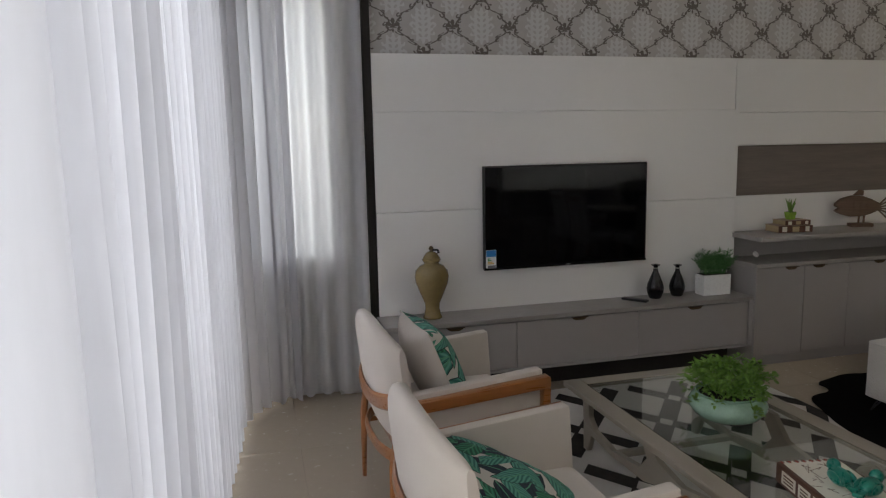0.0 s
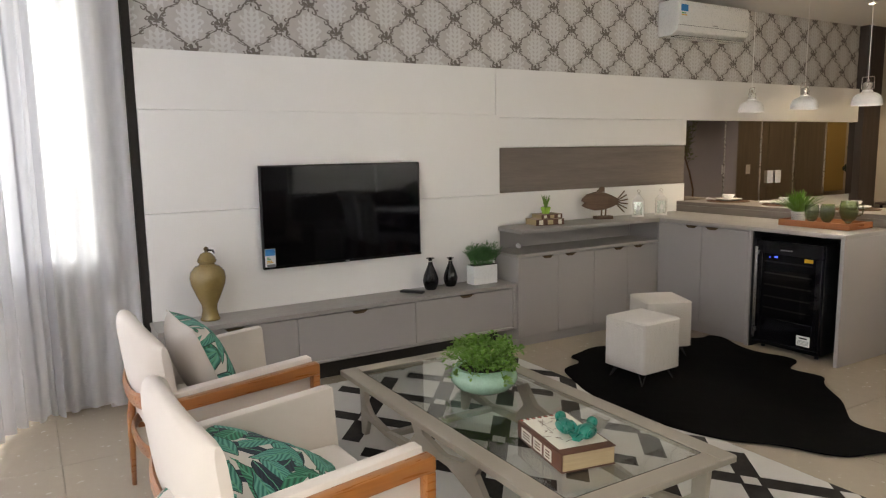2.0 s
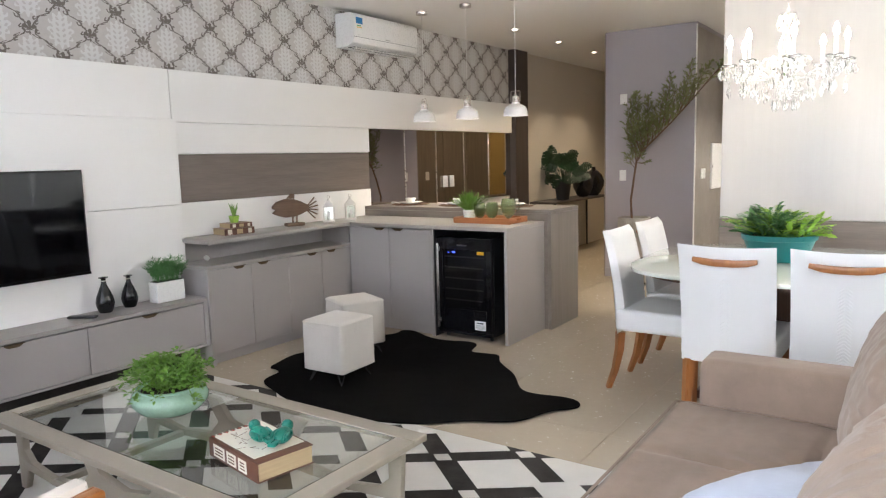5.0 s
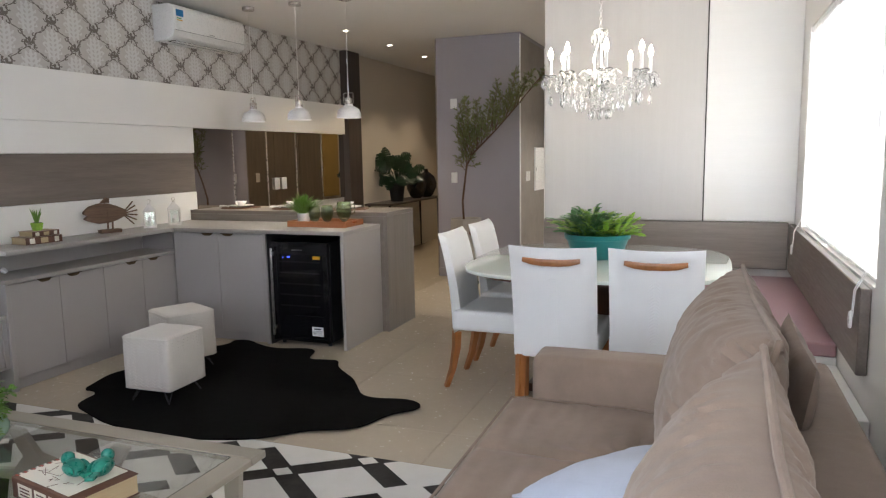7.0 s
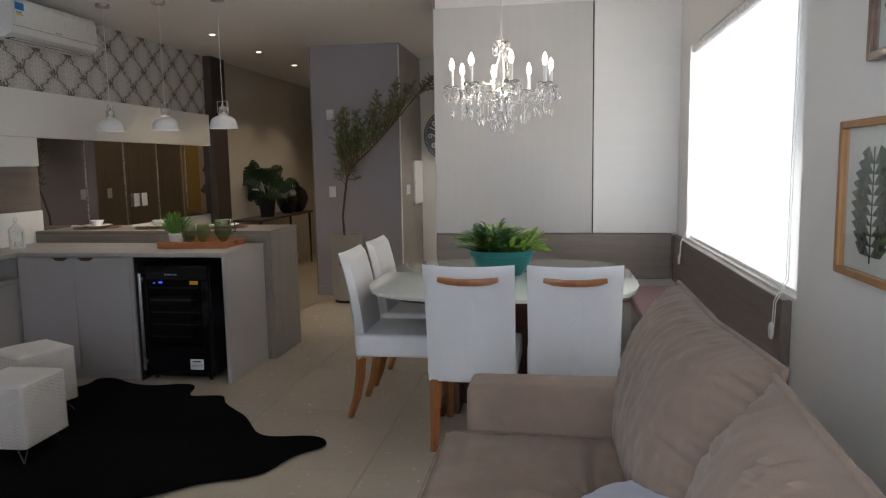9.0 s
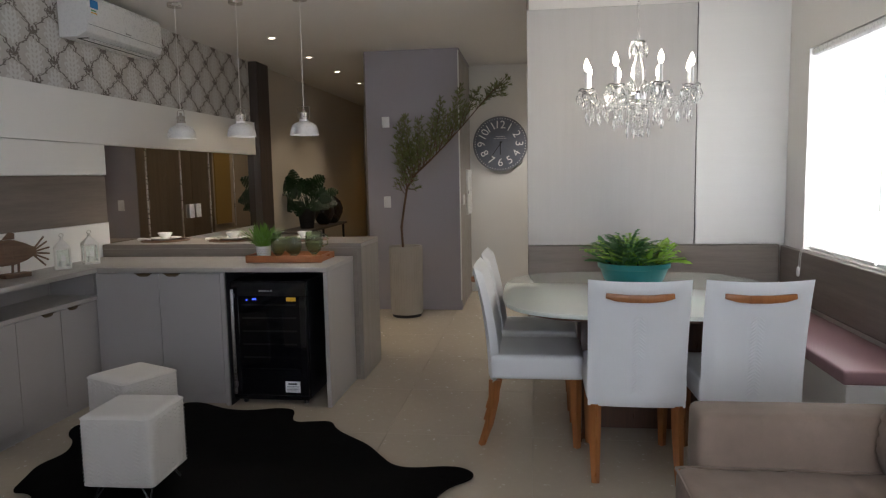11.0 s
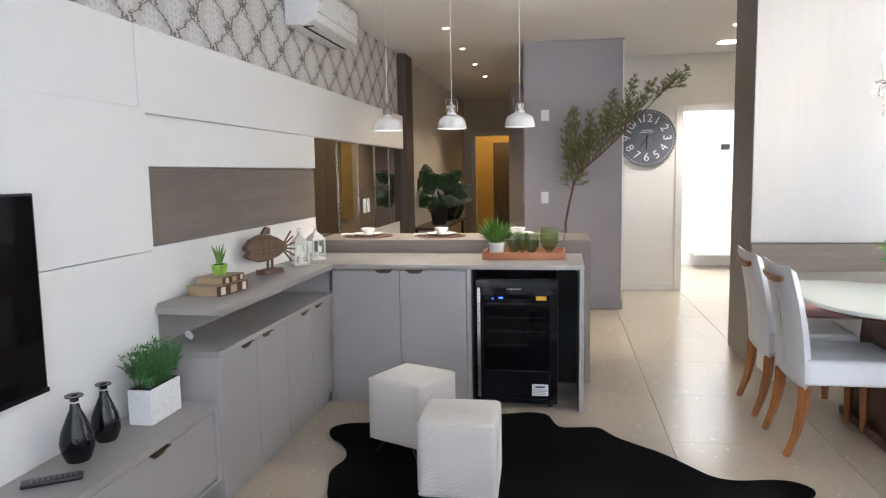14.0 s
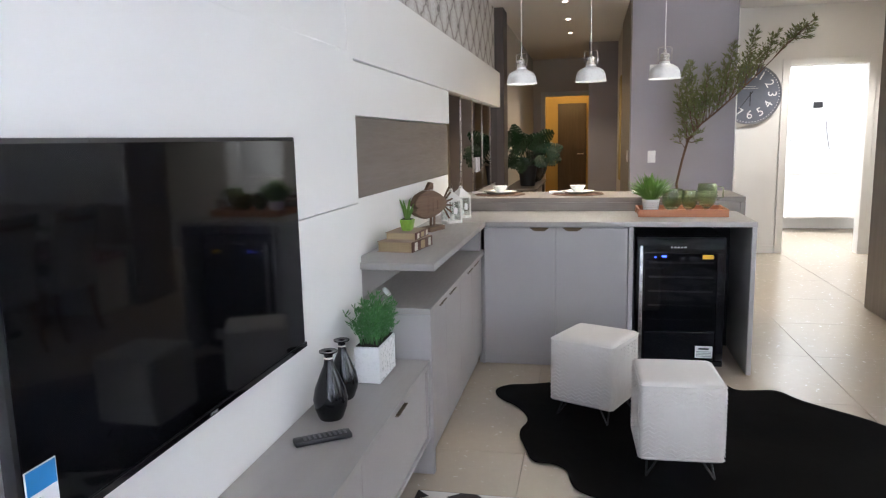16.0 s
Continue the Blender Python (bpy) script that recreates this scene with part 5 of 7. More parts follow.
sb = thing("side_bench", (3.5, -0.35, 0), "low white bench end with a padded top beside the sofa", "bench")
part("base", box(3.10, 3.83, -0.457, -0.30, 0.0, 0.395, 0.003), "white_panel", sb)

# dining table
dt = thing("dining_table", (4.46, 0.73, 0), "dining table with a white glass top on a dark wooden pedestal", "dining table")


def rounded(x0, x1, y0, y1, power=3.4, n=64):
    cx, cy, a, b = (x0 + x1) / 2, (y0 + y1) / 2, (x1 - x0) / 2, (y1 - y0) / 2
    out = []
    for k in range(n):
        q = 2 * math.pi * k / n
        c, s = math.cos(q), math.sin(q)
        out.append((cx + a * math.copysign(abs(c) ** (2 / power), c), cy + b * math.copysign(abs(s) ** (2 / power), s)))
    return out


part("top", prism(rounded(3.73, 5.20, -0.01, 1.48), 0.741, 0.762, "z", 0.003), "white_glass", dt)
part("underframe", prism(rounded(3.80, 5.13, 0.06, 1.41), 0.715, 0.7405, "z"), "table_wood", dt)
outl = [(4.20, 0.0), (4.72, 0.0), (4.60, 0.714), (4.32, 0.714)]
b = prism(outl, 0.42, 0.50, "y", 0.004)
part("pedestal_side", b, "table_wood", dt)
part("pedestal_side", prism(outl, 0.98, 1.06, "y", 0.004), "table_wood", dt)
part("pedestal_core", box(4.38, 4.54, 0.5005, 0.9795, 0.0, 0.714, 0.004), "table_wood", dt)
part("foot_plate", box(4.15, 4.77, 0.38, 0.419, 0.0, 0.05, 0.004), "table_wood", dt)
part("foot_plate", box(4.15, 4.77, 1.061, 1.10, 0.0, 0.05, 0.004), "table_wood", dt)


def dining_chair():
    """Faces +x; the origin is on the floor between the feet."""
    ch = thing("dining_chair", (0, 0, 0), "white leatherette dining chair with a honey wood grip and legs", "chair", "dining chairs")
    bm = soft_box(0.47, 0.445, 0.125, 0.02, 14, 0.006)
    bm.transform(Matrix.Translation((0.03, 0, 0.365)))
    part("seat", bm, "chair_white", ch)
    bm = bmesh.new()
    n, mrows = 14, 20
    for side in (0, 1):
        grid = []
        for i in range(mrows + 1):
            h = i / mrows
            z = 0.345 + 0.60 * h
            back = -0.21 - 0.015 * h - 0.075 * h ** 2.2
            th = 0.052 - 0.012 * h
            hw = 0.217 + 0.005 * h
            row = []
            for j in range(n + 1):
                s = 2 * j / n - 1
                rnd = (max(0, 1 - abs(s) ** 8)) ** 0.5 * (1 if 0 < h < 1 else 0.0)
                sag = -0.010 * (1 - s * s) * (h > 0.9)
                x = back + (th * rnd if side == 0 else -th * 0.35 * rnd) + 0.012 * s * s
                row.append(bm.verts.new((x, s * hw, z + sag)))
            grid.append(row)
        for i in range(mrows):
            for j in range(n):
                q = (grid[i][j], grid[i][j + 1], grid[i + 1][j + 1], grid[i + 1][j])
                bm.faces.new(q if side == 0 else q[::-1])
    bmesh.ops.remove_doubles(bm, verts=bm.verts[:], dist=0.001)
    bk = part("backrest", bm, "chair_white", ch)
    # braided seam down the back
    bm = bmesh.new()
    for k in range(22):
        h = 0.14 + 0.6 * k / 22
        z = 0.345 + 0.60 * h
        xb = -0.21 - 0.015 * h - 0.075 * h ** 2.2 - (0.052 - 0.012 * h) * 0.35
        for s in (-1, 1):
            tube([(xb + 0.001, 0.001 * s, z + 0.010), (xb - 0.002, s * 0.012, z), (xb + 0.001, s * 0.026, z - 0.012)], 0.0028, 5, bm=bm)
    part("braid", bm, "chair_white", bk, "raised braided seam")
    h = 0.885
    zb, xb = 0.345 + 0.60 * h, -0.21 - 0.015 * h - 0.075 * h ** 2.2 - 0.016
    bm = prism([(-0.145, zb + 0.010), (-0.05, zb + 0.002), (0.05, zb + 0.002), (0.145, zb + 0.010), (0.147, zb - 0.012), (0.10, zb - 0.026), (0.04, zb - 0.032), (-0.04, zb - 0.032), (-0.10, zb - 0.026), (-0.147, zb - 0.012)], xb - 0.012, xb + 0.006, "x", 0.003)
    part("grip", bm, "chair_wood", ch, "curved honey wood grip in the back")
    for s in (-1, 1):
        part("leg", tube([(-0.190, s * 0.185, 0.352), (-0.195, s * 0.185, 0.25), (-0.22, s * 0.185, 0.12), (-0.262, s * 0.185, 0.0)], [0.030, 0.028, 0.023, 0.018], 4), "chair_wood", ch)
        part("leg", tube([(0.225, s * 0.185, 0.40), (0.228, s * 0.185, 0.20), (0.232, s * 0.185, 0.0)], [0.030, 0.026, 0.019], 4), "chair_wood", ch)
    return ch


chair = dining_chair()
copy_thing(chair, pose(3.925, 0.355, 0, 0, 0, 1.0))
copy_thing(chair, pose(4.265, 1.325, 0, 0, 0, -90))
copy_thing(chair, pose(4.835, 1.325, 0, 0, 0, -91))
chair.matrix_world = pose(3.925, 0.845, 0, 0, 0, -1)

# things on the low cabinet
LOW, SH, BARZ = 0.489, 0.8735, 0.9625
v = thing("ginger_jar", (1.03, 4.235, LOW), "mustard-gold glazed jar with a lid on the low grey cabinet", "vase")
part("jar", lathe([(r, LOW + z) for r, z in [(0, 0), (0.055, 0), (0.057, 0.008), (0.050, 0.02), (0.042, 0.06), (0.045, 0.09), (0.072, 0.15), (0.096, 0.21), (0.102, 0.25), (0.096, 0.285), (0.070, 0.315), (0.046, 0.325), (0.042, 0.333), (0.050, 0.338), (0.050, 0.345), (0, 0.345)]], 1.03, 4.235, 40), "gold_glaze", v)
part("lid", lathe([(r, LOW + z) for r, z in [(0, 0.3455), (0.054, 0.3455), (0.056, 0.350), (0.054, 0.354), (0.049, 0.356), (0.051, 0.360), (0.047, 0.366), (0.034, 0.388), (0.018, 0.397), (0, 0.399)]], 1.03, 4.235, 36), "gold_glaze", v, "domed lid with a rolled rim")
part("knob", lathe([(r, LOW + z) for r, z in [(0, 0.3992), (0.012, 0.3992), (0.009, 0.405), (0.015, 0.413), (0.014, 0.420), (0.006, 0.429), (0, 0.431)]], 1.03, 4.235, 20), "bronze", v, "small bronze knob")
part("clasp", tube([(1.035, 4.22, LOW + 0.41), (1.06, 4.20, LOW + 0.41), (1.065, 4.195, LOW + 0.39)], 0.007, 6), "black_gloss", v)


def black_vase(x, y, s, label):
    v = thing("vase", (x, y, LOW), label, "vase", "black vases")
    part("body", lathe([(r * s, LOW + z * s) for r, z in [(0, 0), (0.036, 0), (0.040, 0.006), (0.052, 0.04), (0.055, 0.065), (0.048, 0.10), (0.030, 0.145), (0.017, 0.175), (0.014, 0.195)]], x, y, 32), "black_gloss", v)
    part("collar", lathe([(r * s, LOW + z * s) for r, z in [(0.0145, 0.1955), (0.0165, 0.198), (0.0150, 0.2005), (0.0, 0.2005)]], x, y, 24), "paper", v, "thin pale ring at the neck")
    part("lip", lathe([(r * s, LOW + z * s) for r, z in [(0.013, 0.201), (0.015, 0.210), (0.029, 0.217), (0.029, 0.221), (0.012, 0.219), (0.010, 0.19)]], x, y, 28), "black_gloss", v)


black_vase(2.535, 4.255, 1.0, "taller glossy black bottle vase with a pale neck ring")
black_vase(2.710, 4.275, 0.93, "shorter glossy black bottle vase with a pale neck ring")
rc = thing("remote_control", (2.37, 4.22, LOW), "black television remote control lying on the grey cabinet", "remote control")
part("shell", box(2.345, 2.391, 4.135, 4.305, LOW + 0.0005, LOW + 0.016, 0.005, 2), "black_plastic", rc)
for i in range(3):
    for j in range(9):
        part("button", box(2.352 + i * 0.012, 2.360 + i * 0.012, 4.15 + j * 0.015, 4.158 + j * 0.015, LOW + 0.0162, LOW + 0.018, 0.001), "grey_ink", rc)
rc.matrix_world = pose(2.37, 4.22, LOW, 0, 0, 35)

pl = thing("potted_plant", (2.955, 4.235, LOW), "fine-leaved green plant in a square white planter", "plant")
b = box(2.852, 3.058, 4.187, 4.283, LOW + 0.0005, LOW + 0.135, 0.003)
part("planter", b, "white_plastic", pl, "square white planter")
part("soil", box(2.858, 3.052, 4.193, 4.277, LOW + 0.1355, LOW + 0.138, 0), "soil", pl)
rng = random.Random(3)
bm, st = bmesh.new(), bmesh.new()
for k in range(150):
    x, y = rng.uniform(2.87, 3.04), rng.uniform(4.20, 4.27)
    a, r, h = rng.uniform(0, 6.28), rng.uniform(0.02, 0.10), rng.uniform(0.06, 0.155)
    top = Vector((x + r * math.cos(a), min(y + 0.7 * r * math.sin(a), 4.345), LOW + 0.137 + h))
    base = Vector((x, y, LOW + 0.137))
    tube([base, (base + top) / 2 + Vector((0, 0, 0.02)), top], 0.0012, 3, bm=st)
    for q in range(16):
        f = rng.uniform(0.35, 1.0)
        simple_leaf(bm, base.lerp(top, f), (rng.uniform(-1, 1), rng.uniform(-1, 0.6), rng.uniform(0.1, 1)), rng.uniform(0.018, 0.034), 0.0055, rng)
part("foliage", bm, "leaf_blue", pl, smooth=False)
part("stem", st, "leaf_blue", pl)

# things on the shelf


def book(name, m, w, d, h, cover, label, group=""):
    """Spine along local x at -y."""
    bk = thing(name, (0, 0, 0), label, "book", group)
    part("page_block", box(-w / 2 + 0.004, w / 2 - 0.004, -d / 2 + 0.006, d / 2 - 0.004, 0.004, h - 0.004, 0.001), "page", bk)
    part("cover", box(-w / 2, w / 2, -d / 2, d / 2, 0, 0.0035, 0.001), cover, bk)
    part("cover", box(-w / 2, w / 2, -d / 2, d / 2, h - 0.0035, h, 0.001), cover, bk)
    part("spine", box(-w / 2, w / 2, -d / 2 - 0.003, -d / 2 + 0.003, 0.0005, h - 0.0005, 0.0028, 2), "brown_cover", bk)
    bk.matrix_world = m
    return bk


b1 = book("book", pose(3.56, 4.268, SH + 0.0005, 0, 0, -8), 0.245, 0.165, 0.047, "tan_cover", "thick old tan book with a brown spine lying flat", "stacked books")
b2 = book("book", pose(3.575, 4.262, SH + 0.0485, 0, 0, -4), 0.190, 0.140, 0.034, "tan_cover", "smaller old tan book on top of another", "stacked books")
for bk, w, h, d in ((b1, 0.245, 0.047, 0.165), (b2, 0.190, 0.034, 0.140)):
    for f0, f1, mt in ((0.10, 0.24, "paper"), (0.40, 0.60, "page"), (0.78, 0.90, "paper")):
        part("spine_band", box(w * (f0 - 0.5), w * (f1 - 0.5), -d / 2 - 0.0042, -d / 2 - 0.0034, 0.006, h - 0.006, 0), mt, bk)
pt = thing("succulent", (3.56, 4.255, SH + 0.0835), "small succulent in a lime green square pot on the books", "plant")
z0 = SH + 0.0835
b = bmesh.new()
lo = [b.verts.new((3.56 + a * 0.021, 4.255 + c * 0.021, z0)) for a, c in ((-1, -1), (1, -1), (1, 1), (-1, 1))]
hi = [b.verts.new((3.56 + a * 0.029, 4.255 + c * 0.029, z0 + 0.05)) for a, c in ((-1, -1), (1, -1), (1, 1), (-1, 1))]
b.faces.new(lo[::-1])
b.faces.new(hi)
for k in range(4):
    b.faces.new((lo[k], lo[(k + 1) % 4], hi[(k + 1) % 4], hi[k]))
bmesh.ops.bevel(b, geom=b.edges[:], offset=0.003, segments=2, affect="EDGES")
part("pot", b, "leaf_bright", pt, "lime green square pot")
part("soil", box(3.537, 3.583, 4.232, 4.278, z0 + 0.0502, z0 + 0.052, 0), "soil", pt)
b = bmesh.new()
rng = random.Random(5)
for k in range(9):
    a = k * 0.75
    h = rng.uniform(0.045, 0.095)
    p = Vector((3.56 + 0.006 * math.cos(a), 4.255 + 0.006 * math.sin(a), z0 + 0.051))
    tube([p, p + Vector((0.010 * math.cos(a), 0.010 * math.sin(a), h * 0.5)), p + Vector((0.028 * math.cos(a), 0.028 * math.sin(a), h))], [0.006, 0.006, 0.001], 6, bm=b)
part("leaves", b, "leaf", pt)

fi = thing("wooden_fish", (4.18, 4.28, SH), "carved driftwood fish sculpture on a wooden base", "sculpture")
part("base", box(4.105, 4.255, 4.245, 4.315, SH + 0.0005, SH + 0.026, 0.003), "fish_wood", fi)
for x in (4.165, 4.20):
    part("post", tube([(x, 4.28, SH + 0.0265), (x + 0.003, 4.28, SH + 0.085)], 0.007, 8), "fish_wood", fi)
body = [(-0.135, 0.028), (-0.105, 0.056), (-0.05, 0.072), (0.0, 0.070), (0.05, 0.050), (0.10, 0.022), (0.10, -0.010), (0.05, -0.035), (0.0, -0.050), (-0.06, -0.052), (-0.11, -0.035), (-0.138, -0.018), (-0.115, 0.000), (-0.138, 0.012)]
cx, cz = 4.175, SH + 0.135
part("body", prism([(cx + 1.3 * a, cz + 1.2 * c) for a, c in body], 4.260, 4.300, "y", 0.006), "fish_wood", fi)
part("fin", prism([(cx - 0.055, cz + 0.088), (cx - 0.015, cz + 0.128), (cx + 0.012, cz + 0.120), (cx + 0.010, cz + 0.086)], 4.270, 4.290, "y", 0.002), "fish_wood", fi, "top fin")
for k in range(6):
    a = radians(46 - k * 18)
    p = Vector((cx + 0.115, 4.28, cz + 0.012 - 0.005 * k))
    part("tail_slat", tube([p, p + Vector((0.105 * math.cos(a), 0.004 * (k % 2), 0.105 * math.sin(a)))], 0.0055, 5), "fish_wood", fi)
for k in range(3):
    part("gill_slat", box(cx - 0.06 + k * 0.045, cx - 0.053 + k * 0.045, 4.2575, 4.2615, cz - 0.038 + 0.008 * k, cz + 0.055 - 0.012 * k, 0.001), "fish_wood", fi)

fi.matrix_world = Matrix.Translation((4.18, 4.28, SH)) @ Matrix.Rotation(radians(-20), 4, "Z")


def lantern(x, y, turn, label):
    la = thing("lantern", (0, 0, 0), label, "lantern", "white lanterns")
    w, h = 0.041, 0.125
    part("base", box(-w - 0.006, w + 0.006, -w - 0.006, w + 0.006, 0, 0.014, 0.002), "white_distressed", la)
    for a in (-1, 1):
        for c in (-1, 1):
            part("post", box(a * w - 0.005, a * w + 0.005, c * w - 0.005, c * w + 0.005, 0.0145, h, 0.001), "white_distressed", la)
    part("rail", box(-w - 0.005, w + 0.005, -w - 0.005, w + 0.005, h + 0.0005, h + 0.010, 0.001), "white_distressed", la)
    b = bmesh.new()
    bmesh.ops.create_cone(b, cap_ends=True, segments=4, radius1=0.066, radius2=0.012, depth=0.046, matrix=Matrix.Translation((0, 0, h + 0.034)) @ Matrix.Rotation(radians(45), 4, "Z"))
    part("roof", b, "white_distressed", la, smooth=False)
    part("finial", lathe([(0, h + 0.0575), (0.011, h + 0.0575), (0.011, h + 0.068), (0.004, h + 0.074), (0, h + 0.075)], 0, 0, 12), "white_distressed", la)
    part("ring", tube([(0.012 * math.cos(t), 0, h + 0.086 + 0.012 * math.sin(t)) for t in [k * 2 * math.pi / 16 for k in range(16)]], 0.0015, 5, closed=True), "nickel", la)
    for n, (dx, dy) in enumerate(((0, -1), (-1, 0), (0, 1), (1, 0))):
        ob = part("pane", box(-w + 0.006 if dx == 0 else dx * w - 0.001, w - 0.006 if dx == 0 else dx * w + 0.001, -w + 0.006 if dy == 0 else dy * w - 0.001, w - 0.006 if dy == 0 else dy * w + 0.001, 0.016, h - 0.002, 0), "glass", la)
        ob.visible_shadow = False
    part("candle", lathe([(0, 0.0145), (0.018, 0.0145), (0.018, 0.05), (0, 0.052)], 0, 0, 20), "porcelain", la, "small white candle")
    part("tag", prism([(-0.012, 0.055), (0.012, 0.051), (0.014, 0.085), (0.0, 0.094), (-0.010, 0.089)], -w - 0.010, -w - 0.0085, "y"), "white_plastic", la, "white paper tag")
    la.matrix_world = pose(x, y, SH + 0.0005, 0, 0, turn)


lantern(4.545, 4.245, -50, "small chalky white lantern with a paper tag next to the fish")
lantern(4.805, 4.235, -42, "small chalky white lantern with a paper tag in the corner")

# the tray on the worktop
tr = thing("tray", (4.95, 2.90, SH), "orange-brown wooden serving tray with cut-out grips on the worktop", "tray")
tx0, tx1, ty0, ty1 = 4.825, 5.115, 2.655, 3.165
part("base", box(tx0 + 0.012, tx1 - 0.012, ty0 + 0.012, ty1 - 0.012, SH + 0.0005, SH + 0.010, 0.001), "tray_wood", tr)
for nm, b in (("side", box(tx0, tx0 + 0.0115, ty0, ty1, SH + 0.0005, SH + 0.045, 0.002)), ("side", box(tx1 - 0.0115, tx1, ty0, ty1, SH + 0.0005, SH + 0.045, 0.002))):
    part(nm, b, "tray_wood", tr)
for y in (ty0, ty1 - 0.0115):
    b = box(tx0 + 0.012, tx1 - 0.012, y, y + 0.0115, SH + 0.0105, SH + 0.022, 0.001)
    box(tx0 + 0.012, tx1 - 0.012, y, y + 0.0115, SH + 0.037, SH + 0.047, 0.001, bm=b)
    xm = (tx0 + tx1) / 2
    box(tx0 + 0.012, xm - 0.035, y, y + 0.0115, SH + 0.0221, SH + 0.0369, 0, bm=b)
    box(xm + 0.035, tx1 - 0.012, y, y + 0.0115, SH + 0.0221, SH + 0.0369, 0, bm=b)
    part("end", b, "tray_wood", tr, "tray end with a cut-out grip")
TZ0 = SH + 0.0105
gp = thing("potted_grass", (4.94, 3.085, TZ0), "bushy green grass in a pale textured pot on the tray", "plant")
part("pot", lathe([(0, TZ0), (0.040, TZ0), (0.043, TZ0 + 0.01), (0.052, TZ0 + 0.082), (0.055, TZ0 + 0.088), (0.048, TZ0 + 0.088), (0.046, TZ0 + 0.078), (0, TZ0 + 0.078)], 4.94, 3.085, 32), "porcelain", gp, "pale pot with a grey relief")
b = bmesh.new()
for r in range(5):
    for k in range(16):
        a = 2 * math.pi * (k + 0.5 * (r % 2)) / 16
        rad = 0.0445 + 0.0085 * (r / 5)
        p = Vector((4.94 + rad * math.cos(a), 3.085 + rad * math.sin(a), TZ0 + 0.014 + r * 0.013))
        tg = Vector((-math.sin(a), math.cos(a), 0))
        tube([p - tg * 0.006, p + Vector((0, 0, 0.005)), p + tg * 0.006], 0.0012, 4, bm=b)
part("relief", b, "grey_ink", gp)
rng = random.Random(8)
b = bmesh.new()
for k in range(420):
    a, lean, h = rng.uniform(0, 6.28), rng.uniform(0.0, 0.24), rng.uniform(0.08, 0.19)
    r0 = rng.uniform(0, 0.035)
    base = Vector((4.94 + r0 * math.cos(a), 3.085 + r0 * math.sin(a), TZ0 + 0.078))
    leaf_at(b, base, (lean * 5 * math.cos(a), lean * 5 * math.sin(a), 1), h * 1.25, 0.008, 0.3, 0.25)
part("blades", b, "leaf", gp, smooth=False)


def tumbler(x, y, s, label, handle=False):
    g = thing("pitcher" if handle else "goblet", (x, y, TZ0), label, "pitcher" if handle else "glass", "green glassware")
    prof = [(0, 0), (0.026, 0), (0.027, 0.004), (0.012, 0.010), (0.012, 0.016), (0.030, 0.030), (0.040, 0.055), (0.041, 0.075), (0.037, 0.105), (0.0345, 0.105), (0.0385, 0.075), (0.0375, 0.056), (0.028, 0.034), (0.0, 0.026)]
    part("bowl", lathe([(r * s, TZ0 + z * s * 1.2) for r, z in prof], x, y, 28), "green_glass", g).visible_shadow = False
    b = bmesh.new()
    for r in range(4):
        for k in range(14):
            a = 2 * math.pi * (k + 0.5 * (r % 2)) / 14
            rr = (0.0395, 0.042, 0.0415, 0.0400)[r] * s
            bmesh.ops.create_icosphere(b, subdivisions=1, radius=0.0035 * s, matrix=Matrix.Translation((x + rr * math.cos(a), y + rr * math.sin(a), TZ0 + (0.048 + r * 0.013) * s * 1.2)))
    part("beading", b, "green_glass", g, "raised glass dots").visible_shadow = False
    if handle:
        part("handle", tube([(x, y - 0.038 * s, TZ0 + 0.114 * s), (x, y - 0.066 * s, TZ0 + 0.108 * s), (x, y - 0.066 * s, TZ0 + 0.066 * s), (x, y - 0.041 * s, TZ0 + 0.054 * s)], 0.005, 8), "green_glass", g)


tumbler(4.92, 2.975, 1.12, "olive green dotted glass goblet on the tray")
tumbler(5.04, 2.930, 1.12, "olive green dotted glass goblet towards the tray's back")
tumbler(4.92, 2.865, 1.12, "olive green dotted glass goblet in the middle of the tray")
tumbler(4.99, 2.755, 1.40, "olive green dotted glass pitcher with a handle", True)

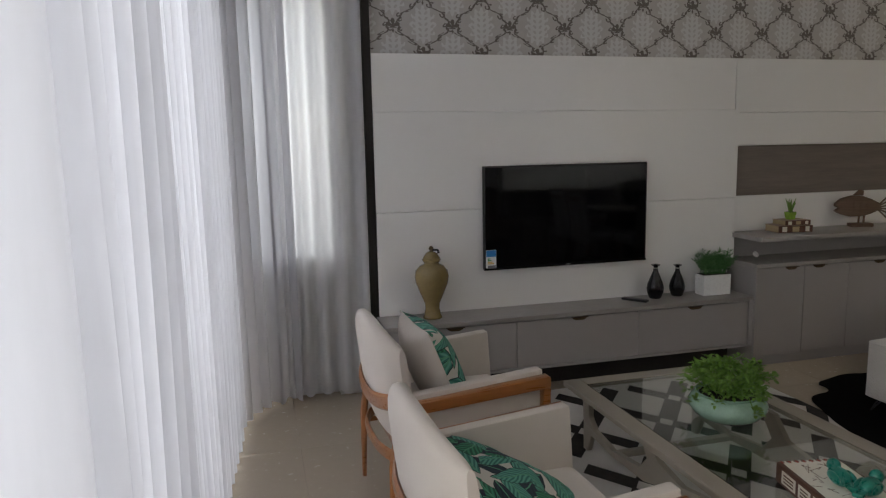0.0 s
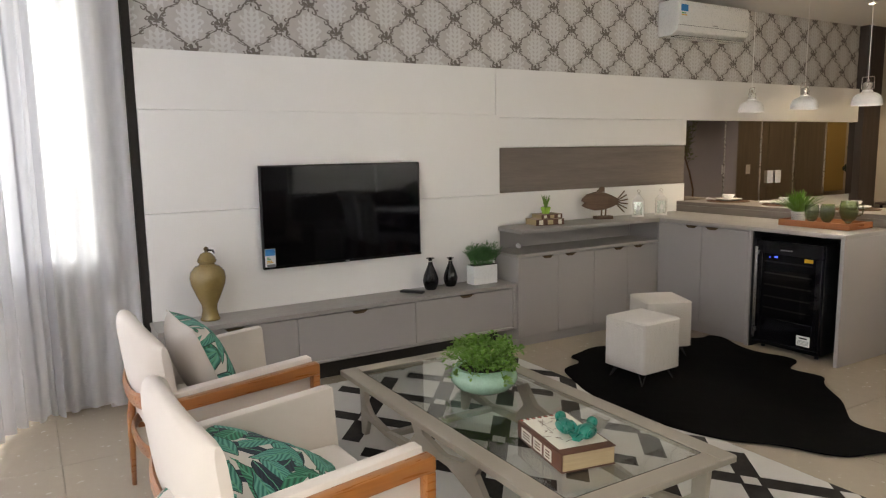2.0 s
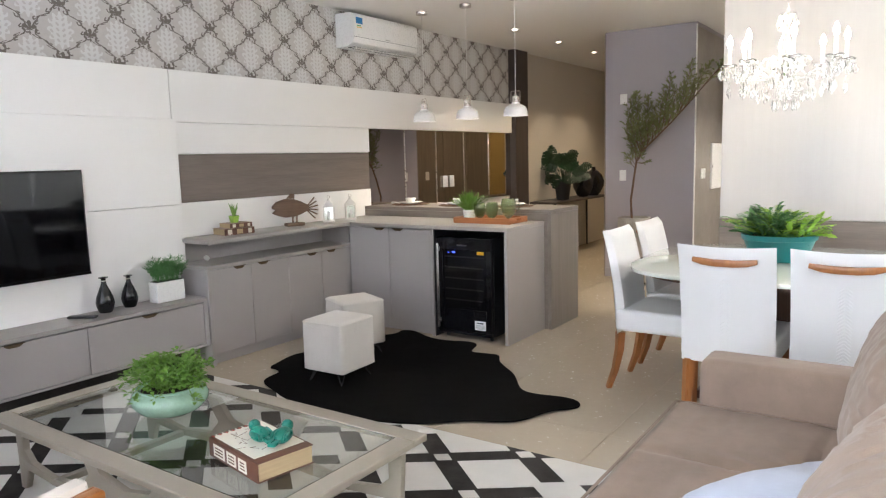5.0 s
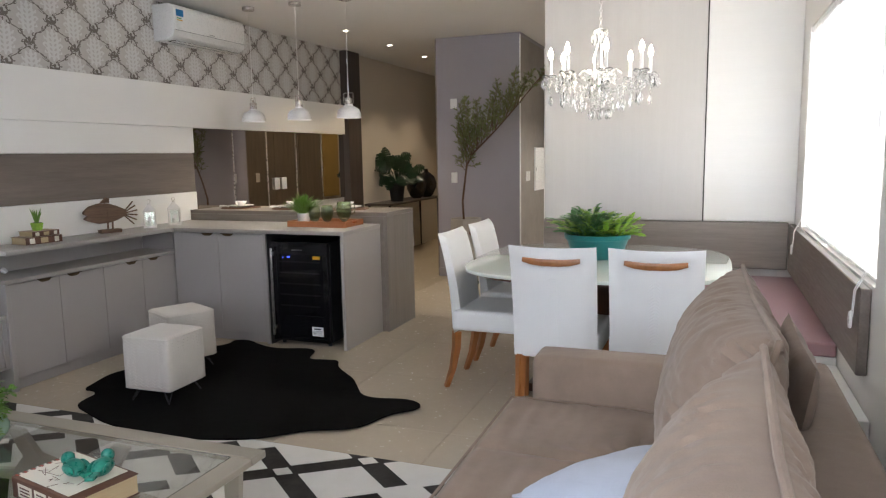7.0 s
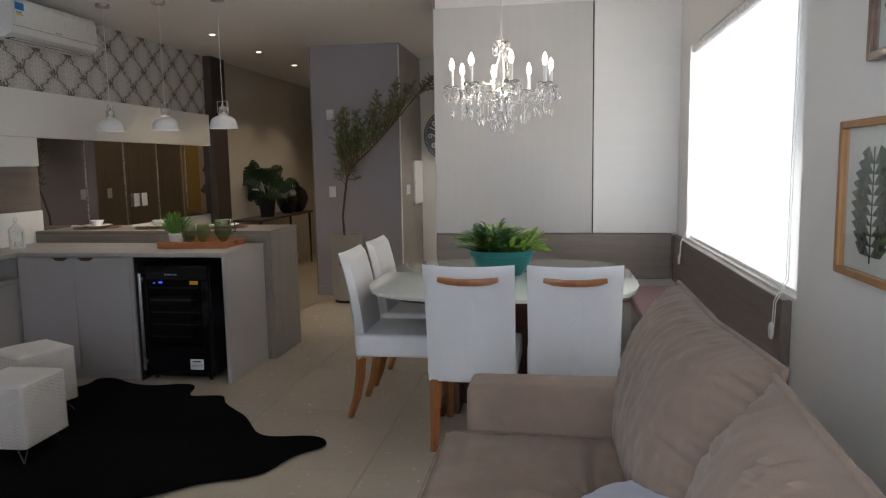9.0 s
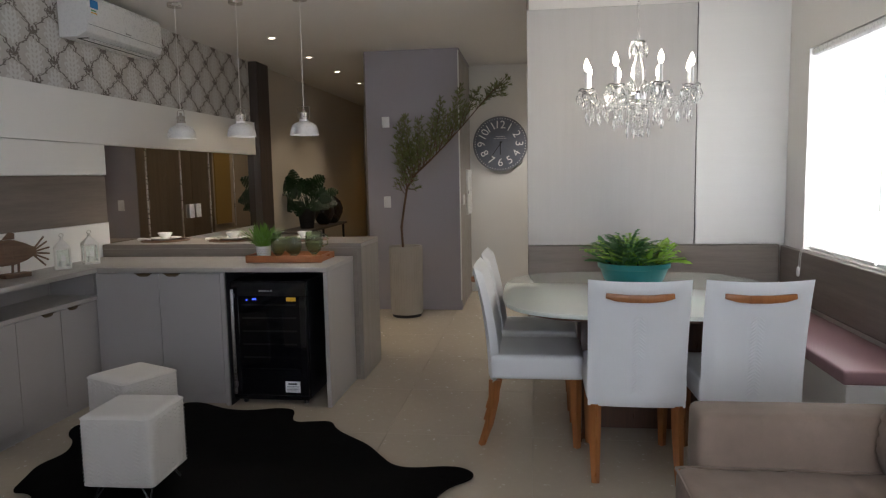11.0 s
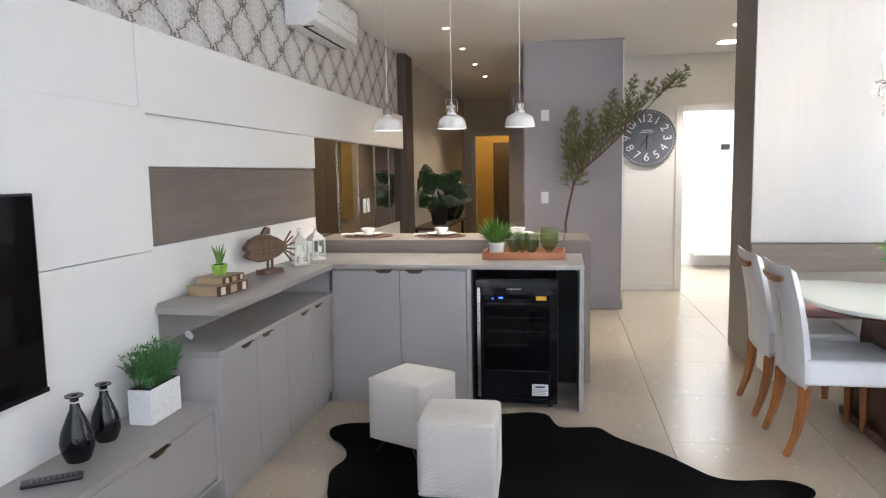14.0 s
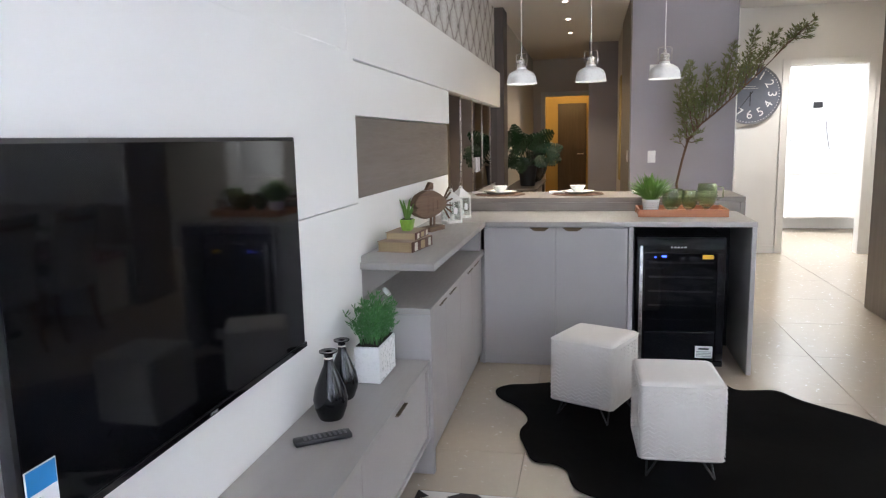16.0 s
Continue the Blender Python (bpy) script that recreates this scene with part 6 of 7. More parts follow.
# places laid on the bar


def bowl_setting(x, y, turn):
    mt = thing("placemat", (x, y, BARZ), "round woven brown placemat on the bar", "placemat", "placemats")
    b = lathe([(0, 0.0005), (0.175, 0.0005), (0.178, 0.003), (0.175, 0.006), (0, 0.006)], 0, 0, 48)
    b.transform(Matrix.Translation((x, y, BARZ)))
    part("weave", b, "mat_rattan", mt)
    b = bmesh.new()
    for k in range(8):
        r = 0.02 + k * 0.021
        tube([(x + r * math.cos(t), y + r * math.sin(t), BARZ + 0.006) for t in [q * 2 * math.pi / 36 for q in range(36)]], 0.0016, 4, bm=b, closed=True)
    part("ring", b, "mat_rattan", mt)
    z = BARZ + 0.0085
    p = thing("plate", (x, y, z), "white porcelain plate on a placemat", "plate", "plates")
    part("body", lathe([(0, z), (0.065, z), (0.115, z + 0.014), (0.117, z + 0.017), (0.068, z + 0.005), (0, z + 0.005)], x, y, 40), "porcelain", p)
    z2 = z + 0.0055
    p = thing("bowl", (x, y, z2), "small white porcelain bowl standing on a plate", "bowl", "bowls")
    part("body", lathe([(0, z2), (0.027, z2), (0.030, z2 + 0.006), (0.052, z2 + 0.042), (0.054, z2 + 0.048), (0.051, z2 + 0.048), (0.030, z2 + 0.012), (0, z2 + 0.010)], x, y, 36), "porcelain", p)
    n = thing("napkin", (0, 0, 0), "rolled white cloth napkin beside a plate", "napkin", "napkins")
    part("cloth", tube([(-0.05, 0, 0.006), (-0.02, 0.004, 0.012), (0.02, 0.0, 0.013), (0.055, -0.004, 0.008)], [0.006, 0.011, 0.014, 0.020], 10, flat=0.6), "porcelain", n)
    n.matrix_world = pose(x - 0.05, y + 0.135, BARZ + 0.0075, 0, 0, 80 + turn)


for k, y in enumerate((4.07, 3.53, 2.98)):
    bowl_setting(5.47, y, 8 * k)

# wine fridge
fr = thing("wine_fridge", (4.87, 2.95, 0), "black wine fridge with glass door and silver handle", "wine fridge")
part("body", box(4.655, 5.16, 2.70, 3.185, 0.03, 0.785, 0.006), "black_plastic", fr)
d = part("door", box(4.615, 4.650, 2.70, 3.185, 0.035, 0.065, 0.003), "black_gloss", fr)
for b in (box(4.615, 4.650, 2.70, 3.185, 0.690, 0.782, 0.003), box(4.615, 4.650, 2.70, 2.745, 0.066, 0.689, 0.003), box(4.615, 4.650, 3.135, 3.185, 0.066, 0.689, 0.003), box(4.615, 4.650, 2.7455, 3.1345, 0.066, 0.235, 0.003)):
    part("door_frame", b, "black_gloss", d)
part("glass_pane", box(4.620, 4.626, 2.7455, 3.1345, 0.2355, 0.6895, 0), "glass", d, "dark tinted door glass").active_material = M["screen"]
part("handle", box(4.575, 4.590, 3.150, 3.170, 0.08, 0.74, 0.006, 3), "steel", d, "long silver bar handle")
part("handle_mount", box(4.590, 4.6145, 3.155, 3.166, 0.12, 0.15, 0.002), "steel", d)
part("handle_mount", box(4.590, 4.6145, 3.155, 3.166, 0.68, 0.71, 0.002), "steel", d)
for k in range(5):
    z = 0.30 + k * 0.083
    part("shelf_front", box(4.6187, 4.6195, 2.765, 3.115, z, z + 0.012, 0), "black_gloss", d, "faint wooden shelf front behind the glass")
part("control_light", box(4.6182, 4.6194, 3.02, 3.045, 0.668, 0.678, 0), "led_blue", d, "blue digits")
part("control_light", box(4.6182, 4.6194, 3.075, 3.085, 0.664, 0.672, 0), "led_blue", d)
part("sticker", box(4.6182, 4.6194, 2.765, 2.825, 0.660, 0.684, 0), "yellow", d, "amber sticker")
for k in range(5):
    part("badge", box(4.6135, 4.6148, 2.985 - k * 0.018, 2.997 - k * 0.018, 0.722, 0.731, 0), "steel", d, "silver maker's bars")
s = part("warning_label", box(4.6138, 4.6149, 2.755, 2.850, 0.085, 0.155, 0), "paper", d, "white warning label")
s.active_material = M["white_plastic"]
part("label_bar", box(4.6130, 4.6137, 2.775, 2.832, 0.134, 0.144, 0), "black_plastic", s)
for k in range(4):
    part("label_bar", box(4.6130, 4.6137, 2.762, 2.842, 0.094 + k * 0.009, 0.097 + k * 0.009, 0), "grey_ink", s)
for y in (2.74, 3.14):
    for x in (4.68, 5.12):
        part("foot", lathe([(0, 0), (0.015, 0), (0.015, 0.0295), (0, 0.0295)], x, y, 12), "black_plastic", fr)

# pendant lamps over the worktop


def pendant(y, turn):
    x, z = 5.52, 1.725
    p = thing("pendant_lamp", (x, y, CEIL), "white enamel pendant lamp with a nickel neck and wire yoke, lit", "pendant lamp", "pendant lamps over the bar")
    part("shade", lathe([(r, z + h) for r, h in [(0.104, 0), (0.104, 0.006), (0.098, 0.045), (0.086, 0.072), (0.058, 0.090), (0.036, 0.098), (0.034, 0.112), (0.0, 0.112), (0.0, 0.106), (0.030, 0.104), (0.052, 0.086), (0.080, 0.068), (0.094, 0.042), (0.100, 0.002)]], x, y, 40), "white_metal", p)
    part("neck", lathe([(r, z + h) for r, h in [(0, 0.1125), (0.032, 0.1125), (0.032, 0.128), (0.028, 0.130), (0.028, 0.140), (0.031, 0.142), (0.031, 0.160), (0.022, 0.166), (0.010, 0.170), (0.008, 0.19), (0, 0.19)]], x, y, 28), "nickel", p, "ribbed nickel neck")
    a = radians(turn)
    part("yoke", tube([(x + s * math.cos(a), y + s * math.sin(a), z + h) for s, h in ((-0.032, 0.118), (-0.044, 0.122), (-0.044, 0.198), (-0.038, 0.206), (0.038, 0.206), (0.044, 0.198), (0.044, 0.122), (0.032, 0.118))], 0.003, 6), "nickel", p, "wire yoke")
    part("cord", tube([(x, y, z + 0.19), (x, y, CEIL - 0.029)], 0.0028, 6), "white_plastic", p)
    part("canopy", lathe([(0, CEIL - 0.028), (0.050, CEIL - 0.028), (0.052, CEIL - 0.025), (0.052, CEIL - 0.001), (0, CEIL - 0.001)], x, y, 32), "nickel", p)
    part("bulb", lathe([(0, z + 0.02), (0.018, z + 0.025), (0.028, z + 0.045), (0.026, z + 0.066), (0.014, z + 0.095), (0, z + 0.10)], x, y, 20), "bulb_soft", p, "lit lamp bulb")


for k, y in enumerate((3.918, 3.448, 2.967)):
    pendant(y, (60, 75, 90)[k])

# air conditioner
ac = thing("air_conditioner", (5.45, 4.33, 2.38), "white wall-mounted split air conditioner with an energy label", "air conditioner")
prof = [(4.434, 2.375), (4.30, 2.375), (4.235, 2.405), (4.218, 2.45), (4.216, 2.62), (4.235, 2.655), (4.27, 2.665), (4.434, 2.665)]
part("body", prism(prof, 4.93, 5.86, "x", 0.008), "white_plastic", ac)
part("vent", box(4.97, 5.82, 4.255, 4.33, 2.3705, 2.3745, 0.001), "black_matt", ac, "dark air slot")
part("flap", box(4.98, 5.81, 4.245, 4.300, 2.366, 2.3700, 0.002), "white_plastic", ac)
part("seam", box(4.932, 5.858, 4.2145, 4.2158, 2.452, 2.455, 0), "grey_ink", ac, "thin panel seam")
s = part("energy_label", box(4.955, 5.045, 4.2140, 4.2155, 2.47, 2.62, 0), "white_plastic", ac)
part("label_head", box(4.957, 5.043, 4.2132, 4.2138, 2.565, 2.618, 0), "blue", s)
part("label_bar", box(4.965, 5.02, 4.2132, 4.2138, 2.545, 2.553, 0), "green_ink", s)
part("label_bar", box(4.965, 5.03, 4.2132, 4.2138, 2.530, 2.538, 0), "yellow", s)
part("badge", box(5.36, 5.43, 4.2145, 4.2158, 2.466, 2.474, 0), "steel", ac)

# chandelier
CX, CY = 4.50, 0.745
chn = thing("chandelier", (CX, CY, CEIL), "crystal chandelier with eight lit candle bulbs over the dining table", "chandelier")
part("canopy", lathe([(0, CEIL - 0.03), (0.03, CEIL - 0.03), (0.055, CEIL - 0.001), (0, CEIL - 0.001)], CX, CY, 24), "chrome", chn)
b = bmesh.new()
zz = CEIL - 0.032
k = 0
while zz > 2.13:
    q = [(CX + 0.008 * math.cos(t) * (k % 2), CY + 0.008 * math.cos(t) * (1 - k % 2), zz - 0.014 + 0.014 * math.sin(t)) for t in [n * math.pi / 4 for n in range(8)]]
    tube(q, 0.0011, 4, bm=b, closed=True)
    zz -= 0.022
    k += 1
part("chain", b, "chrome", chn)
part("crown", lathe([(0, 2.125), (0.012, 2.12), (0.030, 2.110), (0.040, 2.112), (0.042, 2.108), (0.030, 2.100), (0.016, 2.09), (0.012, 2.07), (0, 2.07)], CX, CY, 24), "crystal", chn)
part("stem", lathe([(0, 2.07), (0.012, 2.07), (0.016, 2.03), (0.030, 1.99), (0.040, 1.94), (0.034, 1.90), (0.018, 1.87), (0.014, 1.85), (0, 1.85)], CX, CY, 20), "crystal", chn, "tall crystal vase column")
part("hub", lathe([(0, 1.849), (0.03, 1.845), (0.045, 1.83), (0.045, 1.80), (0.02, 1.78), (0.012, 1.74), (0.02, 1.72), (0, 1.71)], CX, CY, 20), "chrome", chn)
part("bottom_ball", lathe([(0, 1.60), (0.012, 1.605), (0.020, 1.62), (0.012, 1.64), (0.0, 1.645)], CX, CY, 14), "crystal", chn)


def drop_mesh():
    """A faceted kite-shaped pendant."""
    b = lathe([(0, -0.066), (0.010, -0.052), (0.0185, -0.036), (0.012, -0.016), (0.003, -0.003), (0, 0)], 0, 0, 8, squash=0.6)
    return finish(b, "crystal_drop", "crystal", False)


def bead_mesh():
    b = bmesh.new()
    bmesh.ops.create_icosphere(b, subdivisions=1, radius=0.0065)
    return finish(b, "bead", "crystal", False)


DROP, BEAD = drop_mesh(), bead_mesh()


def hang(me, name, p, rz=0.0, parent=chn):
    ob = new(name, me)
    ob.parent = parent
    ob.location = Vector(p) - BASE[parent]
    ob.rotation_euler = (0, 0, rz)
    return ob


AR = 0.288
for k in range(8):
    a = 2 * math.pi * k / 8 + 0.25
    ca, sa = math.cos(a), math.sin(a)

    def P(r, z):
        return (CX + r * ca, CY + r * sa, z)
    pts = [P(0.03, 1.80), P(0.055, 1.775), P(0.085, 1.762), P(0.12, 1.765), P(0.155, 1.788), P(0.185, 1.803), P(0.215, 1.800), P(0.245, 1.795), P(0.27, 1.81), P(AR, 1.838)]
    part("arm", tube(pts, [0.008, 0.0075, 0.007, 0.007, 0.0065, 0.006, 0.006, 0.006, 0.006, 0.007], 8), "crystal", chn, "curved glass arm")
    scroll = [P(0.035, 1.80), P(0.05, 1.84), P(0.075, 1.875), P(0.105, 1.882), P(0.125, 1.862), P(0.122, 1.838), P(0.103, 1.828), P(0.092, 1.842), P(0.10, 1.855)]
    part("upper_scroll", tube(scroll, [0.006, 0.006, 0.0055, 0.005, 0.005, 0.0045, 0.004, 0.0035, 0.003], 8), "crystal", chn, "curled glass scroll")
    x, y, _ = P(AR, 0)
    bm = bmesh.new()
    lathe([(0.010, 1.842), (0.022, 1.843), (0.044, 1.851), (0.047, 1.857), (0.042, 1.855), (0.021, 1.848), (0.010, 1.848)], x, y, 20, bm=bm)
    for v in bm.verts:
        q = math.atan2(v.co.y - y, v.co.x - x)
        if math.hypot(v.co.x - x, v.co.y - y) > 0.03:
            v.co.z += 0.004 * math.cos(q * 5)
    part("drip_pan", bm, "crystal", chn, "scalloped glass drip pan")
    part("cup", lathe([(0, 1.838), (0.012, 1.842), (0.014, 1.856), (0.0115, 1.862), (0, 1.862)], x, y, 14), "chrome", chn)
    part("candle", lathe([(0, 1.8625), (0.0098, 1.8625), (0.0098, 1.950), (0, 1.950)], x, y, 14), "white_plastic", chn, "white candle sleeve")
    part("bulb", lathe([(0, 1.9505), (0.008, 1.952), (0.0145, 1.968), (0.0155, 1.980), (0.010, 2.001), (0.003, 2.018), (0, 2.020)], x, y, 14), "bulb", chn, "lit candle bulb")
    for q in range(5):
        t = a + q * 2 * math.pi / 5
        px, py = x + 0.043 * math.cos(t), y + 0.043 * math.sin(t)
        hang(BEAD, "bead", (px, py, 1.844))
        hang(DROP, "crystal_drop", (px, py, 1.836), t)
    for r, z, n in ((AR, 1.812, 5), (0.225, 1.782, 3), (0.135, 1.762, 4), (0.060, 1.745, 6)):
        for m in range(n):
            hang(BEAD, "bead", P(r, z - 0.0145 * m), a)
        hang(DROP, "crystal_drop", P(r, z - 0.0145 * n), -0.4)
    for n in range(12):
        f = (n + 0.5) / 12
        a3 = a + math.pi / 4 * f
        rr = AR - 0.05 * math.sin(math.pi * f)
        hang(BEAD, "bead", (CX + rr * math.cos(a3), CY + rr * math.sin(a3), 1.838 - 0.075 * 4 * f * (1 - f)))
    a3 = a + math.pi / 8
    hang(DROP, "crystal_drop", (CX + 0.238 * math.cos(a3), CY + 0.238 * math.sin(a3), 1.757), a3 + 1.57)
    for n in range(7):
        f = (n + 1) / 8
        hang(BEAD, "bead", P(0.055 * (1 - 0.6 * f), 1.79 - 0.15 * f), a)
    hang(BEAD, "bead", P(0.042, 2.098), a)
    hang(DROP, "crystal_drop", P(0.046, 2.090), a + 1.57)

# plant on the dining table
TT = 0.7625
fp = thing("fern_planter", (4.53, 0.755, TT), "teal enamel bowl full of bright green ferns on the dining table", "plant")
part("bowl", lathe([(r, TT + z) for r, z in [(0, 0), (0.125, 0), (0.13, 0.008), (0.165, 0.06), (0.185, 0.115), (0.187, 0.12), (0.197, 0.122), (0.200, 0.15), (0.192, 0.152), (0.180, 0.125), (0.0, 0.125)]], 4.53, 0.755, 48), "teal", fp)
part("soil", lathe([(0, TT + 0.13), (0.178, TT + 0.13), (0.178, TT + 0.1255), (0, TT + 0.1255)], 4.53, 0.755, 32), "soil", fp)


def frond_clump(name, cx, cy, z, radius, height, count, material, parent, seed, leaf_len, leaf_w, pairs=9, droop=0.5):
    rng = random.Random(seed)
    b = bmesh.new()
    for k in range(count):
        a = rng.uniform(0, 2 * math.pi)
        reach = radius * rng.uniform(0.25, 1.0)
        h = height * rng.uniform(0.45, 1.05) * (1 - 0.45 * (reach / radius) ** 2)
        r0 = rng.uniform(0, 0.4) * radius * 0.5
        p0 = Vector((cx + r0 * math.cos(a), cy + r0 * math.sin(a), z))
        p2 = Vector((cx + reach * math.cos(a), cy + reach * math.sin(a), z + h))
        p1 = (p0 + p2) / 2 + Vector((0, 0, h * droop))
        pts = [p0 * (1 - f) ** 2 + p1 * 2 * f * (1 - f) + p2 * f * f for f in [n / 6 for n in range(7)]]
        tube(pts, [0.0022, 0.002, 0.0018, 0.0015, 0.0012, 0.001, 0.0006], 3, bm=b)
        for q in range(pairs):
            f = 0.25 + 0.75 * q / pairs
            c = p0 * (1 - f) ** 2 + p1 * 2 * f * (1 - f) + p2 * f * f
            d = ((p1 - p0) * (1 - f) + (p2 - p1) * f).normalized()
            s = d.cross(Vector((0, 0, 1)))
            s = s.normalized() if s.length > 1e-3 else Vector((1, 0, 0))
            for sg in (-1, 1):
                leaf_at(b, c, s * sg + d * 0.7 + Vector((0, 0, rng.uniform(-0.2, 0.3))), leaf_len * (1.15 - 0.6 * f) * rng.uniform(0.8, 1.2), leaf_w, 0.2, 0.2)
    return part(name, b, material, parent, smooth=False)


frond_clump("fern", 4.53, 0.755, TT + 0.13, 0.31, 0.17, 60, "leaf_bright", fp, 1, 0.042, 0.022, 9, 0.35)
rng = random.Random(21)
for nm, mat, count, side in (("tongue_fern", "leaf_bright", 30, -1), ("dark_fern", "leaf_blue", 16, 1)):
    b = bmesh.new()
    for k in range(count):
        a = rng.uniform(0, 2 * math.pi)
        c0 = Vector((4.53, 0.755 + side * 0.07, TT + 0.13))
        lean = rng.uniform(0.5, 2.2)
        d = Vector((math.cos(a) * lean, math.sin(a) * lean, 1)).normalized()
        s_ = d.cross(Vector((rng.uniform(-0.5, 0.5), rng.uniform(-0.5, 0.5), 1))).normalized()
        ln, wd = rng.uniform(0.13, 0.23), rng.uniform(0.013, 0.020)
        left, right, mid = [], [], []
        for q in range(15):
            f = q / 14
            c = c0 + Vector((math.cos(a), math.sin(a), 0)) * 0.07 + d * ln * f - Vector((0, 0, 0.16 * ln * lean * f * f))
            w = wd * (0.35 + 1.1 * f) * (1 if f < 0.85 else (1 - f) / 0.15 + 0.05) * (1.0 if q % 2 else 0.62)
            mid.append(b.verts.new(c))
            left.append(b.verts.new(c + s_ * w + Vector((0, 0, 0.004))))
            right.append(b.verts.new(c - s_ * w + Vector((0, 0, 0.004))))
        for q in range(14):
            b.faces.new((mid[q], mid[q + 1], left[q + 1], left[q]))
            b.faces.new((right[q], right[q + 1], mid[q + 1], mid[q]))
    part(nm, b, mat, fp, "lobed tongue-shaped fronds", smooth=False)
frond_clump("fern", 4.50, 0.80, TT + 0.13, 0.27, 0.20, 80, "leaf_blue", fp, 2, 0.028, 0.018, 13, 0.5)

# olive tree in its planter
ot = thing("potted_tree", (7.44, 2.60, 0), "slender leaning olive tree in a tall beige planter", "tree")
part("planter", lathe([(0, 0.03), (0.155, 0.03), (0.158, 0.04), (0.165, 0.70), (0.168, 0.715), (0.150, 0.715), (0.148, 0.66), (0, 0.66)], 7.44, 2.60, 40), "pot_beige", ot, "tall beige cylinder planter")
b = bmesh.new()
for k in range(40):
    a = 2 * math.pi * k / 40
    tube([(7.44 + 0.161 * math.cos(a), 2.60 + 0.161 * math.sin(a), 0.06), (7.44 + 0.167 * math.cos(a), 2.60 + 0.167 * math.sin(a), 0.69)], 0.003, 4, bm=b)
part("ribs", b, "pot_beige", ot)
part("plinth", lathe([(0, 0), (0.145, 0), (0.145, 0.0295), (0, 0.0295)], 7.44, 2.60, 32), "black_matt", ot)
part("soil", lathe([(0, 0.668), (0.147, 0.668), (0.147, 0.6605), (0, 0.6605)], 7.44, 2.60, 24), "soil", ot)
trunk = [Vector(p) for p in ((7.46, 2.63, 0.66), (7.45, 2.64, 0.9), (7.42, 2.60, 1.12), (7.38, 2.56, 1.30), (7.36, 2.46, 1.44), (7.33, 2.33, 1.55), (7.31, 2.17, 1.70), (7.28, 1.99, 1.88), (7.25, 1.78, 2.11), (7.23, 1.56, 2.33))]
part("trunk", tube(trunk, [0.012, 0.0115, 0.011, 0.0105, 0.009, 0.008, 0.007, 0.005, 0.0035, 0.002], 8), "bark", ot)
rng = random.Random(12)
b, bl_ = bmesh.new(), bmesh.new()


def along(f):
    s = f * (len(trunk) - 1)
    k = min(int(s), len(trunk) - 2)
    return trunk[k].lerp(trunk[k + 1], s - k)


# each sprig: where its tip stands (y, z) and how far up the limb it starts
SPRIGS = [(2.55, 2.05, 0.42), (2.64, 1.78, 0.36), (2.60, 1.92, 0.38), (2.62, 1.62, 0.33), (2.62, 1.44, 0.30), (2.44, 2.00, 0.46), (2.36, 1.86, 0.50), (2.28, 2.03, 0.55),
          (2.22, 2.18, 0.60), (2.14, 2.04, 0.62), (2.12, 1.90, 0.62), (2.02, 2.27, 0.70), (1.95, 2.10, 0.72), (1.86, 2.25, 0.78), (1.74, 2.20, 0.84), (1.68, 2.31, 0.88), (1.53, 2.37, 0.93),
          (2.46, 1.62, 0.38), (2.32, 1.72, 0.50), (2.42, 1.80, 0.44), (2.52, 1.76, 0.40), (2.22, 1.84, 0.56), (2.50, 1.48, 0.34), (2.04, 2.02, 0.68), (2.50, 1.36, 0.32), (1.62, 2.24, 0.90)]
for ty, tz, f0 in SPRIGS:
    for turn in range(2):
        p = along(f0 + rng.uniform(-0.02, 0.02))
        q = Vector((7.35 + rng.uniform(-0.14, 0.12) * (1.2 - f0), ty + rng.uniform(-0.035, 0.035), tz + rng.uniform(-0.07, 0.02) - 0.05 * turn))
        mid = (p + q) / 2 + Vector((rng.uniform(-0.03, 0.03), rng.uniform(-0.01, 0.04), rng.uniform(-0.02, 0.02)))
        tube([p, mid, q], [0.004, 0.0026, 0.0010], 4, bm=b)
        ln = (q - p).length
        steps = max(5, int(ln / 0.030))
        for m in range(steps):
            f = 0.22 + 0.78 * (m + 0.5) / steps
            c = p * (1 - f) ** 2 + mid * 2 * f * (1 - f) + q * f * f
            tg = ((mid - p) * (1 - f) + (q - mid) * f).normalized()
            g = m * 2.4 + turn
            side = (Vector((math.cos(g) * 0.8, math.sin(g), rng.uniform(-0.1, 0.2))) + tg * 0.9).normalized()
            tl = rng.uniform(0.05, 0.11) * (1.15 - 0.75 * f)
            tube([c, c + side * tl], [0.0013, 0.0006], 3, bm=b)
            for w in range(7):
                at_ = c + side * tl * (w + 1) / 7
                out = Vector((rng.uniform(-1, 1), rng.uniform(-1, 1), rng.uniform(-0.6, 0.8)))
                simple_leaf(bl_, at_, side * 0.9 + out * 0.75, rng.uniform(0.034, 0.054), 0.0125, rng)
part("branch", b, "bark", ot)
part("crown", bl_, "leaf_olive", ot, "airy crown of small narrow leaves", smooth=False)

# switches, sockets and the meter box


def plate(name, y, z, label, x=7.7745, w=0.075, h=0.118):
    p = thing(name, (x, y, z), label, "switch", "wall plates")
    part("plate", box(x - 0.009, x - 0.0005, y - w / 2, y + w / 2, z - h / 2, z + h / 2, 0.003, 2), "white_plastic", p)
    part("insert", box(x - 0.0115, x - 0.0093, y - 0.018, y + 0.018, z - 0.022, z + 0.022, 0.001), "white_plastic", p)
    return p


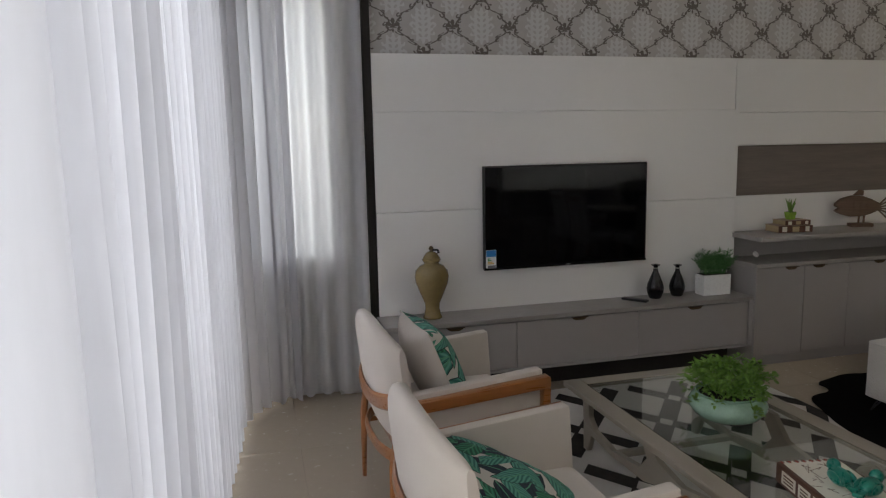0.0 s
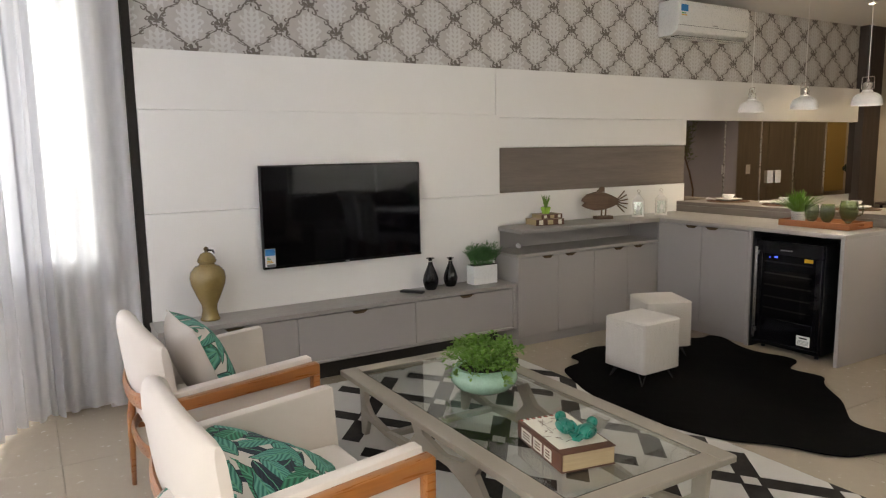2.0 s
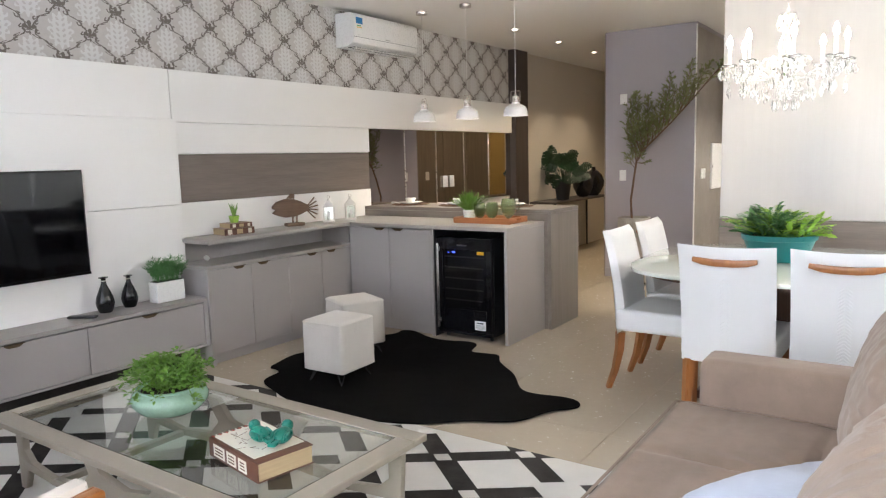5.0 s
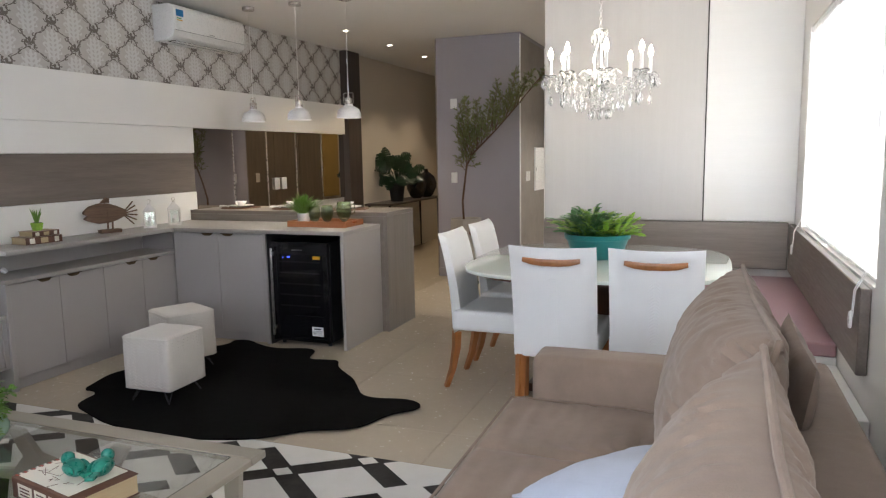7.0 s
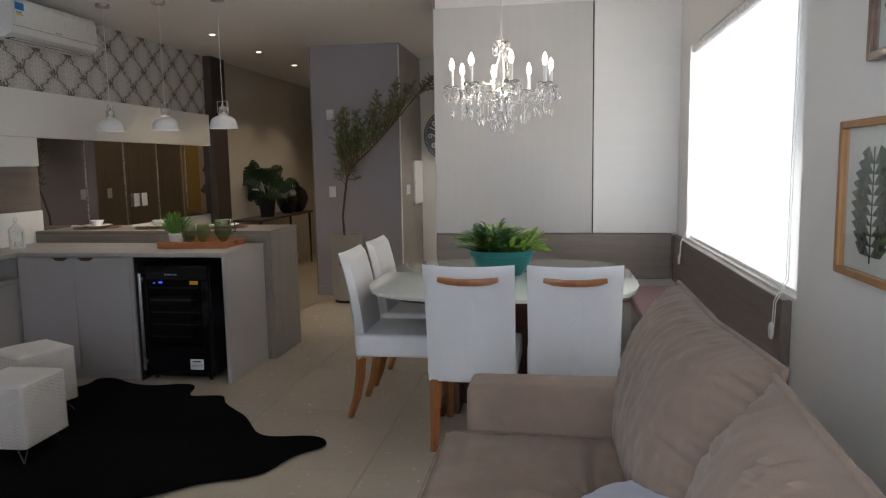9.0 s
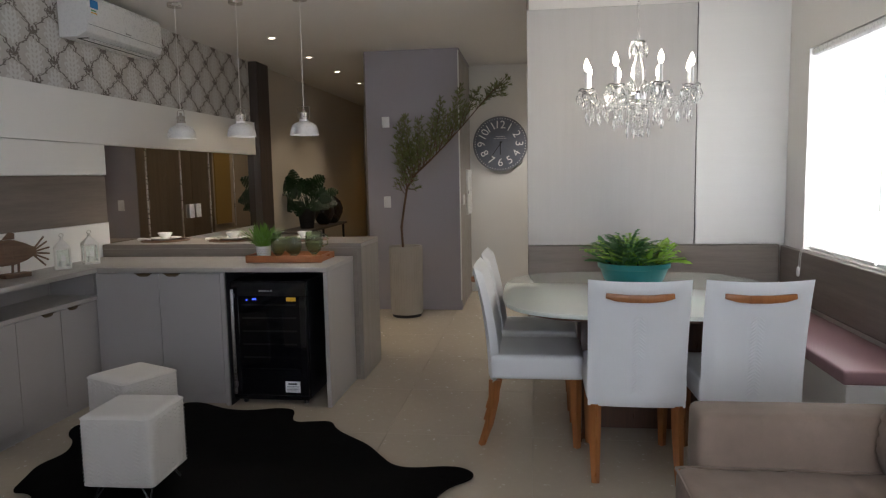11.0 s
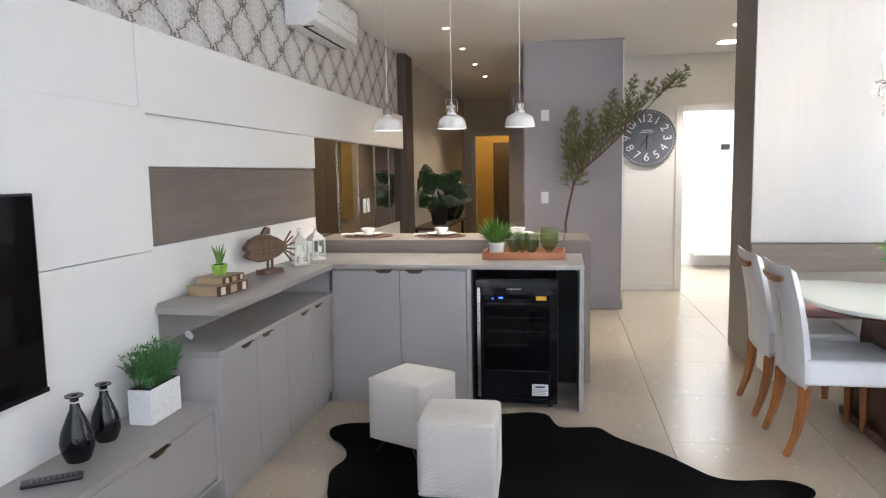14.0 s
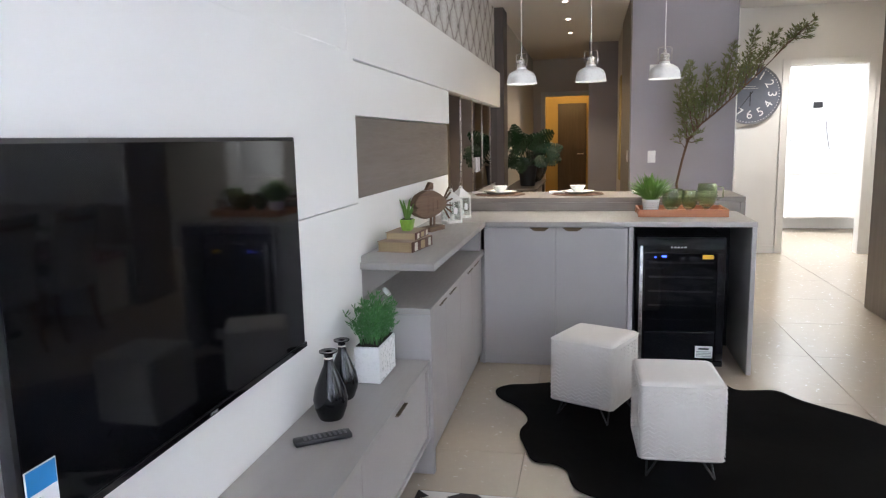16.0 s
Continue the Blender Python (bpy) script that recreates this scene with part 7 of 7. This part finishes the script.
def side_plate(x, z, y, w, h, label, face=-1, material="white_plastic", name="light_switch"):
    p = thing(name, (x, y, z), label, "switch", "wall plates")
    ya, yb = sorted((y, y + face * 0.010))
    part("plate", box(x - w / 2, x + w / 2, ya, yb, z - h / 2, z + h / 2, 0.003, 2), material, p)
    yc, yd = sorted((y + face * 0.0103, y + face * 0.0125))
    part("insert", box(x - w * 0.25, x + w * 0.25, yc, yd, z - h * 0.3, z + h * 0.3, 0.001), material, p)


plate("light_switch", 2.843, 1.977, "white wall plate high on the grey column", h=0.11, w=0.08)
plate("light_switch", 2.846, 1.146, "white wall switch on the grey column")
side_plate(8.05, 1.15, 2.0725, 0.07, 0.11, "white switch on the cement wall")
side_plate(8.15, 1.15, 2.0725, 0.07, 0.11, "white switch on the cement wall")
mb = thing("meter_box", (8.66, 2.05, 1.22), "flat white electrical panel door on the cement wall", "electrical panel")
part("door", box(8.42, 8.90, 2.050, 2.0725, 0.965, 1.475, 0.004), "white_plastic", mb)
part("latch", box(8.43, 8.445, 2.046, 2.0495, 1.20, 1.24, 0.001), "grey_ink", mb)

# wall clock
wc = thing("wall_clock", (8.95, 1.71, 1.775), "round slate-blue wall clock with white numerals", "clock")
R = 0.325
CM = Matrix.Translation((8.969, 1.71, 1.775)) @ FACE_WEST


def face_part(name, bm, mt, label=""):
    bm.transform(CM)
    return part(name, bm, mt, wc, label)


face_part("rim", lathe([(R - 0.012, 0.004), (R, 0.004), (R, 0.030), (R - 0.012, 0.030), (R - 0.014, 0.026)], 0, 0, 64), "grey_ink", "thin dark metal rim")
face_part("face", lathe([(0, 0.002), (R - 0.0125, 0.002), (R - 0.0125, 0.020), (0, 0.020)], 0, 0, 64), "clock")
for k in range(60):
    a = 2 * math.pi * k / 60
    b = lathe([(0, 0.0201), (0.0055, 0.0201), (0.0055, 0.0215), (0, 0.0215)], (R - 0.025) * math.sin(a), (R - 0.025) * math.cos(a), 8)
    face_part("minute_dot", b, "white_plastic")
for k in range(1, 13):
    a = 2 * math.pi * k / 12
    m = CM @ Matrix.Translation((0.222 * math.sin(a), 0.222 * math.cos(a), 0.0205)) @ Matrix.Rotation(-a if k in (11, 12, 1, 2, 10, 3, 9) else -a + math.pi * (1 if k in (4, 5, 6, 7, 8) else 0), 4, "Z")
    words(str(k), 0.132, m, "numeral", wc, "white_plastic")
face_part("hour_pointer", prism([(-0.007, 0.03), (0.007, 0.03), (0.004, -0.13), (-0.004, -0.13)], 0.0225, 0.024), "black_plastic").data.name = "pointer"
b = prism([(-0.005, 0.04), (0.005, 0.04), (0.003, -0.20), (-0.003, -0.20)], 0.0245, 0.026)
b.transform(Matrix.Rotation(radians(-36), 4, "Z"))
face_part("minute_pointer", b, "black_plastic")
for k, w in enumerate((0.11, 0.15)):
    face_part("lettering_bar", box(-w / 2, w / 2, 0.085 - k * 0.022, 0.091 - k * 0.022, 0.0202, 0.0208, 0), "grey_ink").active_material = M["steel"]

# hall console with its things
co_ = thing("console_table", (9.5, 4.22, 0), "slim black console table in the hall", "console table")
part("top", box(8.55, 10.45, 4.03, 4.41, 0.75, 0.778, 0.003), "dark_wood", co_)
for x in (8.62, 10.38):
    for y in (4.07, 4.37):
        part("leg", tube([(x, y, 0.749), (x + (0.02 if x > 9 else -0.02), y, 0.0)], [0.018, 0.011], 8), "black_plastic", co_)
mo = thing("monstera", (9.10, 4.18, 0.7785), "dark green monstera in a black pot on the hall console", "plant")
part("pot", lathe([(0, 0.779), (0.085, 0.779), (0.115, 1.02), (0.118, 1.03), (0.108, 1.03), (0.105, 1.0), (0, 1.0)], 9.10, 4.18, 32), "black_matt", mo)
part("soil", lathe([(0, 1.004), (0.104, 1.004), (0.104, 1.0005), (0, 1.0005)], 9.10, 4.18, 20), "soil", mo)
rng = random.Random(4)


def split_leaf(bm, base, direction, size, facing):
    """A broad heart-shaped leaf, cut between its ribs, its face turned to facing."""
    d = Vector(direction).normalized()
    s = d.cross(Vector(facing)).normalized()
    u = s.cross(d)
    base = Vector(base)
    n = 6
    wide = (0.30, 0.46, 0.50, 0.46, 0.36, 0.22, 0.05)
    for sg in (-1, 1):
        for k in range(n):
            a = base + d * size * k / n
            b_ = base + d * size * (k + 1) / n
            t0 = base + d * size * (k / n - 0.02 + 0.10 * k / n) + s * sg * size * wide[k] - u * 0.06 * size
            t1 = base + d * size * ((k + 0.74) / n + 0.10 * k / n) + s * sg * size * (wide[k] * 0.4 + wide[k + 1] * 0.6) - u * 0.06 * size
            m0 = (a + t0) / 2 + u * 0.03 * size
            m1 = (b_ + t1) / 2 + u * 0.03 * size
            vs = [bm.verts.new(v) for v in (a, m0, t0, t1, m1, b_)]
            bm.faces.new((vs[0], vs[1], vs[4], vs[5]))
            bm.faces.new((vs[1], vs[2], vs[3], vs[4]))


bl2, bs = bmesh.new(), bmesh.new()
for k in range(26):
    a = math.pi * (k + 0.5) / 26 * 1.3 - 0.48
    r = rng.uniform(0.06, 0.26)
    p = Vector((9.02 + rng.uniform(-0.14, 0.12), 4.16 - 0.95 * r * math.cos(a), 1.12 + 1.0 * r * math.sin(a) + 0.04))
    p.y = min(p.y, 4.36)
    tube([(9.10, 4.18, 1.0), (9.06, (4.18 + p.y) / 2, 1.04 + (p.z - 1.04) * 0.6), p], [0.006, 0.005, 0.004], 5, bm=bs)
    d = Vector((rng.uniform(-0.3, 0.1), -math.cos(a) + rng.uniform(-0.3, 0.3), math.sin(a) * 0.7 - 0.25 + rng.uniform(-0.3, 0.3)))
    if p.y > 4.2:
        d.y = min(d.y, 0.1)
    split_leaf(bl2, p, d, rng.uniform(0.14, 0.20), (-1, rng.uniform(-0.7, 0.3), rng.uniform(0.0, 0.8)))
part("stems", bs, "leaf_dark", mo)
part("leaves", bl2, "leaf_dark", mo, "large split leaves", smooth=False)
for x, y, s in ((9.80, 4.18, 1.0), (10.14, 4.16, 1.06)):
    solid("round_vase", lathe([(r * s, 0.7785 + z * s) for r, z in [(0, 0), (0.06, 0), (0.10, 0.04), (0.145, 0.14), (0.15, 0.20), (0.12, 0.29), (0.06, 0.345), (0.03, 0.36), (0.028, 0.39), (0.036, 0.40), (0.026, 0.40), (0.02, 0.36), (0, 0.35)]], x, y, 32), "black_gloss", (x, y, 0.7785), "large glossy black round vase on the hall console", "vase", "hall vases")

# hall wall pieces that the mirror shows
for x in (6.560, 6.690):
    side_plate(x, 1.135, 4.4140, 0.085, 0.125, "white power socket plate mounted on the bronze mirror", -1)
side_plate(7.97, 1.15, 3.0635, 0.075, 0.115, "white switch on the walnut hall wall", 1)
ap = thing("lit_picture", (9.88, 3.07, 1.35), "tall picture of amber leaf shapes, lit warmly", "picture")
part("panel", box(9.66, 10.10, 3.0495, 3.070, 0.80, 2.1, 0.002), "yellow_wall", ap)
for k in range(4):
    z = 0.88 + k * 0.31
    part("oval", lathe([(0, 0), (0.16, 0), (0.16, 0.004), (0, 0.004)], 0, 0, 28, squash=1.35), "yellow", ap).matrix_local = pose(9.88 - BASE[ap].x, 3.0705 - BASE[ap].y, z - BASE[ap].z, -90, 0, 0)

# ceiling downlights


def downlight(x, y, r=0.038, square=False, label="small round recessed downlight, lit"):
    d = thing("downlight", (x, y, CEIL), label, "downlight", "square kitchen downlights" if square else "hall downlights")
    if square:
        part("frame", box(x - 0.10, x + 0.10, y - 0.10, y + 0.10, CEIL - 0.008, CEIL - 0.0005, 0.002), "white_plastic", d)
        part("diffuser", box(x - 0.085, x + 0.085, y - 0.085, y + 0.085, CEIL - 0.0105, CEIL - 0.0085, 0.001), "led", d)
    else:
        part("frame", lathe([(r, CEIL - 0.006), (r + 0.012, CEIL - 0.006), (r + 0.013, CEIL - 0.0005), (r, CEIL - 0.0005)], x, y, 24), "white_plastic", d)
        part("diffuser", lathe([(0, CEIL - 0.004), (r - 0.001, CEIL - 0.004), (r - 0.001, CEIL - 0.001), (0, CEIL - 0.001)], x, y, 24), "led", d)


for x in (6.88, 7.95, 9.03, 10.12):
    downlight(x, 3.70, 0.027)
downlight(8.25, 1.00, square=True, label="square recessed downlight, lit")
downlight(7.38, 1.11)

# pictures on the south wall


def picture(x0, x1, z0, z1, label, kind):
    f = thing("framed_picture", ((x0 + x1) / 2, -0.44, (z0 + z1) / 2), label, "picture", "framed leaf prints")
    mt = {"oak": "art_wood", "dark": "table_wood", "pale": "white_plastic"}[kind]
    t = 0.022 if kind != "pale" else 0.012
    for nm, b in (("frame_side", box(x0, x0 + t, -0.4595, -0.425, z0, z1, 0.002)), ("frame_side", box(x1 - t, x1, -0.4595, -0.425, z0, z1, 0.002)),
                  ("frame_end", box(x0 + t + 0.0003, x1 - t - 0.0003, -0.4595, -0.425, z0, z0 + t, 0.002)), ("frame_end", box(x0 + t + 0.0003, x1 - t - 0.0003, -0.4595, -0.425, z1 - t, z1, 0.002))):
        part(nm, b, mt, f)
    part("backing", box(x0 + t, x1 - t, -0.4585, -0.450, z0 + t, z1 - t, 0), "paper" if kind != "pale" else "white_plastic", f).active_material = M["white_wood"]
    xm = (x0 + x1) / 2
    b = bmesh.new()
    if kind == "pale":
        for k in range(7):
            for s in (-1, 1):
                x = x0 + 0.03 + k * (x1 - x0 - 0.06) / 6
                tube([(x + s * 0.02 * math.cos(n * 0.9), -0.4485, z0 + 0.03 + n * (z1 - z0 - 0.06) / 14) for n in range(15)], 0.0014, 4, bm=b)
        part("print", b, "steel", f, "pale grey line pattern")
    else:
        n = 3 if kind == "dark" else 1
        for q in range(n):
            xc = xm + (q - (n - 1) / 2) * 0.175
            for k in range(10):
                for s in (-1, 1):
                    zc = z0 + 0.07 + k * (z1 - z0 - 0.17) / 10
                    ln = (0.145 if kind == "oak" else 0.085) * math.sin(math.pi * (k + 3) / 14) ** 0.7
                    v = [b.verts.new((xc + s * a_ * ln, -0.4485, zc + c)) for a_, c in ((0, 0), (0.45, 0.052), (1.0, 0.034), (0.62, 0.002))]
                    b.faces.new(v)
            tube([(xc, -0.448, z0 + 0.05), (xc, -0.448, z1 - 0.08)], 0.002, 4, bm=b)
        part("print", b, "leaf_dark" if kind == "oak" else "leaf_olive", f, "printed palm leaf", smooth=False)
    ob = part("glazing", box(x0 + t, x1 - t, -0.436, -0.434, z0 + t, z1 - t, 0), "glass", f)
    ob.visible_shadow = False


picture(2.345, 2.745, 1.06, 1.525, "monstera leaf print in a light oak frame", "oak")
picture(1.80, 2.325, 1.035, 1.53, "pale abstract line print in a thin white frame", "pale")
picture(2.00, 2.585, 1.685, 2.25, "palm leaf print in a dark brown frame", "dark")

# on the coffee table
CT = 0.3505
bp = thing("leafy_bowl", (1.90, 2.68, CT), "celadon ceramic bowl of leafy green plants on the glass table", "plant")
part("bowl", lathe([(r, CT + z) for r, z in [(0, 0), (0.09, 0), (0.13, 0.022), (0.155, 0.055), (0.156, 0.075), (0.143, 0.098), (0.128, 0.108), (0.132, 0.116), (0.126, 0.118), (0.116, 0.106), (0, 0.10)]], 1.90, 2.68, 44), "celadon", bp)
part("soil", lathe([(0, CT + 0.106), (0.114, CT + 0.106), (0.114, CT + 0.1012), (0, CT + 0.1012)], 1.90, 2.68, 24), "soil", bp)
rng = random.Random(6)
b, b2_ = bmesh.new(), bmesh.new()
for k in range(150):
    a = rng.uniform(0, 6.283)
    r = 0.17 * rng.uniform(0.05, 1) ** 0.7
    h = rng.uniform(0.02, 0.13) * (1 - 0.4 * (r / 0.17) ** 2) if r < 0.14 else rng.uniform(-0.04, 0.09)
    p = Vector((1.90 + r * math.cos(a), 2.68 + r * math.sin(a), CT + 0.115 + h))
    tube([(1.90 + 0.4 * r * math.cos(a), 2.68 + 0.4 * r * math.sin(a), CT + 0.10), (1.90 + 0.75 * r * math.cos(a), 2.68 + 0.75 * r * math.sin(a), CT + 0.13 + max(h, 0) * 0.7), p], 0.0014, 3, bm=b2_)
    for q in range(11):
        d = (rng.uniform(-1, 1), rng.uniform(-1, 1), rng.uniform(-0.3, 0.9))
        leaf_at(b, p + Vector(d) * 0.014, d, rng.uniform(0.018, 0.030), rng.uniform(0.012, 0.018), 0.3, 0.2)
part("leaves", b, "leaf", bp, smooth=False)
part("stems", b2_, "leaf", bp)

BM = pose(1.775, 1.975, CT, 0, 0, -101)
bk = book("book", BM, 0.335, 0.215, 0.068, "brown_cover", "thick illustrated book with a striped edge on the glass table")
part("cover_print", box(-0.155, 0.125, -0.095, 0.100, 0.0682, 0.0690, 0), "paper", bk, "cream illustrated cover")
for k in range(16):
    part("stripe", box(-0.166, -0.150, -0.100 + k * 0.0128, -0.0935 + k * 0.0128, 0.0692, 0.0700, 0), "red_cover" if k % 2 == 0 else "paper", bk)
b = bmesh.new()
rng = random.Random(14)
for k in range(14):
    x, y = rng.uniform(-0.13, 0.05), rng.uniform(-0.08, 0.08)
    tube([(x, y, 0.0692), (x + rng.uniform(-0.03, 0.04), y + rng.uniform(-0.03, 0.03), 0.0692), (x + rng.uniform(-0.06, 0.07), y + rng.uniform(-0.04, 0.04), 0.0692)], 0.0009, 4, bm=b)
part("line_drawing", b, "brown_cover", bk)
for x0, x1 in ((-0.13, -0.05), (-0.035, 0.03), (0.045, 0.10)):
    part("spine_panel", box(x0, x1, -0.1120, -0.1112, 0.012, 0.056, 0), "paper", bk, "cream spine lettering panel")
    for k in range(3):
        part("spine_bar", box(x0 + 0.012, x1 - 0.012, -0.1127, -0.1122, 0.020 + k * 0.011, 0.025 + k * 0.011, 0), "brown_cover", bk)


def bird(x, y, z, turn, label):
    b = bmesh.new()
    bmesh.ops.create_uvsphere(b, u_segments=20, v_segments=12, radius=1, matrix=Matrix.Translation((0, 0, 0.028)) @ Matrix.Diagonal((0.048, 0.030, 0.027, 1)))
    bmesh.ops.create_uvsphere(b, u_segments=16, v_segments=10, radius=0.021, matrix=Matrix.Translation((0.036, 0, 0.050)))
    bmesh.ops.create_cone(b, cap_ends=True, segments=8, radius1=0.006, radius2=0.001, depth=0.018, matrix=Matrix.Translation((0.062, 0, 0.050)) @ Matrix.Rotation(radians(90), 4, "Y"))
    join(b, prism([(-0.035, -0.012), (-0.085, -0.014), (-0.088, 0.014), (-0.035, 0.012)], 0.018, 0.030, "z", 0.003))
    for s in (-1, 1):
        bmesh.ops.create_uvsphere(b, u_segments=12, v_segments=8, radius=1, matrix=Matrix.Translation((-0.012, s * 0.026, 0.032)) @ Matrix.Diagonal((0.036, 0.009, 0.016, 1)))
    o = solid("ceramic_bird", b, "teal_bird", (0, 0, 0), label, "figurine", "turquoise birds")
    o.matrix_world = pose(x, y, z, 0, 0, turn)


bird(1.765, 1.965, CT + 0.0705, 75, "turquoise ceramic bird on the book")
bird(1.80, 1.885, CT + 0.0705, 20, "turquoise ceramic bird on the book beside another")

floor_tiles()
